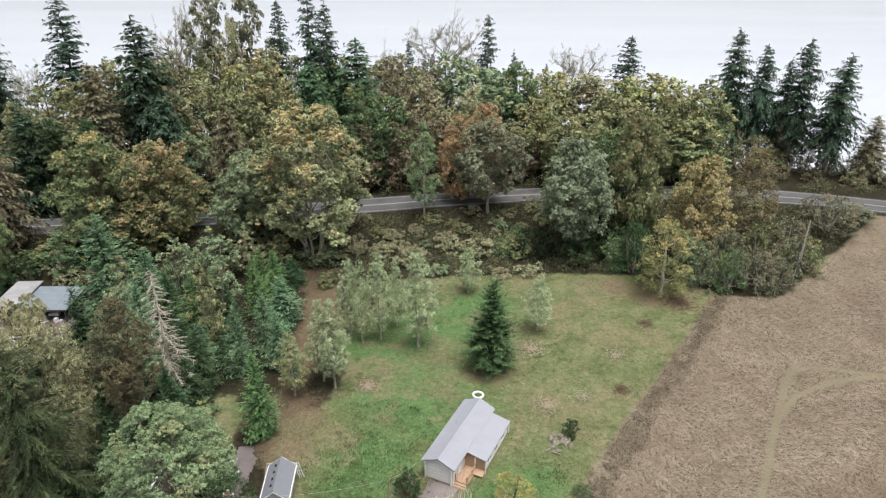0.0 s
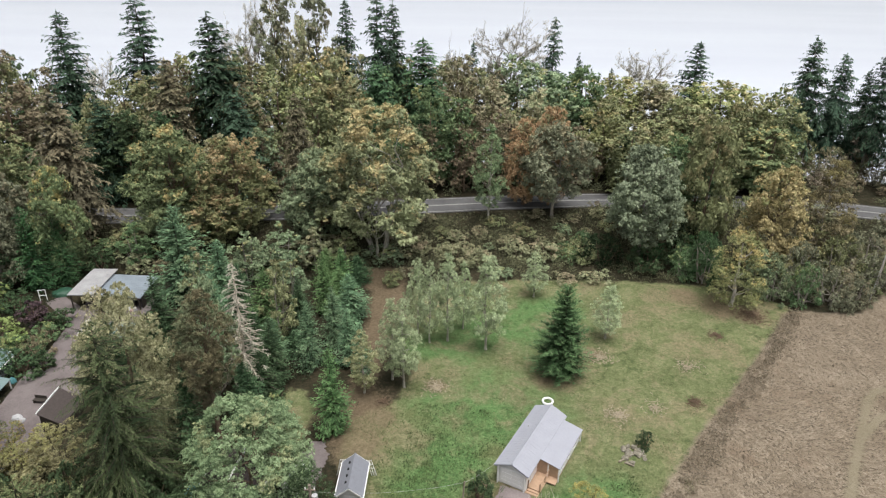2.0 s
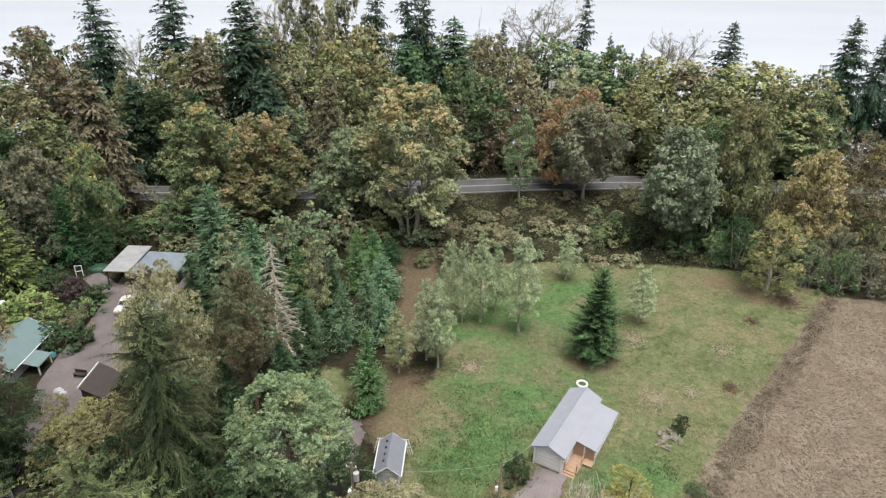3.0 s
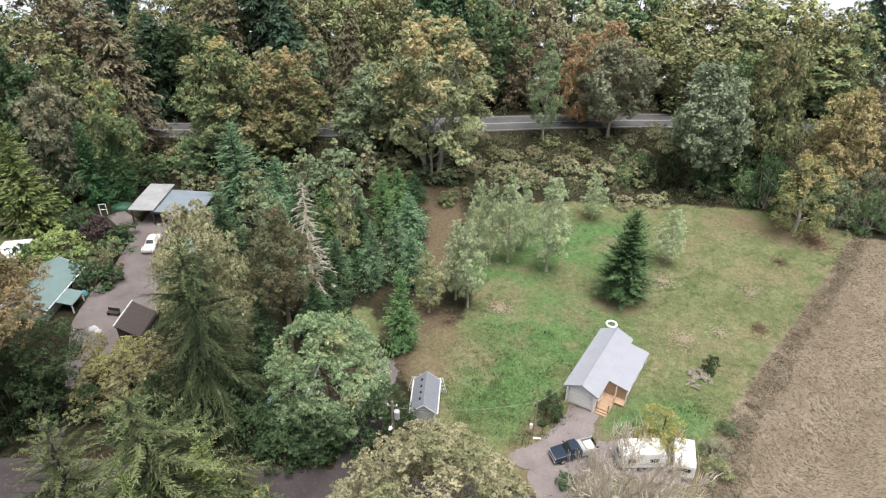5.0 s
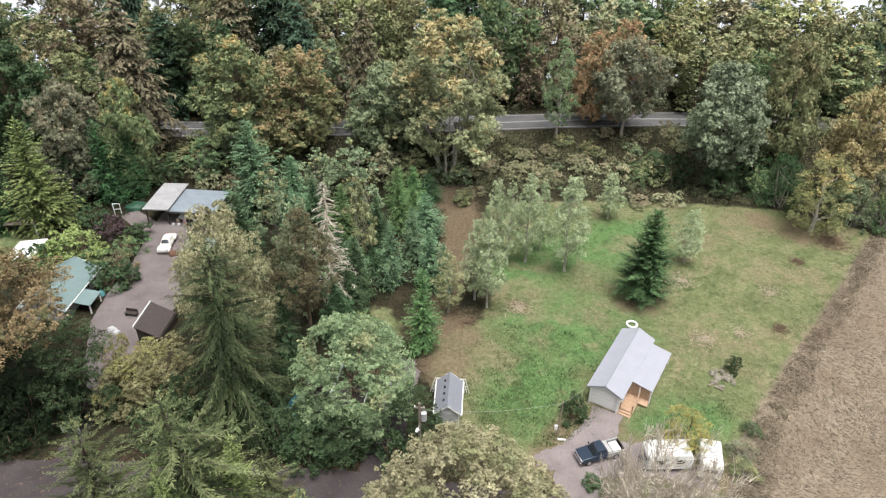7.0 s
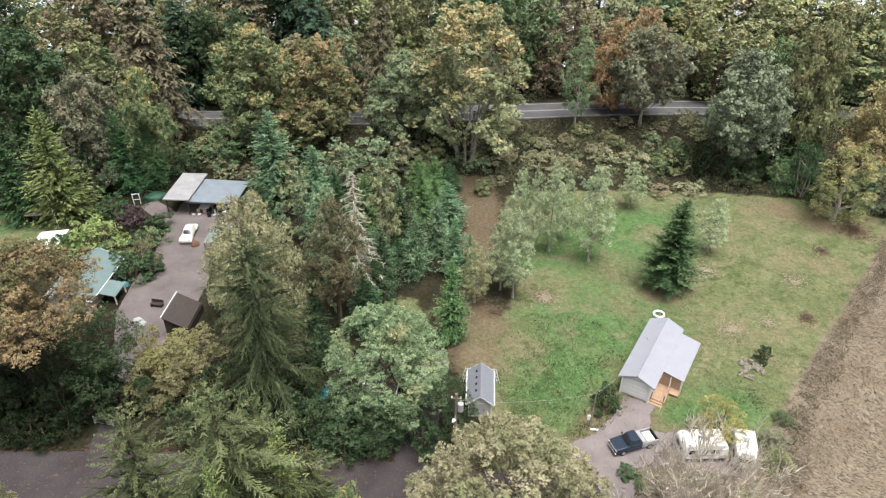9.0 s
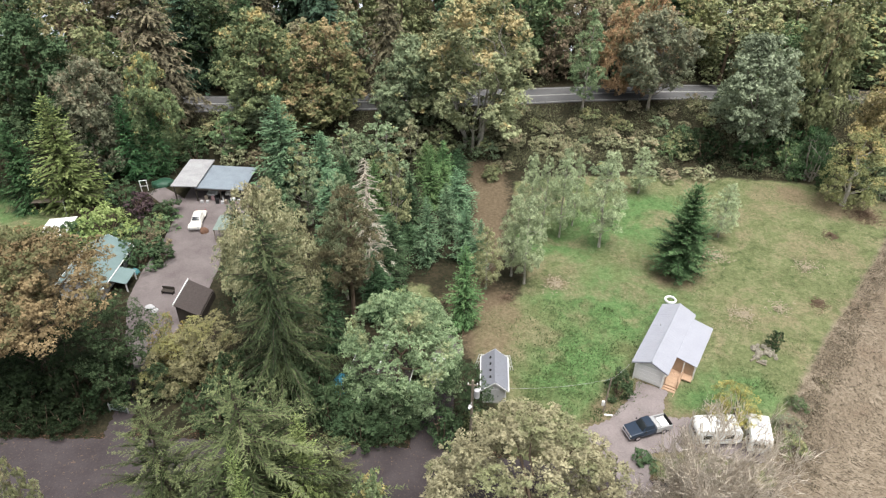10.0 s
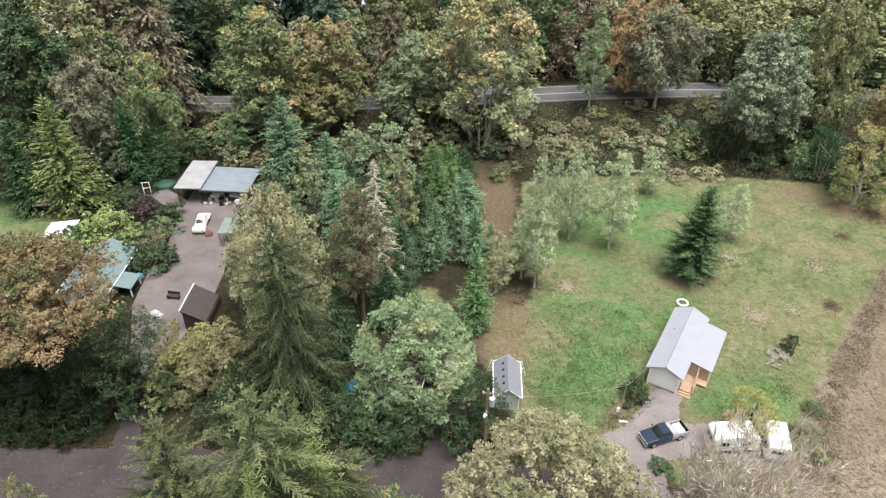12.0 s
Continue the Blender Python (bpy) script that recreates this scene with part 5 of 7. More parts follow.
plant("bush", -42.7, 102.0, 2.7, 3.4, "bramble")
plant("bush", -39.9, 104.0, 2.4, 3.1, "sage")
plant("bush", -34.4, 108.0, 2.6, 3.7, "bramble")
plant("bush", -29.8, 109.0, 2.3, 3.2, "bramble")
plant("bush", -21.2, 107.0, 2.7, 3.7, "sage")
plant("bush", -15.7, 110.0, 2.9, 3.5, "bramble")
plant("bush", -9.3, 108.0, 3.4, 3.7, "bramble")
plant("bush", -4.8, 107.0, 3.2, 2.8, "bramble")
plant("bush", 2.1, 112.0, 3.1, 3.8, "bramble")
plant("bush", 7.4, 110.0, 3.0, 3.5, "bramble")
plant("bush", 12.9, 111.0, 3.5, 3.9, "olive")
plant("bush", 14.5, 103.0, 1.9, 2.7, "bramble")
plant("bush", 23.3, 107.0, 4.4, 4.0, "dkgreen")
plant("bush", 30.4, 110.0, 5.1, 4.6, "dkgreen")
plant("bush", 32.7, 106.0, 3.9, 3.6, "ivy")
plant("bush", -36.7, 98.0, 4.3, 2.6, "olive")
plant("bush", -17.3, 102.0, 1.5, 2.0, "bramble")
plant("bush", 9.2, 102.0, 1.7, 2.4, "bramble")
plant("shrub", -19.0, 99.0, 2.3, 1.8, "olive")
plant("bush", -1.1, 103.0, 1.7, 2.3, "sage")
plant("bush", -72.3, 99.0, 3.4, 3.1, "olive")
plant("bush", -61.9, 100.0, 3.4, 3.1, "bramble")
plant("bush", -36.0, 49.0, 6.6, 3.3, "dkgreen")
plant("bush", -33.2, 47.5, 6.1, 2.7, "dkgreen")
plant("bush", -27.9, 48.0, 3.7, 2.5, "laurel")
plant("bush", -29.8, 45.8, 4.0, 2.7, "dkgreen")
plant("shrub", -25.8, 49.0, 5.2, 2.0, "green")
plant("bush", -38.3, 52.0, 4.9, 2.9, "dkgreen")
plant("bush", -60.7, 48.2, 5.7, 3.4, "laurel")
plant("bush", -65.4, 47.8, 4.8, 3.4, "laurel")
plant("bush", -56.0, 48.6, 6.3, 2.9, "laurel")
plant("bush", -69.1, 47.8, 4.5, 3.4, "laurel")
plant("bush", -52.3, 50.0, 2.9, 2.7, "olive")
plant("bush", -43.4, 49.0, 7.4, 3.0, "dkgreen")
plant("bush", -44.7, 46.0, 6.6, 2.9, "dkgreen")
plant("bush", -38.2, 43.0, 8.2, 2.5, "green")
plant("shrub", -21.8, 46.5, 4.4, 1.8, "dkgreen")
plant("shrub", -18.6, 47.0, 4.2, 1.6, "olive")
plant("cedar", -30.6, 68.0, 7.8, 2.2, "cedar_dark")
plant("cedar", -30.7, 64.0, 7.5, 2.2, "cedar_dark")
plant("backwood", -10.6, 158.0, 25.5, 7.5, "pale")
plant("backwood", -2.9, 150.0, 21.2, 7.2, "tan")
plant("backwood", 6.2, 152.0, 22.7, 8.0, "sage")
plant("backwood", 14.8, 153.0, 21.8, 7.6, "green")
plant("backwood", 23.2, 156.0, 20.3, 7.5, "yellowgreen")
plant("backwood", 31.9, 155.0, 19.4, 8.2, "palegrey")
plant("backwood", 39.9, 152.0, 18.7, 7.6, "yellowgreen")
plant("backwood", 47.1, 152.0, 19.4, 8.5, "yellowgreen")
plant("backwood", 54.5, 148.0, 16.5, 6.2, "pale")
plant("backwood", 48.4, 143.0, 17.1, 7.0, "olive")
plant("backwood", 36.3, 146.0, 17.0, 7.1, "pale")
plant("backwood", 20.7, 145.0, 17.2, 6.5, "pale")
plant("backwood", -17.9, 156.0, 24.5, 6.8, "tan")
plant("backwood", -91.8, 150.0, 17.0, 6.2, "olive")
plant("backwood", -75.9, 150.0, 25.0, 6.0, "brown")
plant("backwood", -57.9, 150.0, 26.4, 8.4, "olive")
plant("backwood", -36.5, 152.0, 28.7, 7.2, "tan")
plant("backwood", -26.2, 146.0, 22.2, 5.8, "green")
plant("backwood", -42.4, 146.0, 24.3, 7.0, "yellowgreen")
plant("backwood", -112.0, 152.0, 30.0, 7.0, "dkgreen")
plant("backwood", -103.0, 154.0, 23.0, 7.0, "brown")
plant("backwood", -88.0, 155.0, 15.0, 6.0, "olive")
plant("backwood", -74.0, 156.0, 25.0, 6.5, "brown")
plant("backwood", -64.0, 156.0, 29.0, 7.0, "olive")
plant("backwood", -51.0, 156.0, 31.0, 7.0, "olive")
plant("backwood", -38.0, 157.0, 27.0, 7.0, "olive")
plant("backwood", -26.0, 157.0, 25.0, 7.0, "sage")
plant("backwood", -14.0, 157.0, 25.0, 7.0, "tan")
plant("backwood", -2.0, 157.0, 24.0, 7.0, "sage")
plant("backwood", 10.0, 157.0, 21.5, 7.0, "sage")
plant("backwood", 22.0, 156.0, 18.5, 7.0, "yellowgreen")
plant("backwood", 34.0, 155.0, 17.5, 7.0, "tan")
# laurel row along the lane, its leaf colour darkened for canopy shade
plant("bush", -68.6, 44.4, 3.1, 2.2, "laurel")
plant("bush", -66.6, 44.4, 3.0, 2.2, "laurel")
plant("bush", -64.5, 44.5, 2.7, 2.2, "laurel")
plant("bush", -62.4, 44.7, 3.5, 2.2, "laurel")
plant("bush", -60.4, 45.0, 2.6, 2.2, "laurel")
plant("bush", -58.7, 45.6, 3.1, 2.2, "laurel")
plant("bush", -27.2, 47.7, 3.5, 2.2, "dkgreen")
plant("bush", -25.8, 48.5, 2.7, 2.2, "dkgreen")
plant("thornbush", 62.0, 148.0, 9.8, 4.9, "olive")
plant("thornbush", 67.7, 146.0, 7.8, 4.1, "tan")
plant("thornbush", 74.5, 147.0, 7.4, 4.4, "brown")
plant("thornbush", 78.6, 145.0, 6.5, 4.1, "tan")
plant("thornbush", 83.9, 144.0, 5.5, 3.6, "brown")
plant("thornbush", 88.9, 142.0, 5.1, 3.4, "brown")
plant("airy", 64.8, 154.0, 16.1, 4.5, "olive")
plant("shorefir", 77.1, 152.0, 13.4, 4.4, "brown_fir")
plant("airy", 71.4, 155.0, 14.7, 3.8, "dkgreen")
plant("bare", 75.1, 146.0, 10.6, 4.1, "twigbrown")
plant("bare", 81.2, 144.0, 8.7, 3.8, "twigbrown")
plant("backwood", -105.9, 135.0, 15.7, 8.7, "dkgreen")
plant("backwood", -94.8, 136.0, 14.8, 7.6, "olive")
plant("backwood", -117.6, 140.0, 17.0, 7.9, "dkgreen")
plant("backwood", 53.1, 140.0, 20.7, 6.2, "olive")
plant("backwood", 47.4, 141.0, 17.5, 5.3, "olive")
plant("bush", 13.6, 113.0, 4.1, 3.7, "dkgreen")
plant("bush", 10.2, 110.0, 3.1, 2.9, "green")
# dark bushes and a dark tree added to stand for shade under the maples
plant("bush", 30.3, 113.0, 7.0, 4.1, "laurel")
plant("bush", 33.5, 110.0, 6.7, 3.7, "ivy")
plant("bush", 16.4, 109.0, 5.9, 3.7, "laurel")
plant("bush", 24.3, 110.0, 5.9, 3.3, "ivy")
plant("broad", 34.1, 121.0, 11.3, 4.8, "dkgreen")
plant("broad", -105.0, 119.9, 13.5, 3.8, "sage")
plant("broad", -100.1, 117.6, 9.6, 3.4, "tan")
plant("broad", -92.9, 122.3, 10.4, 4.4, "green")
plant("airy", -86.7, 122.9, 10.3, 3.0, "olive")
plant("broad", -83.0, 123.7, 9.8, 3.0, "brown")
plant("broad", -76.1, 123.1, 12.3, 4.5, "dkgreen")
plant("broad", -69.5, 123.0, 13.3, 3.2, "green")
plant("airy", -64.8, 122.0, 10.6, 4.0, "brown")
plant("airy", -59.5, 125.5, 10.1, 3.9, "sage")
plant("broad", -54.7, 123.7, 13.1, 4.6, "tan")
plant("broad", -47.2, 126.7, 13.8, 4.4, "sage")
plant("airy", -44.0, 127.1, 13.0, 3.9, "brown")
plant("airy", -38.3, 127.3, 13.9, 3.1, "olive")
plant("broad", -31.6, 127.0, 10.6, 3.7, "olive")
plant("broad", -27.4, 130.1, 10.3, 3.9, "sage")
plant("airy", -18.5, 133.9, 9.4, 3.1, "olive")
plant("backwood", -16.1, 132.5, 13.7, 4.6, "brown")
plant("backwood", -8.4, 131.8, 13.9, 3.5, "brown")
plant("backwood", -1.4, 136.9, 10.3, 4.4, "dkgreen")
plant("airy", 3.0, 136.2, 8.6, 4.6, "sage")
plant("airy", 7.1, 137.2, 9.4, 3.5, "brown")
plant("backwood", 13.7, 137.7, 12.7, 4.6, "brown")
plant("airy", 17.3, 138.5, 8.8, 4.0, "brown")
plant("backwood", 24.7, 139.4, 11.7, 3.4, "dkgreen")
plant("airy", 28.5, 136.5, 8.1, 3.6, "tan")
plant("backwood", 35.8, 139.5, 9.1, 3.3, "brown")
plant("backwood", 43.0, 137.9, 8.6, 4.3, "sage")
plant("airy", 47.9, 137.1, 9.3, 4.3, "green")
plant("airy", 52.1, 139.5, 12.2, 3.2, "brown")
plant("backwood", -104.0, 140.0, 24.0, 6.0, "olive")
plant("backwood", -98.0, 143.0, 24.0, 6.0, "brown")
plant("backwood", -90.0, 146.0, 15.0, 5.5, "pale")
plant("backwood", -84.0, 136.0, 14.0, 5.5, "olive")
plant("backwood", -70.0, 145.0, 27.0, 6.0, "olive")
plant("backwood", -63.0, 140.0, 26.0, 5.5, "green")
plant("backwood", -57.0, 146.0, 28.0, 6.0, "brown")
plant("broad", -110.0, 125.0, 24.0, 6.5, "olive")
plant("broad", -104.0, 116.0, 22.0, 6.0, "dkgreen")
plant("bush", -103.7, 105.7, 3.9, 2.7, "olive")
plant("bush", -100.4, 105.1, 4.0, 2.2, "bramble")
plant("bush", -95.6, 106.6, 4.1, 2.0, "olive")
plant("bush", -92.9, 106.4, 3.9, 2.3, "olive")
plant("bush", -88.7, 107.0, 2.9, 2.5, "bramble")
plant("bush", -84.6, 106.4, 2.9, 2.3, "olive")
plant("bush", -65.8, 108.9, 2.5, 2.5, "olive")
plant("bush", -60.3, 108.4, 4.0, 2.3, "olive")
plant("bush", -57.2, 110.3, 3.3, 1.9, "olive")
plant("bush", -53.3, 110.3, 4.1, 2.3, "bramble")
plant("bush", -50.1, 109.8, 3.4, 2.5, "olive")
plant("bush", 16.5, 122.4, 3.2, 1.7, "bramble")
plant("bush", 20.9, 123.3, 2.5, 2.1, "dkgreen")
plant("bush", 24.0, 124.7, 3.0, 2.7, "olive")
plant("bush", 29.2, 124.5, 3.2, 1.8, "sage")
plant("bush", 32.8, 123.6, 3.8, 2.4, "sage")
plant("bush", 36.0, 124.4, 3.9, 2.4, "dkgreen")
plant("bush", 39.6, 124.0, 2.5, 1.8, "olive")
plant("bush", 44.5, 124.7, 3.9, 2.0, "olive")
plant("bush", 47.2, 125.1, 3.3, 2.4, "bramble")
plant("bush", 52.2, 123.5, 2.5, 2.5, "olive")
plant("bush", 56.0, 124.1, 3.4, 1.8, "olive")
plant("bush", 58.9, 123.7, 3.4, 2.5, "bramble")
plant("bush", 58.0, 141.0, 4.0, 2.6, "brown")
plant("bush", 64.0, 140.0, 3.5, 2.5, "twigbrown")
plant("bush", 70.0, 139.0, 4.0, 2.8, "brown")
plant("bush", 77.0, 137.0, 3.0, 2.4, "brown")
plant("bush", 84.0, 135.0, 3.0, 2.5, "bramble")
plant("bush", 92.0, 134.0, 3.5, 2.6, "brown")
plant("bush", 62.0, 147.0, 5.0, 2.8, "brown")
plant("bush", 72.0, 145.0, 4.5, 2.8, "bramble")
plant("bush", 82.0, 141.0, 4.0, 2.6, "brown")
plant("bush", 90.0, 140.0, 4.0, 2.6, "brown")
plant("cedar", -37.5, 72.0, 11.0, 2.6, "cedar_dark")
plant("cedar", -40.0, 79.0, 12.0, 2.8, "cedar_blue")
plant("cedar", -35.0, 85.0, 10.0, 2.6, "cedar")
plant("cedar", -30.5, 72.0, 10.0, 2.4, "cedar_dark")
plant("cedar", -27.5, 89.3, 10.6, 1.9, "cedar")
plant("airy", -33.0, 91.0, 9.0, 2.8, "sage")
plant("cedar", -40.0, 88.0, 9.0, 2.5, "cedar_dark")
plant("airy", -44.0, 83.0, 11.0, 3.0, "sage")
plant("cedar", -46.5, 76.0, 13.0, 3.0, "cedar_dark")
plant("airy", -42.0, 98.0, 9.0, 3.0, "sage")
plant("airy", -32.0, 103.0, 8.0, 2.8, "bramble")
plant("cedar", -26.0, 93.0, 6.0, 2.0, "cedar")
plant("airy", -27.0, 104.0, 7.0, 2.6, "olive")
plant("cedar", -48.0, 67.0, 14.0, 3.0, "cedar_dark")
plant("airy", -47.0, 90.0, 10.0, 3.0, "pale")
plant("cedar", -19.6, 74.6, 8.0, 1.7, "cedar_blue")
plant("airy", -53.0, 100.0, 9.0, 3.0, "dkgreen")
plant("airy", -62.0, 101.0, 8.0, 3.0, "green")
plant("bush", -68.0, 100.0, 4.0, 3.0, "dkgreen")
plant("bush", -57.0, 99.0, 3.0, 2.4, "brown")
plant("airy", -80.0, 92.0, 9.0, 3.0, "dkgreen")


for x, y, h, r, tone in ((-33.5, 75.5, 9.0, 2.3, "cedar_dark"), (-24.6, 81.5, 9.2, 2.1, "cedar_blue"),
                         (-29.8, 83.5, 9.4, 2.2, "cedar_dark"), (-31.5, 64.5, 9.5, 2.2, "cedar_dark"), (-26.4, 96.0, 8.0, 2.0, "cedar")):
    plant("cedar", x, y, h, r, tone)


grow = random.Random(12)
for k in range(30):
    x = -21 + 40 * (k + grow.random()) / 30
    y = float(road_y(x)) - grow.uniform(6.8, 15)
    plant("bush", round(x, 1), round(y, 1), round(grow.uniform(1.2, 2.3), 1), round(grow.uniform(1.3, 2.2), 1), grow.choice(["bramble", "olive", "tan", "sage", "bramble"]))


# undergrowth: brambles on the bank, ferns and saplings under the trees, these coloured dark to carry the tree shade
def thicket(name, seed, spots, leaf, mat, label):
    """Joined leafy mounds at spots of (x, y, radius, height)."""
    rng = np.random.default_rng(seed)
    C, N, S = [], [], []
    for x, y, r, h in spots:
        k = int(48 * r * r + 30 * r * h)
        e = unit(rng.normal(size=(k, 3)))
        e[:, 2] = np.abs(e[:, 2])
        f = rng.uniform(0.6, 1.1, (k, 1))
        lump = 1 + 0.25 * np.sin(e[:, :1] * 5 + x) * np.sin(e[:, 1:2] * 5 + y)
        p = e * f * lump * [r, r, h]
        p[:, 0] += x
        p[:, 1] += y
        p[:, 2] += land(p[:, 0], p[:, 1])
        C.append(p)
        N.append(e + rng.normal(size=e.shape) * 0.7 + [0, 0, 0.4])
        S.append(leaf * rng.uniform(0.6, 1.4, k))
    v, f = leaf_blades(rng, np.concatenate(C), np.concatenate(N), np.concatenate(S), 0.6)
    return tagged(new(name, mesh_np(name, v, f, mat)), label, "undergrowth", kind="stuff")


rng = np.random.default_rng(7)
bank, under, back = [], [], []
for k in range(1800):
    x = rng.uniform(-100, 90)
    s = rng.uniform(-20, -4.6) if k < 1200 else rng.uniform(-29, -17)
    y = float(road_y(x)) + s
    if y > 102.6 and float(edge_distance(CLEARING, np.array(x), np.array(y))) < -1 and float(edge_distance(FIELD, np.array(x), np.array(y))) < -1.5:
        q = rng.uniform(0.7, 1.7)
        low = s > -6.5 and (-20 < x < 17 or -82 < x < -66 or -48 < x < -33)
        bank.append((x, y, q, q * rng.uniform(0.6, 1.1) * (0.35 if low else 1.0)))
for _ in range(260):
    x = rng.uniform(-105, 95)
    y = float(road_y(x)) + rng.uniform(5.2, 24)
    q = rng.uniform(0.8, 2.0)
    back.append((x, y, q, q * rng.uniform(0.6, 1.3)))
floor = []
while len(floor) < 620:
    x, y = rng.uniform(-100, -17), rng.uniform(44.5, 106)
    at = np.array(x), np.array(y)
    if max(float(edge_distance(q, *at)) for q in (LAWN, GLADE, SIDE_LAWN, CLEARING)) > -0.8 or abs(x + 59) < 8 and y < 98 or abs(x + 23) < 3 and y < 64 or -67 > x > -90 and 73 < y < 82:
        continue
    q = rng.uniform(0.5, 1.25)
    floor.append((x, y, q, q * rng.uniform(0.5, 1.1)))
thicket("forest_undergrowth", 6, floor, 0.11, LEAF["fern"], "green ferns and shrubs beneath the trees, darkened as tree shade")
thicket("bramble_thicket", 3, bank, 0.13, LEAF["bramble"], "olive and brown brambles covering the roadside bank")
thicket("bank_undergrowth", 4, back, 0.15, LEAF["bramble"], "olive-brown undergrowth beneath the trees across the road")
hedge = []
for k in range(850):
    u = rng.random() ** 1.15
    x, y = np.interp(u, [0, 0.2, 0.45, 0.75, 1], [12.3, 17.1, 25.6, 36.3, 44]), np.interp(u, [0, 0.2, 0.45, 0.75, 1], [45, 55.5, 68, 83, 95])
    q = rng.uniform(0.25, 0.62)
    off = rng.uniform(-0.9, 1) * (1.25 - 0.35 * u + 0.3 * np.sin(23 * u)) - 0.3
    hedge.append((x + off, y - off * 0.55 + rng.normal() * 0.4, q, q * rng.uniform(0.9, 1.7)))
thicket("hedgerow", 5, hedge, 0.09, LEAF["hedgerow"], "low russet brambles between the lawn and the field")


# dry grass in the field and weeds in the lawn
def tufts(name, seed, n, area, inside, size, tall, lean, mat, label, clumpy=0.0, swirl=0.0, heaps=0, narrow=0.3):
    g = np.random.default_rng(seed)
    x, y = g.uniform(area[0], area[1], n), g.uniform(area[2], area[3], n)
    if heaps:
        at = g.integers(0, heaps, n)
        x, y = x[at] + g.normal(size=n) * 0.45, y[at] + g.normal(size=n) * 0.45
    keep = inside(x, y)
    if clumpy:
        keep &= np.sin(x * 0.53 + 2 * np.sin(y * 0.21)) * np.sin(y * 0.47 + 1.7 * np.sin(x * 0.17)) + 0.5 * np.sin(x * 1.9) * np.sin(y * 1.7) > clumpy
    x, y = x[keep], y[keep]
    k = len(x)
    way = unit(np.stack([lean[0] + g.normal(size=k) * 0.5, lean[1] + g.normal(size=k) * 0.5, np.full(k, tall)], -1))
    turn = swirl * (np.sin(x * 0.23 + 1.5 * np.sin(y * 0.17)) + np.sin(y * 0.31 + 1.3 * np.sin(x * 0.11 + 1)) + 0.5 * np.sin(x * 0.9 + y * 0.8))
    way[:, 0], way[:, 1] = way[:, 0] * np.cos(turn) - way[:, 1] * np.sin(turn), way[:, 0] * np.sin(turn) + way[:, 1] * np.cos(turn)
    s = size * g.uniform(0.5, 1.4, k)
    c = np.stack([x, y, land(x, y) + s * way[:, 2] * 0.8 + 0.03], -1)
    v, f = leaf_blades(g, c, np.stack([g.normal(size=k) * 0.3, g.normal(size=k) * 0.3, np.full(k, 1.0)], -1), s, narrow, way)
    return tagged(new(name, mesh_np(name, v, f, mat)), label, "grass", kind="stuff")


STRAW = foliage("straw", (0.135, 0.11, 0.078), (0.166, 0.137, 0.099), (0.21, 0.178, 0.133), (0.145, 0.112, 0.08), 0.62, 0.12)
WEED = foliage("weed", (0.045, 0.072, 0.026), (0.07, 0.103, 0.038), (0.108, 0.138, 0.06), (0.11, 0.115, 0.058), 0.64, 0.2)
FALLEN = foliage("fallen", (0.12, 0.095, 0.05), (0.16, 0.13, 0.075), (0.2, 0.17, 0.11))
tufts("dry_grass", 21, 150000, (10, 92, 42, 120), lambda x, y: (edge_distance(FIELD, x, y) > 0.2) & (track_distance(x, y) < 0.3), 0.2, 0.2, (0.75, -0.8), STRAW, "dry straw-coloured grass lying over in the field", 0.0, 0.55, 0, 0.2)
tufts("lawn_weeds", 22, 60000, (-20, 42, 50, 102), lambda x, y: edge_distance(LAWN, x, y) > 0.3, 0.1, 0.25, (0.1, 0.0), WEED, "tufts of coarse grass and weeds in the lawn", 0.25)
tufts("rough_grass", 24, 15000, (-17, 15, 47, 72), lambda x, y: (edge_distance(LAWN, x, y) > 0.3) & ((np.hypot((x + 8) / 8, (y - 60) / 10) < 1) | (np.hypot((x - 11) / 4, (y - 54) / 6) < 1)), 0.14, 0.7, (0.1, 0.0), WEED, "dark clumps of uncut grass beside the cabin", heaps=700)
tufts("fallen_leaves", 23, 4000, (-20, 42, 46, 102), lambda x, y: edge_distance(LAWN, x, y) > 0.3, 0.08, 0.02, (1.0, 0.3), FALLEN, "pale fallen leaves scattered on the lawn")
LANE_X, LANE_Y = [-110, -75, -55, -40, -26, -14, -4, 8], [37.6, 38.6, 40.2, 41, 41.6, 41.2, 40.8, 38]
RUSSET = foliage("russet", (0.07, 0.04, 0.026), (0.12, 0.068, 0.045), (0.17, 0.1, 0.066))
tufts("leaf_litter", 25, 60000, (-105, 6, 32, 48), lambda x, y: (np.abs(np.abs(y - np.interp(x, LANE_X, LANE_Y)) - 3.7 - 0.5 * np.sin(x * 0.9)) < 0.9) & (np.sin(x * 3.1 + y * 2) + np.sin(x * 7.7 - y * 5) > -0.7), 0.1, 0.05, (1.0, 0.3), RUSSET, "russet fallen leaves along the lane's edges")


# ---- buildings ----
WHITE = plain("white_paint", (0.9, 0.9, 0.9), 0.55, vary=0.05)
METAL_ROOF = plain("pale_metal_roof", (0.36, 0.37, 0.42), 0.5, 0.0, 0.4, 0.05, 0.8)
GREY_SIDING = plain("grey_siding", (0.5, 0.5, 0.51), 0.7, vary=0.08)
BLUE_ROOF = plain("weathered_metal_roof", (0.3, 0.35, 0.4), 0.5, 0.2, 0.4, 0.14, 0.7)
GREEN_ROOF = plain("green_metal_roof", (0.18, 0.255, 0.255), 0.5, 0.0, 0.4, 0.08, 0.8)
PLYWOOD = plain("raw_plywood", (0.52, 0.37, 0.26), 0.8, vary=0.1, scale=2.0)
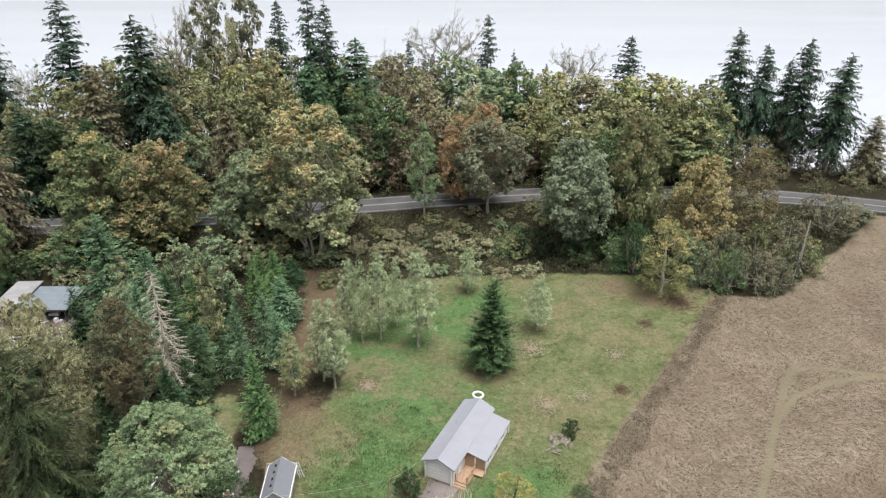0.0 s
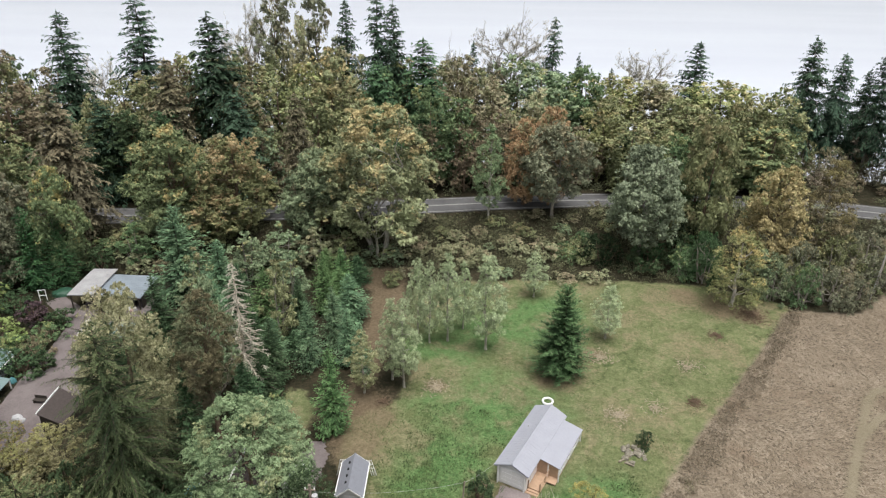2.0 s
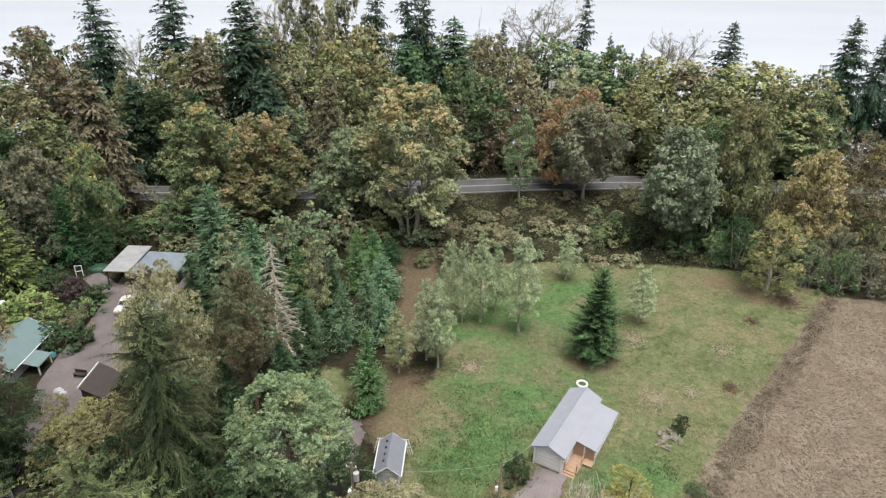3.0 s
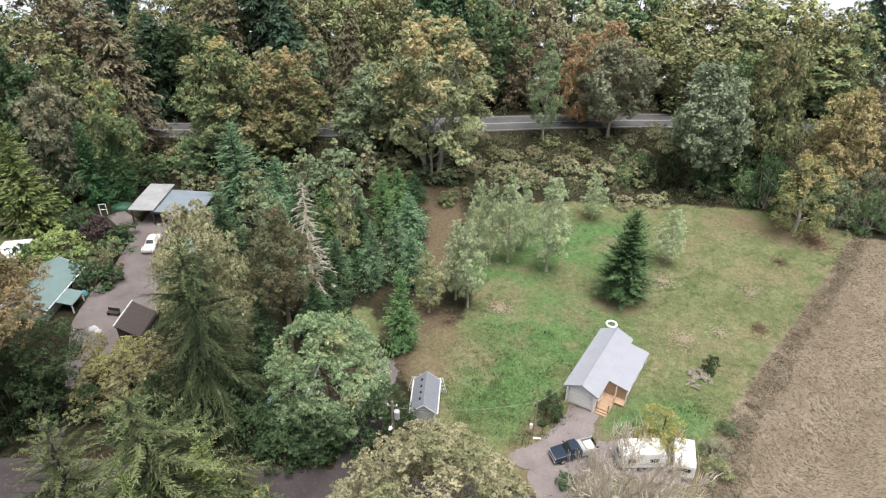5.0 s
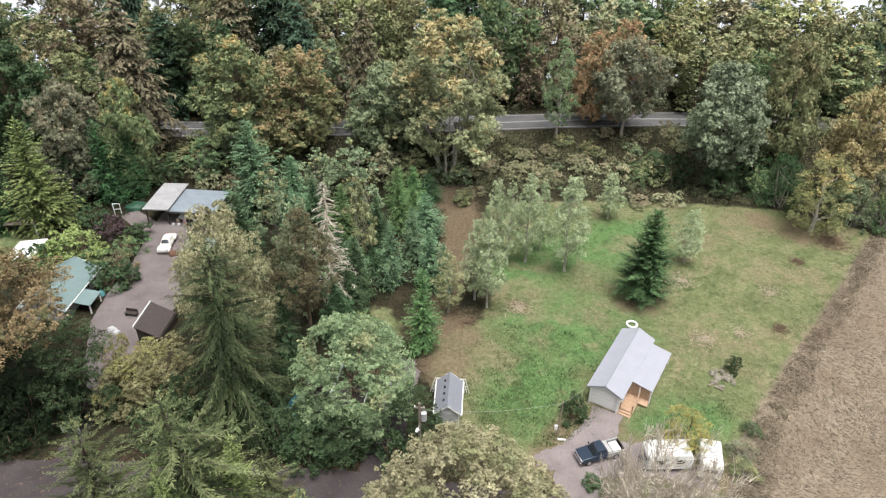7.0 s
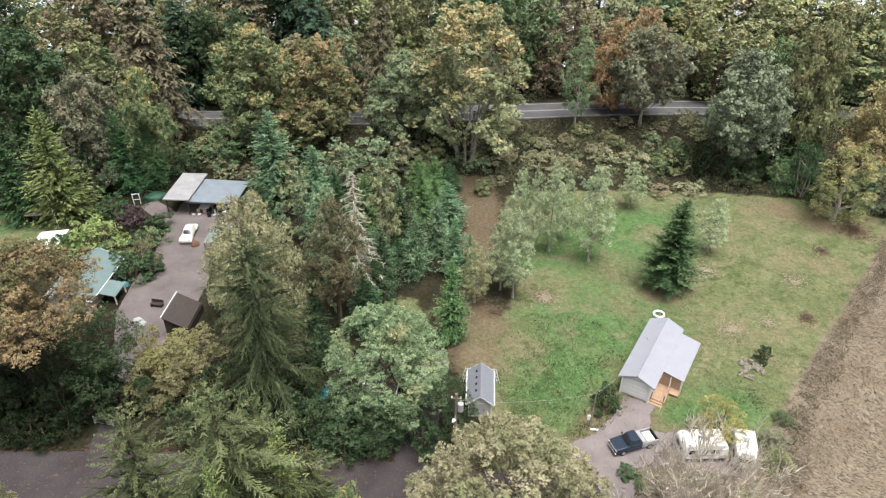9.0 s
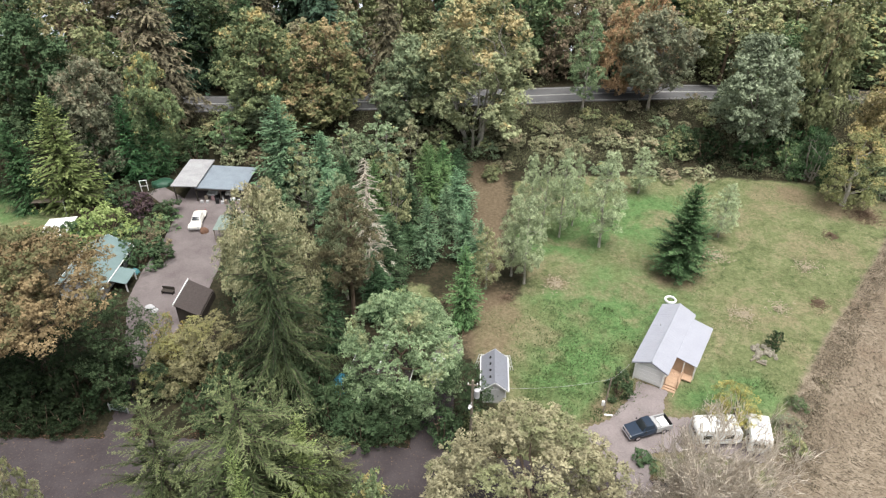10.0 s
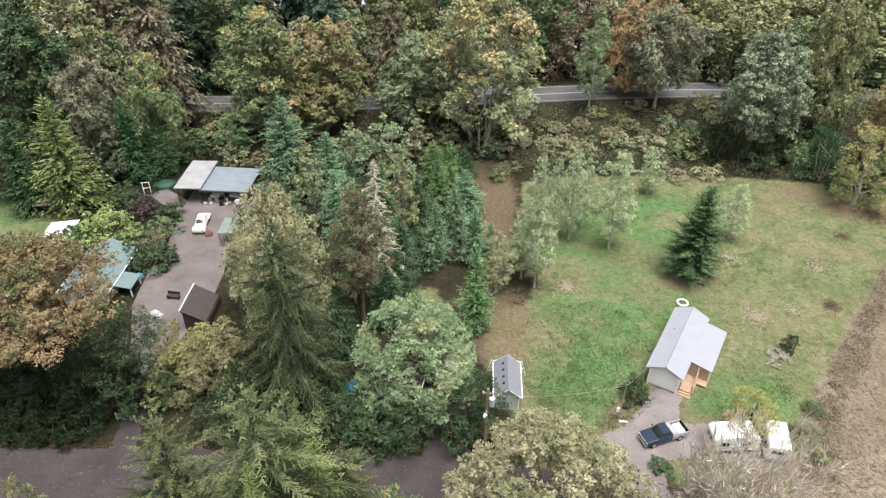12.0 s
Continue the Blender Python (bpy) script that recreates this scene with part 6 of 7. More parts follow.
DECK = plain("new_decking", (0.5, 0.34, 0.23), 0.8, vary=0.14, scale=2.5)
SHINGLE = plain("dark_shingles", (0.085, 0.07, 0.066), 0.9, vary=0.22, scale=4.0, grain=0.6)
DARK_WOOD = plain("dark_wood", (0.06, 0.05, 0.042), 0.85, vary=0.2)
OLD_WOOD = plain("old_wood", (0.3, 0.25, 0.2), 0.9, vary=0.2, scale=5)
CONCRETE = plain("concrete", (0.42, 0.41, 0.39), 0.9, vary=0.14, grain=0.3)
GLASS = plain("dark_glass", (0.025, 0.03, 0.035), 0.06, 0.0, 0.6, 0.05)
BLACK = plain("black_rubber", (0.022, 0.022, 0.023), 0.85, vary=0.2)
CHROME = plain("chrome", (0.7, 0.7, 0.72), 0.18, 1.0, 0.5, 0.05)
TARP = plain("blue_tarp", (0.06, 0.3, 0.45), 0.45, vary=0.18, scale=2, grain=0.5)
GREEN_TARP = plain("green_tarp", (0.03, 0.09, 0.055), 0.5, vary=0.2, scale=2, grain=0.5)
ROCK = plain("grey_rock", (0.29, 0.265, 0.21), 0.9, vary=0.4, scale=2.5, grain=0.6)
TURQUOISE = plain("turquoise_cover", (0.12, 0.33, 0.36), 0.5, vary=0.25, scale=3, grain=0.5)
RED_EARTH = plain("rusty_metal", (0.19, 0.105, 0.07), 0.8, vary=0.25)


def roof_slope(parent, x0, z0, x1, z1, y0, y1, mat, thick=0.07, ribs=0.45, name="roof", label=""):
    """A sloping roof sheet from (x0, z0) to (x1, z1), with raised seams down the slope."""
    bm = bmesh.new()
    prism(bm, [(x0, z0), (x1, z1), (x1, z1 - thick), (x0, z0 - thick)], y0, y1)
    ob = part(name, bm, mat, parent, label)
    if ribs:
        k = int((y1 - y0) / ribs)
        for i in range(1, k):
            y = y0 + (y1 - y0) * i / k
            bm = bmesh.new()
            prism(bm, [(x0, z0 + 0.008), (x1, z1 + 0.008), (x1, z1 + 0.001), (x0, z0 + 0.001)], y - 0.007, y + 0.007)
            part("seam", bm, mat, ob)
    return ob


def shingle_slope(parent, x0, z0, x1, z1, y0, y1, mat, rows=9):
    """Courses of shingles laid over one another, lowest first."""
    bm = bmesh.new()
    prism(bm, [(x0, z0), (x1, z1), (x1, z1 - 0.08), (x0, z0 - 0.08)], y0, y1)
    ob = part("roof", bm, mat, parent)
    for i in range(rows):
        a, b = i / rows, min(1.0, (i + 1.15) / rows)
        bm = bmesh.new()
        p = [(x0 + (x1 - x0) * a, z0 + (z1 - z0) * a + 0.004), (x0 + (x1 - x0) * b, z0 + (z1 - z0) * b + 0.004),
             (x0 + (x1 - x0) * b, z0 + (z1 - z0) * b + 0.02), (x0 + (x1 - x0) * a, z0 + (z1 - z0) * a + 0.05)]
        prism(bm, p, y0 - 0.01, y1 + 0.01)
        part("shingle_course", bm, mat, ob)
    return ob


def window(parent, m, w, h, name="window"):
    """A framed pane with its sill, facing local -y at m."""
    pane = part(name, boxed(-w / 2, w / 2, -0.02, 0.03, 0, h), GLASS, parent)
    pane.matrix_local = m
    for q in ((-w / 2 - 0.06, -w / 2, 0, h), (w / 2, w / 2 + 0.06, 0, h), (-w / 2 - 0.06, w / 2 + 0.06, h, h + 0.06), (-0.02, 0.02, 0, h)):
        part("frame", boxed(q[0], q[1], -0.05, 0.03, q[2], q[3]), WHITE, pane)
    part("sill", boxed(-w / 2 - 0.09, w / 2 + 0.09, -0.1, 0.03, -0.05, 0), WHITE, pane)
    return pane


def gable_house(ob, w, length, hw, rise, over, wall_mat, roof_mat, trim_mat, shingled=False, ribs=0.45, y_over=0.3):
    """Four walls, two roof slopes with a ridge cap and barge boards, on a slab."""
    h = w / 2
    part("foundation", boxed(-h - 0.05, h + 0.05, -0.05, length + 0.05, -0.5, 0.08), CONCRETE, ob)
    for x in (-h, h - 0.12):
        part("wall", boxed(x, x + 0.12, 0.12, length - 0.12, 0.08, hw), wall_mat, ob)
    for y in (0, length - 0.12):
        part("wall", prism(bmesh.new(), [(-h, 0.08), (h, 0.08), (h, hw), (0, hw + rise * 0.97), (-h, hw)], y, y + 0.12), wall_mat, ob)
    drop = rise * over / h
    for s in (-1, 1):
        args = (s * (h + over), hw + 0.06 - drop, 0, hw + 0.06 + rise, -y_over, length + y_over)
        if shingled:
            shingle_slope(ob, *args, roof_mat)
        else:
            roof_slope(ob, *args, roof_mat, ribs=ribs)
        part("gutter", boxed(*sorted((s * (h + over), s * (h + over + 0.1))), -y_over, length + y_over, hw - 0.05 - drop, hw + 0.03 - drop), trim_mat, ob)
        for y in (-y_over - 0.04, length + y_over + 0.002):
            part("barge_board", prism(bmesh.new(), [(s * (h + over), hw + 0.05 - drop), (0, hw + 0.05 + rise), (0, hw - 0.12 + rise), (s * (h + over), hw - 0.12 - drop)], y, y + 0.038), trim_mat, ob)
    part("ridge_cap", prism(bmesh.new(), [(-0.16, hw + rise + 0.02), (0, hw + rise + 0.13), (0.16, hw + rise + 0.02)], -y_over, length + y_over), trim_mat if shingled else roof_mat, ob)
    return ob


# the small white cabin with its lean-to and raw timber porch
cabin = thing("cabin", pose(-0.55, 56.2, -0.42, 0, 0, -25.7) @ pose(0, 0.3, 0), "small white cabin with pale metal roof and raw timber porch", "cabin")
gable_house(cabin, 3.2, 10.7, 2.55, 0.72, 0.3, WHITE, METAL_ROOF, METAL_ROOF)
gdoor = part("garage_door", boxed(-1.25, 1.25, -0.05, -0.004, 0.1, 2.25), WHITE, cabin, "white panelled overhead door")
for i in range(4):
    for j in range(4):
        part("door_panel", boxed(-1.17 + j * 0.6, -0.65 + j * 0.6, -0.075, -0.052, 0.18 + i * 0.52, 0.6 + i * 0.52, bevel=0.012), WHITE, gdoor)
for x in (-1.52, 1.52):
    part("corner_post", boxed(x - 0.07, x + 0.07, -0.32, -0.18, -0.1, 2.42, bevel=0.012), WHITE, cabin)
for x in (-1.33, 1.33):
    part("door_trim", boxed(x - 0.07, x + 0.07, -0.04, -0.002, 0.08, 2.34), WHITE, cabin)
roof_slope(cabin, 1.92, 2.44, 4.25, 1.98, 2.9, 10.2, METAL_ROOF, ribs=0.45, label="lean-to roof of pale metal")
LEAN_TO = [(1.6, 0.3), (4.0, 0.3), (4.0, 1.92), (1.92, 2.33), (1.6, 2.33)]
part("lean_to_wall", prism(bmesh.new(), LEAN_TO, 3.2, 3.3), PLYWOOD, cabin, "bare plywood wall")
part("lean_to_wall", boxed(3.9, 4.0, 3.302, 9.798, 0.3, 1.92), WHITE, cabin)
part("lean_to_wall", prism(bmesh.new(), LEAN_TO, 9.8, 9.9), WHITE, cabin)
part("lean_to_floor", boxed(1.62, 4.0, 3.3, 9.8, 0.1, 0.28), DECK, cabin)
part("entry_door", boxed(1.601, 1.66, 1.2, 2.1, 0.35, 2.3, bevel=0.01), WHITE, cabin, "white entry door")
for y in (4.3, 6.2, 8.2):
    window(cabin, pose(4.0, y, 0.95, 0, 0, 90), 0.8, 0.7)
for y in (2.5, 5.5, 8.5):
    window(cabin, pose(-1.6, y, 1.1, 0, 0, -90), 0.8, 0.8)
for x, y in ((4.12, 3.0), (4.12, 10.0), (2.9, 3.0)):
    part("porch_post", boxed(x - 0.06, x + 0.06, y - 0.06, y + 0.06, -0.1, 1.9), WHITE, cabin)
deck = part("deck", boxed(1.62, 3.1, 0.5, 3.18, 0.2, 0.3), DECK, cabin, "fresh orange timber deck")
for i in range(18):
    part("board", boxed(1.63, 3.12, 0.52 + i * 0.147, 0.655 + i * 0.147, 0.302, 0.335), DECK, deck)
for x, y in ((1.7, 0.6), (3.0, 0.6), (3.0, 2.0), (3.0, 3.1)):
    part("deck_post", boxed(x - 0.05, x + 0.05, y - 0.05, y + 0.05, -0.2, 1.2), DECK, cabin)
for z in (0.7, 1.15):
    part("rail", boxed(2.96, 3.04, 0.66, 3.04, z, z + 0.07), DECK, cabin)
part("porch_floor", boxed(3.1, 4.1, 2.2, 3.18, 0.2, 0.33), DECK, cabin)
for i in range(4):
    part("step", boxed(1.72, 2.95, 0.46 - 0.28 * (i + 1), 0.47 - 0.28 * i, 0.08 - 0.13 * i, 0.22 - 0.13 * i, bevel=0.008), DECK, cabin)
for x in (1.68, 2.99):
    part("stringer", prism(bmesh.new(), [(x - 0.03, -0.35), (x + 0.03, -0.35), (x + 0.03, 0.1), (x - 0.03, 0.1)], -0.7, 0.48), DECK, cabin)
part("vent_pipe", rod(bmesh.new(), (-1.0, 6.5, 2.6), (-1.0, 6.5, 3.15), 0.05), GREY_SIDING, cabin)
part("propane_tank", rod(bmesh.new(), (-1.95, 4.6, 0.05), (-1.95, 4.6, 0.8), 0.2, 14), WHITE, cabin)

shed = thing("shed", pose(-16.95, 51.9, -0.35, 0, 0, 2.0), "narrow light grey garden shed with four roof vents", "shed")
SHED_ROOF = plain("grey_roof_felt", (0.235, 0.245, 0.28), 0.7, vary=0.08)
gable_house(shed, 2.3, 4.7, 2.1, 0.95, 0.28, GREY_SIDING, SHED_ROOF, WHITE, ribs=0.6, y_over=0.15)
for i in range(4):
    part("roof_vent", boxed(-0.56, -0.36, 0.9 + i * 0.95, 1.12 + i * 0.95, 2.66, 2.86, bevel=0.02), BLACK, shed)
part("door", boxed(-0.5, 0.5, -0.05, -0.004, 0.1, 1.95), GREY_SIDING, shed)
part("door_handle", boxed(0.36, 0.42, -0.1, -0.05, 0.95, 1.15), BLACK, shed)
for x in (1.16, -1.16):
    part("corner_trim", boxed(x - 0.06, x + 0.06, -0.03, 0.1, 0.1, 2.1), WHITE, shed)
for x, s in ((1.9, 1), (-1.9, -1)):
    rack = thing("trellis", shed.matrix_world @ pose(x, 4.9, 0), "white timber trellis leaning beside the grey shed", "trellis", "trellises")
    for d in (-0.25, 0.0, 0.25):
        part("upright", rod(bmesh.new(), (d, 0, 0), (d - s * 0.5, 0.1, 2.1), 0.035, 6), WHITE, rack)
    for z in (0.5, 1.0, 1.5, 2.0):
        part("rung", rod(bmesh.new(), (-0.27 - s * 0.24 * z, 0.05 * z, z), (0.27 - s * 0.24 * z, 0.05 * z, z), 0.025, 6), WHITE, rack)

carport = thing("carport", pose(-59.6, 88.6, -0.72, 0, 0, 2.0), "open carport with two grey-blue metal roofs at different heights", "carport")
roof_slope(carport, -3.6, 2.62, 3.9, 2.45, -0.2, 6.9, BLUE_ROOF, 0.16, 0.6)
roof_slope(carport, -7.1, 2.95, -3.1, 3.0, -0.5, 8.0, plain("stained_roof_sheet", (0.4, 0.4, 0.41), 0.6, 0.0, 0.4, 0.2, 0.6), 0.16, 0.6, label="higher roof, stained pale grey")
for x, y, z in ((-6.7, -0.2, 2.8), (-3.5, -0.1, 2.4), (0.2, -0.1, 2.3), (3.6, -0.1, 2.25), (-6.7, 7.6, 2.8), (-3.4, 7.6, 2.8), (3.6, 6.6, 2.25)):
    part("post", boxed(x - 0.08, x + 0.08, y - 0.08, y + 0.08, -0.2, z), DARK_WOOD, carport)
part("wall", boxed(-6.8, 3.8, 6.6, 6.75, -0.2, 2.25), DARK_WOOD, carport)
part("wall", boxed(3.65, 3.8, 0.5, 6.6, -0.2, 2.25), DARK_WOOD, carport)
for y in (-0.15, 6.7):
    part("beam", boxed(-3.6, 3.8, y - 0.08, y + 0.08, 2.2, 2.4), DARK_WOOD, carport)

house = thing("house", pose(-68.6, 64.2, -0.95, 0, 0, 2.5), "low house with blue-green metal roof and white trim", "house")
gable_house(house, 5.2, 9.0, 2.5, 1.35, 0.5, GREY_SIDING, GREEN_ROOF, WHITE)
roof_slope(house, 2.9, 2.2, 5.2, 1.75, 1.6, 4.6, GREEN_ROOF, ribs=0.5, label="small porch roof")
for x, y in ((5.0, 1.8), (5.0, 4.4)):
    part("porch_post", boxed(x - 0.07, x + 0.07, y - 0.07, y + 0.07, -0.2, 1.75), WHITE, house)
part("porch_floor", boxed(2.65, 5.4, 1.4, 4.8, -0.2, 0.25), OLD_WOOD, house)
part("chimney", boxed(-1.5, -1.1, 3.2, 3.6, 2.8, 4.1), CONCRETE, house)
for y in (6.0, 7.8):
    window(house, pose(2.6, y, 1.0, 0, 0, 90), 0.9, 0.9)
window(house, pose(0, 9.0, 1.0, 0, 0, 180), 1.2, 1.0)

lean = thing("garden_shed", pose(-78.4, 76.5, -0.95, 0, 0, 8), "garden shed with a plain white sloping roof", "shed")
roof_slope(lean, -2.0, 2.1, 2.0, 2.5, -2.6, 2.6, WHITE, 0.08, 0.8)
for q in ((-1.8, -1.7, -2.3, 2.3, 2.0), (1.7, 1.8, -2.3, 2.3, 2.35)):
    part("wall", boxed(q[0], q[1], q[2], q[3], -0.2, q[4]), OLD_WOOD, lean)
for y in (-2.4, 2.3):
    part("wall", prism(bmesh.new(), [(-1.7, -0.2), (1.7, -0.2), (1.7, 2.36), (-1.7, 2.02)], y, y + 0.1), OLD_WOOD, lean)
part("door", boxed(-0.5, 0.5, -2.44, -2.402, 0, 1.9), DARK_WOOD, lean)

hut = thing("hut", pose(-54.7, 60.9, -0.85, 0, 0, 2) @ Matrix.Diagonal((0.76, 0.8, 0.95, 1)), "dark-shingled lean-to hut with a white fascia", "hut")
shingle_slope(hut, 3.5, 1.85, -0.15, 3.4, -0.2, 6.0, SHINGLE, 14)
part("fascia", boxed(-0.3, -0.16, -0.22, 6.12, 3.3, 3.56), WHITE, hut, "white fascia board")
part("wall", boxed(0.0, 0.12, 0, 5.9, -0.2, 3.3), DARK_WOOD, hut)
part("wall", boxed(3.6, 3.72, 0, 5.9, -0.2, 1.8), DARK_WOOD, hut)
for y in (0.0, 5.78):
    part("wall", prism(bmesh.new(), [(0.12, -0.2), (3.6, -0.2), (3.6, 1.82), (0.12, 3.28)], y, y + 0.12), DARK_WOOD, hut)
part("door", boxed(1.2, 2.1, 5.902, 5.95, 0, 1.9), OLD_WOOD, hut)

side_house = thing("house", pose(-29.2, 50.2, -0.45, 0, 0, -4), "house under the trees with dark shingled roof and white fascia", "house")
gable_house(side_house, 5.6, 6.0, 2.5, 1.1, 0.45, GREY_SIDING, SHINGLE, WHITE, shingled=True)
window(side_house, pose(-1.2, 0, 1.0), 1.0, 1.0)
part("door", boxed(0.6, 1.5, -0.05, -0.004, 0.1, 2.1), WHITE, side_house)


# ---- vehicles ----
def body_panel(name, outline, half, mat, parent, bevel=0.07, tuck=0.0, z_tuck=0.0, label="", segments=3):
    """A side outline drawn out to a width, its top drawn in by tuck above z_tuck, with rounded edges."""
    bm = prism(bmesh.new(), outline, -half, half)
    for v in bm.verts:
        if v.co.z > z_tuck and tuck:
            v.co.y -= math.copysign(tuck, v.co.y)
    bmesh.ops.bevel(bm, geom=bm.edges[:], offset=bevel, segments=segments, affect="EDGES", profile=0.6)
    return part(name, bm, mat, parent, label, True)


def wheel(parent, x, y, r, w):
    s = math.copysign(1, y)
    t = bmesh.new()
    rod(t, (x, y - w / 2, r), (x, y + w / 2, r), r, 20)
    bmesh.ops.bevel(t, geom=[e for e in t.edges if len(e.link_faces) == 2 and e.calc_face_angle(0) > 1], offset=0.03, segments=2, affect="EDGES")
    hub = part("wheel", t, BLACK, parent, "black tyre")
    part("rim", rod(bmesh.new(), (x, y + s * (w / 2 - 0.03), r), (x, y + s * (w / 2 + 0.012), r), r * 0.62, 16), CHROME, hub)


NAVY = plain("navy_car_paint", (0.03, 0.048, 0.08), 0.2, 0.3, 0.7, 0.06)
CREAM = plain("cream_car_paint", (0.78, 0.76, 0.7), 0.25, 0.0, 0.6, 0.05)
RV_WHITE = plain("trailer_white", (0.82, 0.82, 0.8), 0.4, vary=0.05, scale=1.2)
LAMP = plain("headlamp_lens", (0.75, 0.76, 0.78), 0.1, 0.3, 0.6, 0.03)
RED_LENS = plain("red_lens", (0.4, 0.02, 0.02), 0.2)
SILVER = plain("silver_bed", (0.5, 0.5, 0.5), 0.45, 0.3)

truck = thing("pickup_truck", pose(-1.5, 49.5, gz(-1.5, 49.5) + 0.09, 0, 0, 203) @ Matrix.Diagonal((0.88, 0.88, 0.9, 1)), "dark blue pickup truck with a pale loaded bed", "truck")
body_panel("body", [(-0.55, 0.42), (2.45, 0.42), (2.65, 0.6), (2.62, 1.05), (1.35, 1.18), (1.1, 1.2), (-0.55, 1.2)], 0.95, NAVY, truck, 0.07, 0.05, 1.0)
body_panel("cab", [(-0.5, 1.16), (1.2, 1.16), (0.62, 1.78), (-0.3, 1.8)], 0.86, NAVY, truck, 0.06, 0.14, 1.5)
body_panel("windscreen", [(0.72, 1.76), (1.26, 1.2), (1.2, 1.17), (0.62, 1.74)], 0.72, GLASS, truck, 0.008, 0.08, 1.5)
for s in (-1, 1):
    body_panel("side_window", [(-0.36, 1.22), (1.0, 1.22), (0.56, 1.68), (-0.28, 1.69)], 0.02, GLASS, truck, 0.008).matrix_local = pose(0, s * 0.815, 0, s * 11)
    part("bed_side", boxed(-2.65, -0.6, s * 0.9 - 0.05, s * 0.9 + 0.05, 0.5, 1.18, bevel=0.03), SILVER, truck, "pale bed side")
    part("mirror", boxed(0.85, 0.97, s * 1.08 - 0.1, s * 1.08 + 0.1, 1.2, 1.4, bevel=0.03), BLACK, truck)
    part("headlight", boxed(2.56, 2.67, s * 0.72 - 0.16, s * 0.72 + 0.16, 0.78, 0.98, bevel=0.02), LAMP, truck)
    part("tail_light", boxed(-2.7, -2.64, s * 0.86 - 0.06, s * 0.86 + 0.06, 0.75, 1.1), RED_LENS, truck)
part("bed_floor", boxed(-2.65, -0.6, -0.85, 0.85, 0.55, 0.65), SILVER, truck)
part("tailgate", boxed(-2.7, -2.62, -0.85, 0.85, 0.5, 1.16, bevel=0.02), BLACK, truck, "black tailgate")
part("bumper", boxed(2.58, 2.76, -0.9, 0.9, 0.4, 0.6, bevel=0.04), CHROME, truck)
part("bumper", boxed(-2.82, -2.68, -0.85, 0.85, 0.42, 0.58, bevel=0.03), CHROME, truck)
part("grille", boxed(2.6, 2.68, -0.52, 0.52, 0.68, 1.0, bevel=0.02), CHROME, truck)
part("toolbox", boxed(-1.15, -0.68, -0.8, 0.8, 0.67, 1.24, bevel=0.03), SILVER, truck, "pale toolbox across the bed")
part("cargo", boxed(-2.4, -1.4, -0.7, 0.6, 0.66, 1.02, bevel=0.08), WHITE, truck, "white load in the bed")
for x in (1.72, -1.62):
    for s in (-1, 1):
        wheel(truck, x, s * 0.84, 0.39, 0.26)

car = thing("car", pose(-60.8, 82.5, gz(-60.8, 82.5) + 0.07, 0, 0, 279), "cream-white vintage saloon car parked on the gravel yard", "car")
body_panel("body", [(-2.35, 0.35), (2.3, 0.35), (2.4, 0.55), (2.3, 0.85), (1.0, 0.98), (-1.1, 0.98), (-2.2, 0.78), (-2.42, 0.5)], 0.78, CREAM, car, 0.14, 0.1, 0.8, segments=4)
body_panel("cab", [(-1.35, 0.92), (0.95, 0.92), (0.4, 1.4), (-0.75, 1.42)], 0.68, CREAM, car, 0.1, 0.13, 1.2, segments=4)
body_panel("windscreen", [(0.5, 1.36), (0.98, 0.99), (0.93, 0.96), (0.44, 1.34)], 0.55, GLASS, car, 0.006, 0.08, 1.2)
body_panel("rear_window", [(-0.85, 1.36), (-1.32, 1.0), (-1.28, 0.97), (-0.79, 1.34)], 0.45, GLASS, car, 0.006, 0.08, 1.2)
for s in (-1, 1):
    body_panel("side_window", [(-1.05, 1.0), (0.72, 1.0), (0.36, 1.32), (-0.7, 1.33)], 0.015, GLASS, car, 0.006).matrix_local = pose(0, s * 0.635, 0, s * 14)
    for x0, x1 in ((0.95, 2.3), (-2.3, -0.95)):
        body_panel("fender", [(x0, 0.4), (x1, 0.4), (x1 - 0.08, 0.66), ((x0 + x1) / 2, 0.86), (x0 + 0.08, 0.68)], 0.15, CREAM, car, 0.07, segments=3).matrix_local = pose(0, s * 0.76, 0)
    part("headlight", rod(bmesh.new(), (2.25, s * 0.6, 0.68), (2.4, s * 0.6, 0.67), 0.12, 14), LAMP, car)
    part("tail_light", boxed(-2.44, -2.36, s * 0.66 - 0.05, s * 0.66 + 0.05, 0.6, 0.72), RED_LENS, car)
part("bumper", boxed(2.4, 2.52, -0.8, 0.8, 0.36, 0.46, bevel=0.03), CHROME, car)
part("bumper", boxed(-2.55, -2.43, -0.8, 0.8, 0.36, 0.46, bevel=0.03), CHROME, car)
for x in (1.5, -1.45):
    for s in (-1, 1):
        wheel(car, x, s * 0.7, 0.33, 0.2)


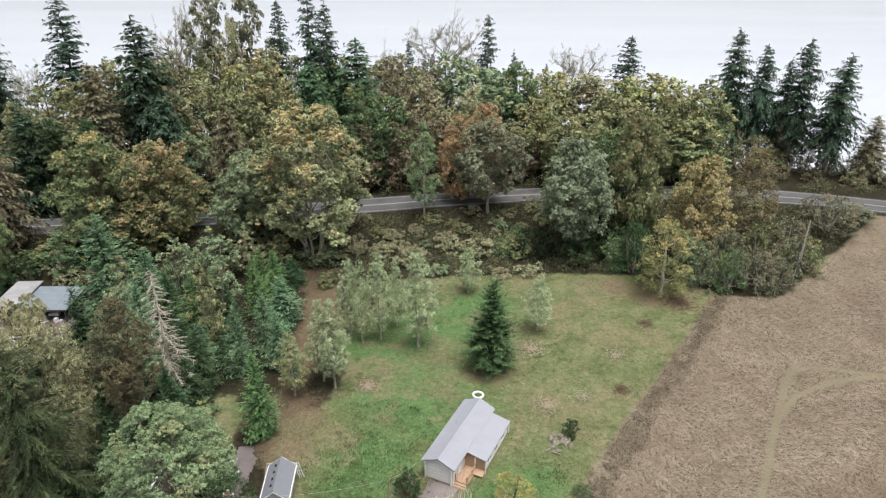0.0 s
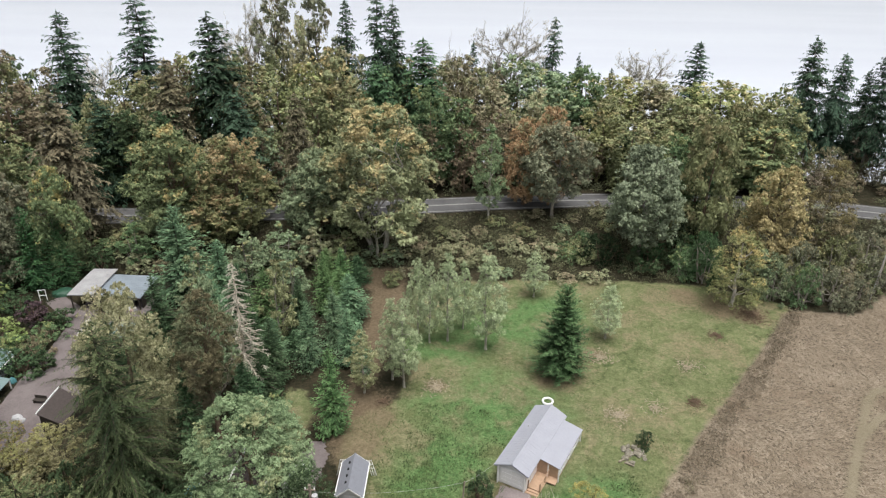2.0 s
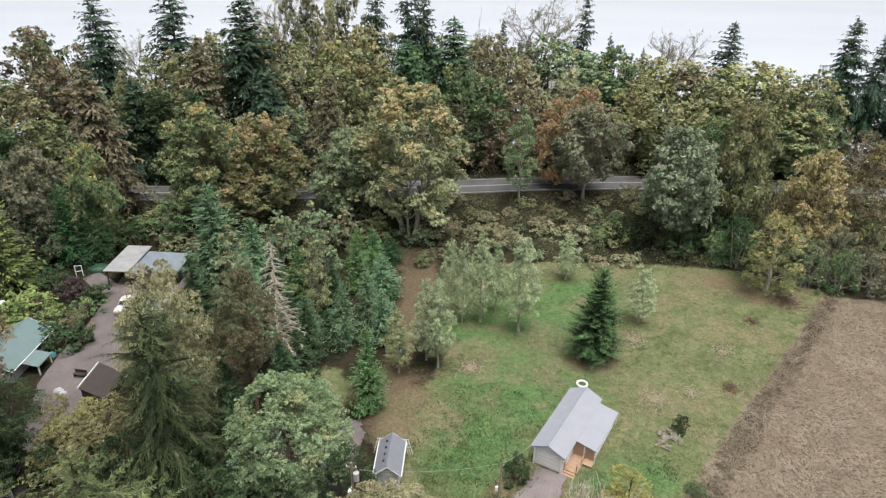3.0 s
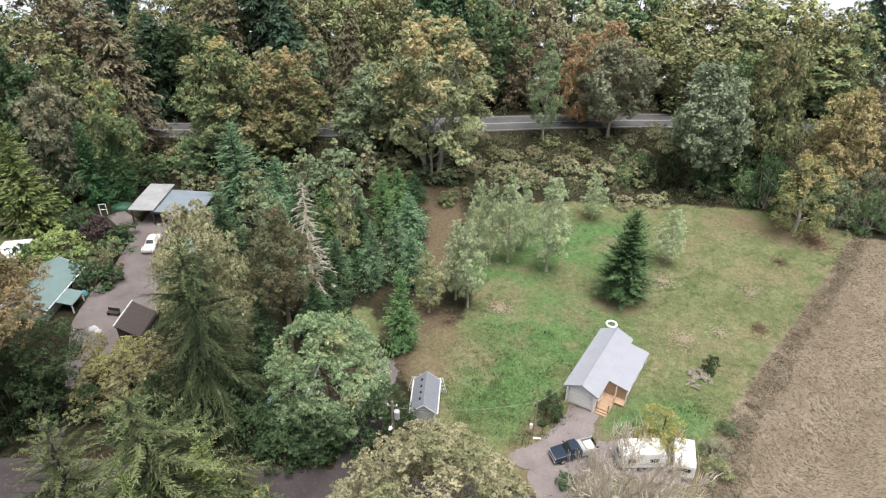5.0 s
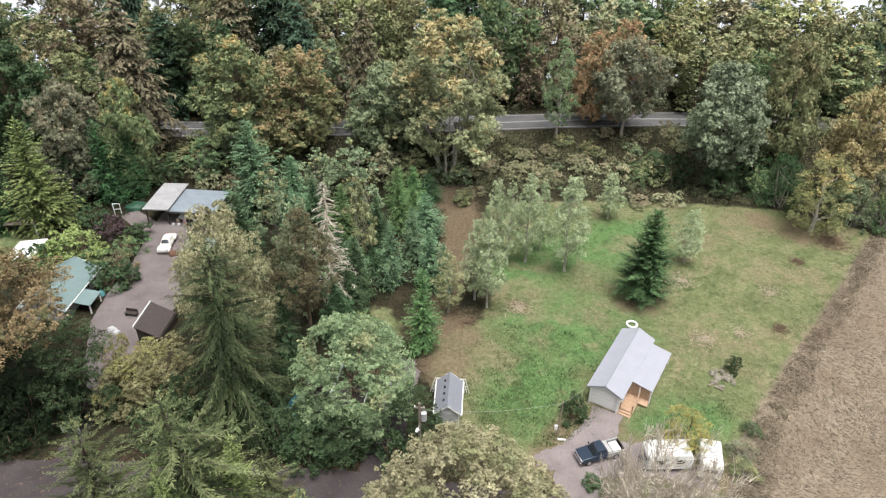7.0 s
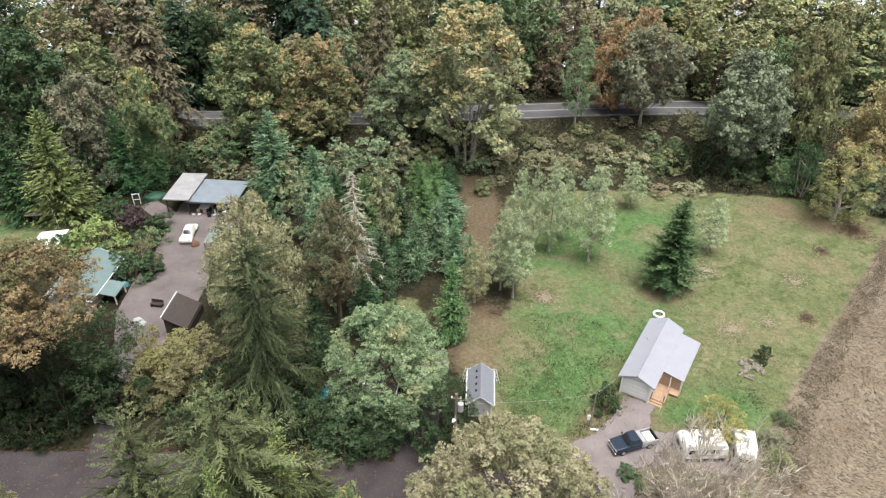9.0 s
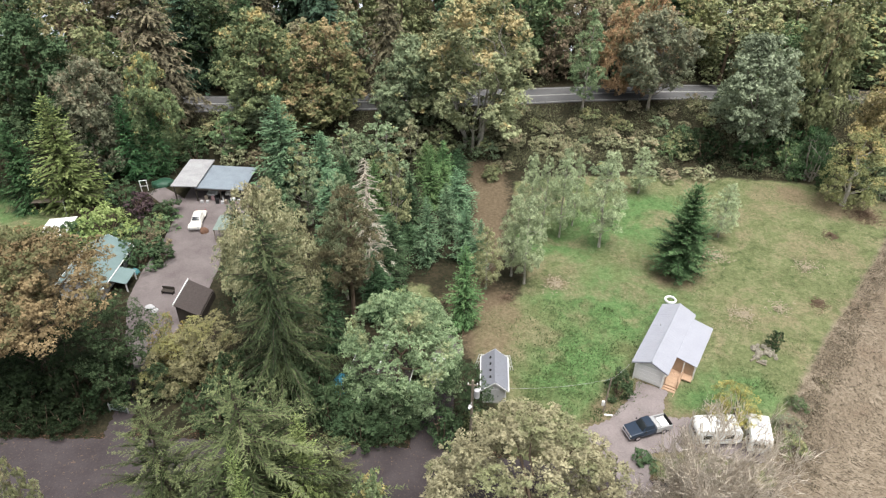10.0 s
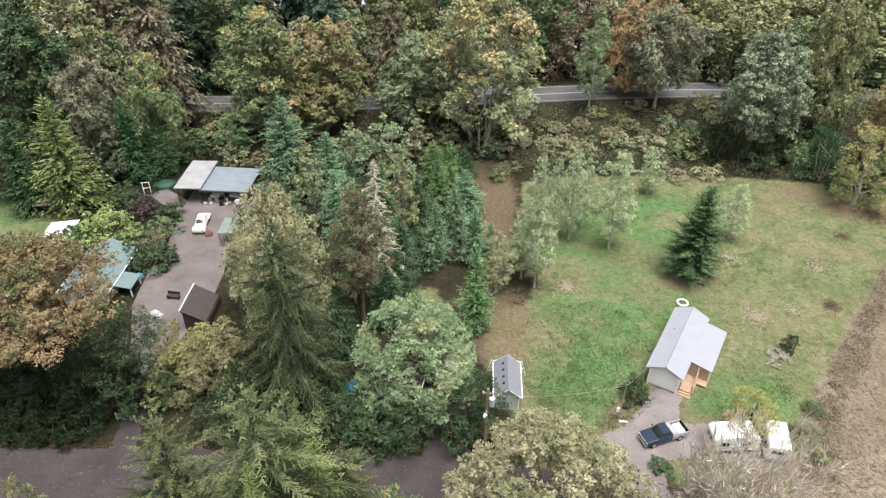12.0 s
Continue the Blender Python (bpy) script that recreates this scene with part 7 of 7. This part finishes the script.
def trailer(m, length, half, height, label):
    ob = thing("travel_trailer", m, label, "trailer", "travel trailers")
    a = length / 2
    body_panel("body", [(-a, 0.55), (a * 0.9, 0.5), (a, 0.9), (a * 0.96, height * 0.8), (a * 0.8, height), (-a * 0.86, height), (-a, height * 0.85)], half, RV_WHITE, ob, 0.13, 0.06, height * 0.9, segments=4)
    part("stripe", boxed(-a * 0.98, a * 0.9, -half - 0.012, half + 0.012, 1.02, 1.14), GREY_SIDING, ob)
    for s in (-1, 1):
        for x in (-a * 0.55, a * 0.4):
            part("window", boxed(x - 0.4, x + 0.4, s * half - 0.02, s * half + 0.02, 1.3, 1.8, bevel=0.008), GLASS, ob)
        wheel(ob, -0.2, s * (half - 0.12), 0.34, 0.2)
    part("rear_window", boxed(-a - 0.025, -a + 0.02, -half * 0.6, half * 0.6, 1.3, 1.75), GLASS, ob)
    part("door", boxed(a * 0.62, a * 0.62 + 0.65, -half - 0.03, -half + 0.01, 0.7, 1.95), WHITE, ob)
    part("roof_vent", boxed(-0.25, 0.25, -0.25, 0.25, height, height + 0.14, bevel=0.03), GREY_SIDING, ob)
    part("roof_vent", boxed(a * 0.5 - 0.2, a * 0.5 + 0.2, -0.2, 0.2, height, height + 0.1, bevel=0.03), WHITE, ob)
    part("bumper", boxed(-a - 0.15, -a - 0.04, -half * 0.9, half * 0.9, 0.45, 0.57), CHROME, ob)
    part("drawbar", prism(bmesh.new(), [(a * 0.9, 0.42), (a + 0.9, 0.42), (a + 0.9, 0.5), (a * 0.9, 0.5)], -0.06, 0.06), BLACK, ob)
    return ob


trailer(pose(5.0, 49.2, gz(5.0, 49.2) + 0.08, 0, 0, 8), 4.6, 1.1, 2.45, "white travel trailer parked on the gravel strip")
trailer(pose(9.0, 49.2, gz(9.0, 49.2) + 0.08, 0, 0, 82), 3.6, 1.05, 2.45, "white travel trailer with a dark rear window under a yellow tree")

van = thing("parked_van", pose(-23.1, 55.0, gz(-23.1, 55) + 0.07, 0, 0, 84), "white van half hidden beneath the tree crown", "van")
body_panel("body", [(-2.3, 0.35), (2.2, 0.35), (2.3, 0.8), (1.5, 1.05), (0.9, 1.75), (-2.2, 1.8), (-2.35, 0.9)], 0.88, RV_WHITE, van, 0.1, 0.1, 1.4)
body_panel("windscreen", [(1.0, 1.7), (1.52, 1.12), (1.48, 1.08), (0.93, 1.66)], 0.66, GLASS, van, 0.006, 0.06, 1.4)
part("roof_rack", boxed(-1.8, 0.4, -0.6, 0.6, 1.82, 1.88), CHROME, van)
for x in (1.4, -1.4):
    for s in (-1, 1):
        wheel(van, x, s * 0.8, 0.34, 0.22)

for k, (x, y, c) in enumerate(((-61.0, 91.4, RV_WHITE), (-58.4, 91.8, CREAM))):
    old = thing("stored_car", pose(x, y, gz(x, y) + 0.07, 0, 0, 262 + 5 * k), "pale old car stored beneath the carport roof", "car", "stored cars")
    body_panel("body", [(-2.1, 0.35), (2.1, 0.35), (2.2, 0.75), (1.0, 0.95), (-1.2, 0.95), (-2.15, 0.8)], 0.8, c, old, 0.1, 0.06, 0.8)
    body_panel("cab", [(-1.2, 0.9), (0.9, 0.9), (0.4, 1.35), (-0.8, 1.35)], 0.7, c, old, 0.08, 0.12, 1.2)
    body_panel("windscreen", [(0.5, 1.3), (0.95, 0.97), (0.9, 0.94), (0.44, 1.28)], 0.56, GLASS, old, 0.006, 0.07, 1.2)
    for x2 in (1.35, -1.35):
        for s in (-1, 1):
            wheel(old, x2, s * 0.72, 0.32, 0.2)

# ---- poles, stones and yard clutter ----
pole = thing("utility_pole", pose(-19.1, 46.15, gz(-19.1, 46.15)), "wooden utility pole with a grey transformer beside the lane", "utility pole")
part("shaft", rod(bmesh.new(), (0, 0, -0.5), (0, 0, 9.0), 0.17, 10, 0.12), OLD_WOOD, pole)
part("crossarm", boxed(-0.5, 0.5, -0.06, 0.06, 8.35, 8.47), OLD_WOOD, pole)
part("transformer", rod(bmesh.new(), (0.42, -0.1, 7.0), (0.42, -0.1, 7.9), 0.27, 16), GREY_SIDING, pole, "pale grey transformer can")
part("street_light", rod(bmesh.new(), (-0.1, -0.45, 6.1), (-0.25, -0.75, 6.0), 0.2, 12, 0.1), WHITE, pole, "white lamp head")
part("lamp_arm", rod(bmesh.new(), (0, 0, 6.3), (-0.12, -0.5, 6.15), 0.03), GREY_SIDING, pole)
for x in (-0.42, 0.0, 0.42):
    part("insulator", rod(bmesh.new(), (x, 0, 8.47), (x, 0, 8.65), 0.05), WHITE, pole)

pole2 = thing("utility_pole", pose(58.8, 102.2, gz(58.8, 102.2)), "slim pale pole with guy wire at the field's edge", "utility pole")
part("shaft", rod(bmesh.new(), (0, 0, -0.4), (0, 0, 10.2), 0.13, 8, 0.09), plain("bleached_pole", (0.5, 0.46, 0.4), 0.9), pole2)
part("guy_wire", rod(bmesh.new(), (0, 0, 9.4), (-2.2, -3.0, 0), 0.025, 5), GREY_SIDING, pole2)

post = thing("old_post", pose(-5.6, 51.7, gz(-5.6, 51.7)), "leaning weathered post with a mailbox beside the gravel drive", "post")
part("shaft", rod(bmesh.new(), (0, 0, -0.3), (0.25, 0.4, 4.6), 0.1, 8, 0.07), OLD_WOOD, post)
part("meter_box", boxed(-0.35, -0.05, -0.25, -0.05, 1.2, 1.8, bevel=0.03), WHITE, post, "white meter box")
part("base_board", boxed(0.1, 0.9, -0.5, -0.3, 0, 0.12), WHITE, post)

def wire(a, b, sag):
    """A slack overhead wire between two points."""
    bm = bmesh.new()
    steps = 10
    line = [Vector(a).lerp(Vector(b), i / steps) - Vector((0, 0, 4 * sag * (i / steps) * (1 - i / steps))) for i in range(steps + 1)]
    for p, q in zip(line[:-1], line[1:]):
        rod(bm, p, q, 0.009, 5)
    tagged(part("overhead_wire", bm, GREY_SIDING), "thin grey service wire hanging between the poles", "wire", "service wires")


wire((-19.1, 46.15, gz(-19.1, 46.15) + 8.2), (-5.35, 52.1, gz(-5.6, 51.7) + 4.45), 0.7)
wire((-5.35, 52.1, gz(-5.6, 51.7) + 4.45), (-1.9, 57.4, 2.2), 0.25)

ring = bmesh.new()
for i in range(28):
    a, b = 2 * math.pi * i / 28, 2 * math.pi * (i + 1) / 28
    for j in range(8):
        c, d = 2 * math.pi * j / 8, 2 * math.pi * (j + 1) / 8
        q = [((0.62 + 0.14 * math.cos(v)) * math.cos(u), (0.62 + 0.14 * math.cos(v)) * math.sin(u), 0.14 + 0.16 * math.sin(v)) for u, v in ((a, c), (b, c), (b, d), (a, d))]
        ring.faces.new([ring.verts.new(p) for p in q])
bmesh.ops.remove_doubles(ring, verts=ring.verts, dist=0.001)
tyre = part("fire_ring", ring, WHITE, None, "", True)
tyre.matrix_world = pose(4.4, 70.5, gz(4.4, 70.5) + 0.02)
tagged(tyre, "white-painted ring lying on the lawn behind the cabin", "ring")


def stone(seed, r):
    """A broken, angular stone."""
    g = random.Random(seed)
    bm = bmesh.new()
    bmesh.ops.create_icosphere(bm, subdivisions=2, radius=r)
    cuts = [(Vector((g.gauss(0, 1), g.gauss(0, 1), g.gauss(0, 0.7))).normalized(), r * g.uniform(0.55, 0.85)) for _ in range(6)]
    stretch = Vector((g.uniform(0.9, 1.5), g.uniform(0.8, 1.1), g.uniform(0.5, 0.8)))
    for v in bm.verts:
        for way, far in cuts:
            over = v.co.dot(way) - far
            if over > 0:
                v.co -= way * over
        v.co *= 1 + 0.14 * noise.noise(v.co * (2.2 / r) + Vector((seed, 0, 0)))
        v.co = Vector((v.co.x * stretch.x, v.co.y * stretch.y, v.co.z * stretch.z))
    return bm


rr = random.Random(5)
for i in range(26):
    turn, far = rr.uniform(0, 6.28), 1.45 * rr.random()
    x, y = 13.2 + 1.1 * far * math.cos(turn), 61.9 + 0.9 * far * math.sin(turn)
    r = rr.uniform(0.2, 0.46)
    s = part("boulder", stone(i, r), ROCK)
    s.matrix_world = pose(x, y, gz(x, y) + r * 0.34, rr.uniform(-20, 20), rr.uniform(-20, 20), rr.uniform(0, 360))
    tagged(s, "broken grey-brown boulder in a small rock pile", "boulder", "rock pile")
for x, y, long, turn in ((12.2, 61.1, 1.5, 35), (12.7, 60.4, 1.1, -30), (13.9, 63.1, 1.3, 70)):
    log = part("log", rod(bmesh.new(), (-long / 2, 0, 0.12), (long / 2, 0, 0.16), 0.11, 9, 0.08), plain("bleached_log", (0.3, 0.26, 0.2), 0.9, vary=0.2, scale=4.0))
    log.matrix_world = pose(x, y, gz(x, y), 0, 0, turn)
    tagged(log, "short bleached log lying by the rock pile", "log", "logs by the rocks")


def debris(name, x, y, r, seed, mat, label, count=40, h=0.25):
    """A low heap of cut branches and chips."""
    g = np.random.default_rng(seed)
    pieces = []
    for _ in range(count * 3):
        a, d = g.uniform(0, 6.3), r * abs(g.normal()) * 0.8
        c = np.array([d * np.cos(a), d * np.sin(a), h * max(0.1, 1 - d / r) * g.uniform(0.3, 1) + 0.05])
        w = unit(np.append(g.normal(size=2), g.normal() * 0.2)) * g.uniform(0.08, 0.3)
        pieces.append(tube(np.array([c - w, c + g.normal(size=3) * 0.03, c + w]), [0.03, 0.05, 0.025], 4))
    v, f = joined(pieces)
    ob = new(name, mesh_np(name, v, f, mat))
    ob.matrix_world = pose(x, y, gz(x, y))
    return tagged(ob, label, "debris", kind="stuff")


CHIPS = plain("wood_chips", (0.42, 0.36, 0.26), 0.9, vary=0.25, scale=6)
TWIGS = plain("dead_twigs", (0.17, 0.12, 0.08), 0.9, vary=0.25, scale=6)
debris("brush_debris", 12.8, 68.6, 1.1, 1, CHIPS, "flat pile of pale wood chips on the lawn", 60, 0.12)
debris("brush_debris", 12.3, 80.8, 1.3, 2, CHIPS, "scattered pale wood chips on bare ground", 60, 0.1)
debris("brush_debris", 17.5, 70.3, 1.2, 3, CHIPS, "thin scatter of pale chips on the lawn", 36, 0.08)
debris("brush_debris", 23.6, 79.5, 1.4, 4, CHIPS, "thin scatter of pale chips on the grass", 40, 0.08)
debris("brush_debris", 22.7, 71.8, 0.8, 5, TWIGS, "low brown brush pile on the lawn", 50, 0.3)
debris("brush_debris", 29.7, 87.5, 0.8, 6, TWIGS, "small brown stump and brush on the lawn", 50, 0.35)
debris("brush_debris", 36.6, 93.4, 1.9, 7, TWIGS, "large brown heap of dead brush", 150, 0.8)
debris("brush_debris", -9.6, 72.6, 1.2, 8, CHIPS, "pale cut branches at the lawn's edge", 60, 0.2)
debris("brush_debris", -15.9, 69.0, 0.7, 9, TWIGS, "small dark brush pile on bare soil", 40, 0.3)
debris("brush_debris", -26.3, 58.6, 1.0, 10, TWIGS, "brown brush beside the drive", 50, 0.4)

gate = thing("metal_gate", pose(-55.6, 47.2, gz(-55.6, 47.2), 0, 0, -6) @ Matrix.Diagonal((0.62, 1, 0.8, 1)), "grey-green metal field gate across the drive", "gate")
for x in (-1.7, 1.7):
    part("gate_post", boxed(x - 0.06, x + 0.06, -0.06, 0.06, -0.2, 1.3), GREY_SIDING, gate)
for z in (0.25, 0.5, 0.75, 1.0, 1.2):
    part("bar", rod(bmesh.new(), (-1.65, 0, z), (1.65, 0, z), 0.03, 6), plain("galvanised", (0.32, 0.4, 0.38), 0.5), gate)

arch = thing("garden_arch", pose(-72.3, 90.3, gz(-72.3, 90.3), 0, 0, 15), "white timber garden arch beside the vegetable bed", "arch")
for x in (-0.5, 0.5):
    part("upright", boxed(x - 0.05, x + 0.05, -0.05, 0.05, -0.1, 2.0), WHITE, arch)
for z in (1.0, 1.95):
    part("bar", boxed(-0.6, 0.6, -0.04, 0.04, z, z + 0.09), WHITE, arch)

swing = thing("garden_swing", pose(-85.2, 87.6, gz(-85.2, 87.6), 0, 0, 10), "garden swing seat with a dark canopy and white post", "swing")
part("canopy", boxed(-2.2, 1.8, -0.9, 0.9, 1.8, 2.0, bevel=0.05), DARK_WOOD, swing)
for x in (-2.0, 2.3):
    part("post", boxed(x - 0.08, x + 0.08, -0.1, 0.1, -0.2, 2.0), WHITE, swing)
part("seat", boxed(-1.4, 1.2, -0.4, 0.4, 0.4, 0.55, bevel=0.03), DARK_WOOD, swing)


def heap(name, x, y, r, h, mat, label, category, seed=0, turn=0.0, long=1.0):
    """A draped, lumpy cover over a heap."""
    bm = bmesh.new()
    bmesh.ops.create_icosphere(bm, subdivisions=3, radius=1)
    for v in bm.verts:
        k = 1 + 0.22 * noise.noise(v.co * 1.7 + Vector((seed * 3.1, 0, 0))) + 0.1 * noise.noise(v.co * 5)
        v.co = Vector((v.co.x * k * r * long, v.co.y * k * r, max(-0.1, v.co.z * k) * h))
    ob = part(name, bm, mat, None, "", True)
    ob.matrix_world = pose(x, y, gz(x, y) + 0.04, 0, 0, turn)
    return tagged(ob, label, category)


heap("tarp_heap", -70.6, 92.8, 1.25, 0.8, GREEN_TARP, "dark green tarpaulin over a heap by the path", "tarpaulin", 1, 30, 1.5)
heap("blue_tarp", -33.2, 52.6, 1.1, 1.5, TARP, "bright blue tarpaulin over a heap beside the house", "tarpaulin", 2, 40, 1.2)
heap("blue_cover", -64.4, 70.1, 0.45, 0.7, TURQUOISE, "turquoise cover beside the porch", "cover", 3)
heap("white_bag", -59.6, 63.4, 0.5, 0.45, GREY_SIDING, "white bag beside the hut", "bag", 4, 10, 1.3)
heap("white_bag", -58.7, 62.9, 0.4, 0.5, GREY_SIDING, "white bag beside the hut", "bag", 5, 40, 1.2)
rr2 = random.Random(9)
PINK = plain("pink_cloth", (0.45, 0.3, 0.3), 0.8)
for i in range(13):
    w, d, hgt = rr2.uniform(0.25, 0.6), rr2.uniform(0.25, 0.5), rr2.uniform(0.3, 0.9)
    x, y = -62.4 + i * 0.48 + rr2.uniform(-0.1, 0.1), 88.6 + rr2.uniform(-0.6, 0.5)
    crate = part("crate", boxed(-w / 2, w / 2, -d / 2, d / 2, 0, hgt, bevel=0.03), rr2.choice([WHITE, OLD_WOOD, PINK, BLACK, GREY_SIDING, TARP]))
    crate.matrix_world = pose(x, y, gz(x, y) + 0.06, 0, 0, rr2.uniform(-25, 25))
    tagged(crate, "stored box among clutter at the carport's open side", "box", "carport clutter")
heap("leaf_heap", -59.0, 80.2, 0.6, 0.8, RED_EARTH, "rust-brown planter heap on the gravel yard", "planter", 8)
bench = thing("bench", pose(-58.4, 66.3, gz(-58.4, 66.3) + 0.06, 0, 0, -4), "low dark bench standing on the gravel yard", "bench")
part("seat", boxed(-0.8, 0.8, -0.3, 0.3, 0.4, 0.48, bevel=0.015), DARK_WOOD, bench)
part("backrest", boxed(-0.8, 0.8, 0.26, 0.32, 0.5, 0.9, bevel=0.01), DARK_WOOD, bench)
for x in (-0.7, 0.7):
    part("leg", boxed(x - 0.05, x + 0.05, -0.26, 0.26, 0, 0.4), DARK_WOOD, bench)

# open shelter beside the car, and an old woodshed under the cedars
PALE_GREEN = plain("pale_green_sheet", (0.22, 0.275, 0.245), 0.6, vary=0.12, scale=1.5)
shelter = thing("shelter", pose(-54.4, 79.4, gz(-54.4, 79.4) + 0.06, 0, 0, 4), "open shelter with a flat pale green roof sheet", "shelter")
roof_slope(shelter, -2.1, 2.2, 2.1, 2.35, -1.9, 1.9, PALE_GREEN, 0.06, 0.8)
for x in (-1.95, 1.95):
    for y in (-1.75, 1.75):
        part("post", boxed(x - 0.06, x + 0.06, y - 0.06, y + 0.06, -0.1, 2.15), OLD_WOOD, shelter)
woodshed = thing("woodshed", pose(-83.4, 84.0, gz(-83.4, 84), 0, 0, 6), "old brown open-fronted woodshed beside the cedars", "shed")
roof_slope(woodshed, -2.3, 2.0, 2.3, 2.2, -1.5, 1.7, OLD_WOOD, 0.08, 0.6)
for x in (-2.1, 2.0):
    part("wall", boxed(x, x + 0.1, -1.2, 1.4, -0.1, 1.98), DARK_WOOD, woodshed)
part("back_wall", boxed(-2.0, 2.0, 1.3, 1.4, -0.1, 2.0), DARK_WOOD, woodshed)
part("front_post", boxed(2.2, 2.34, -1.42, -1.28, -0.1, 2.1), WHITE, woodshed, "white front post")
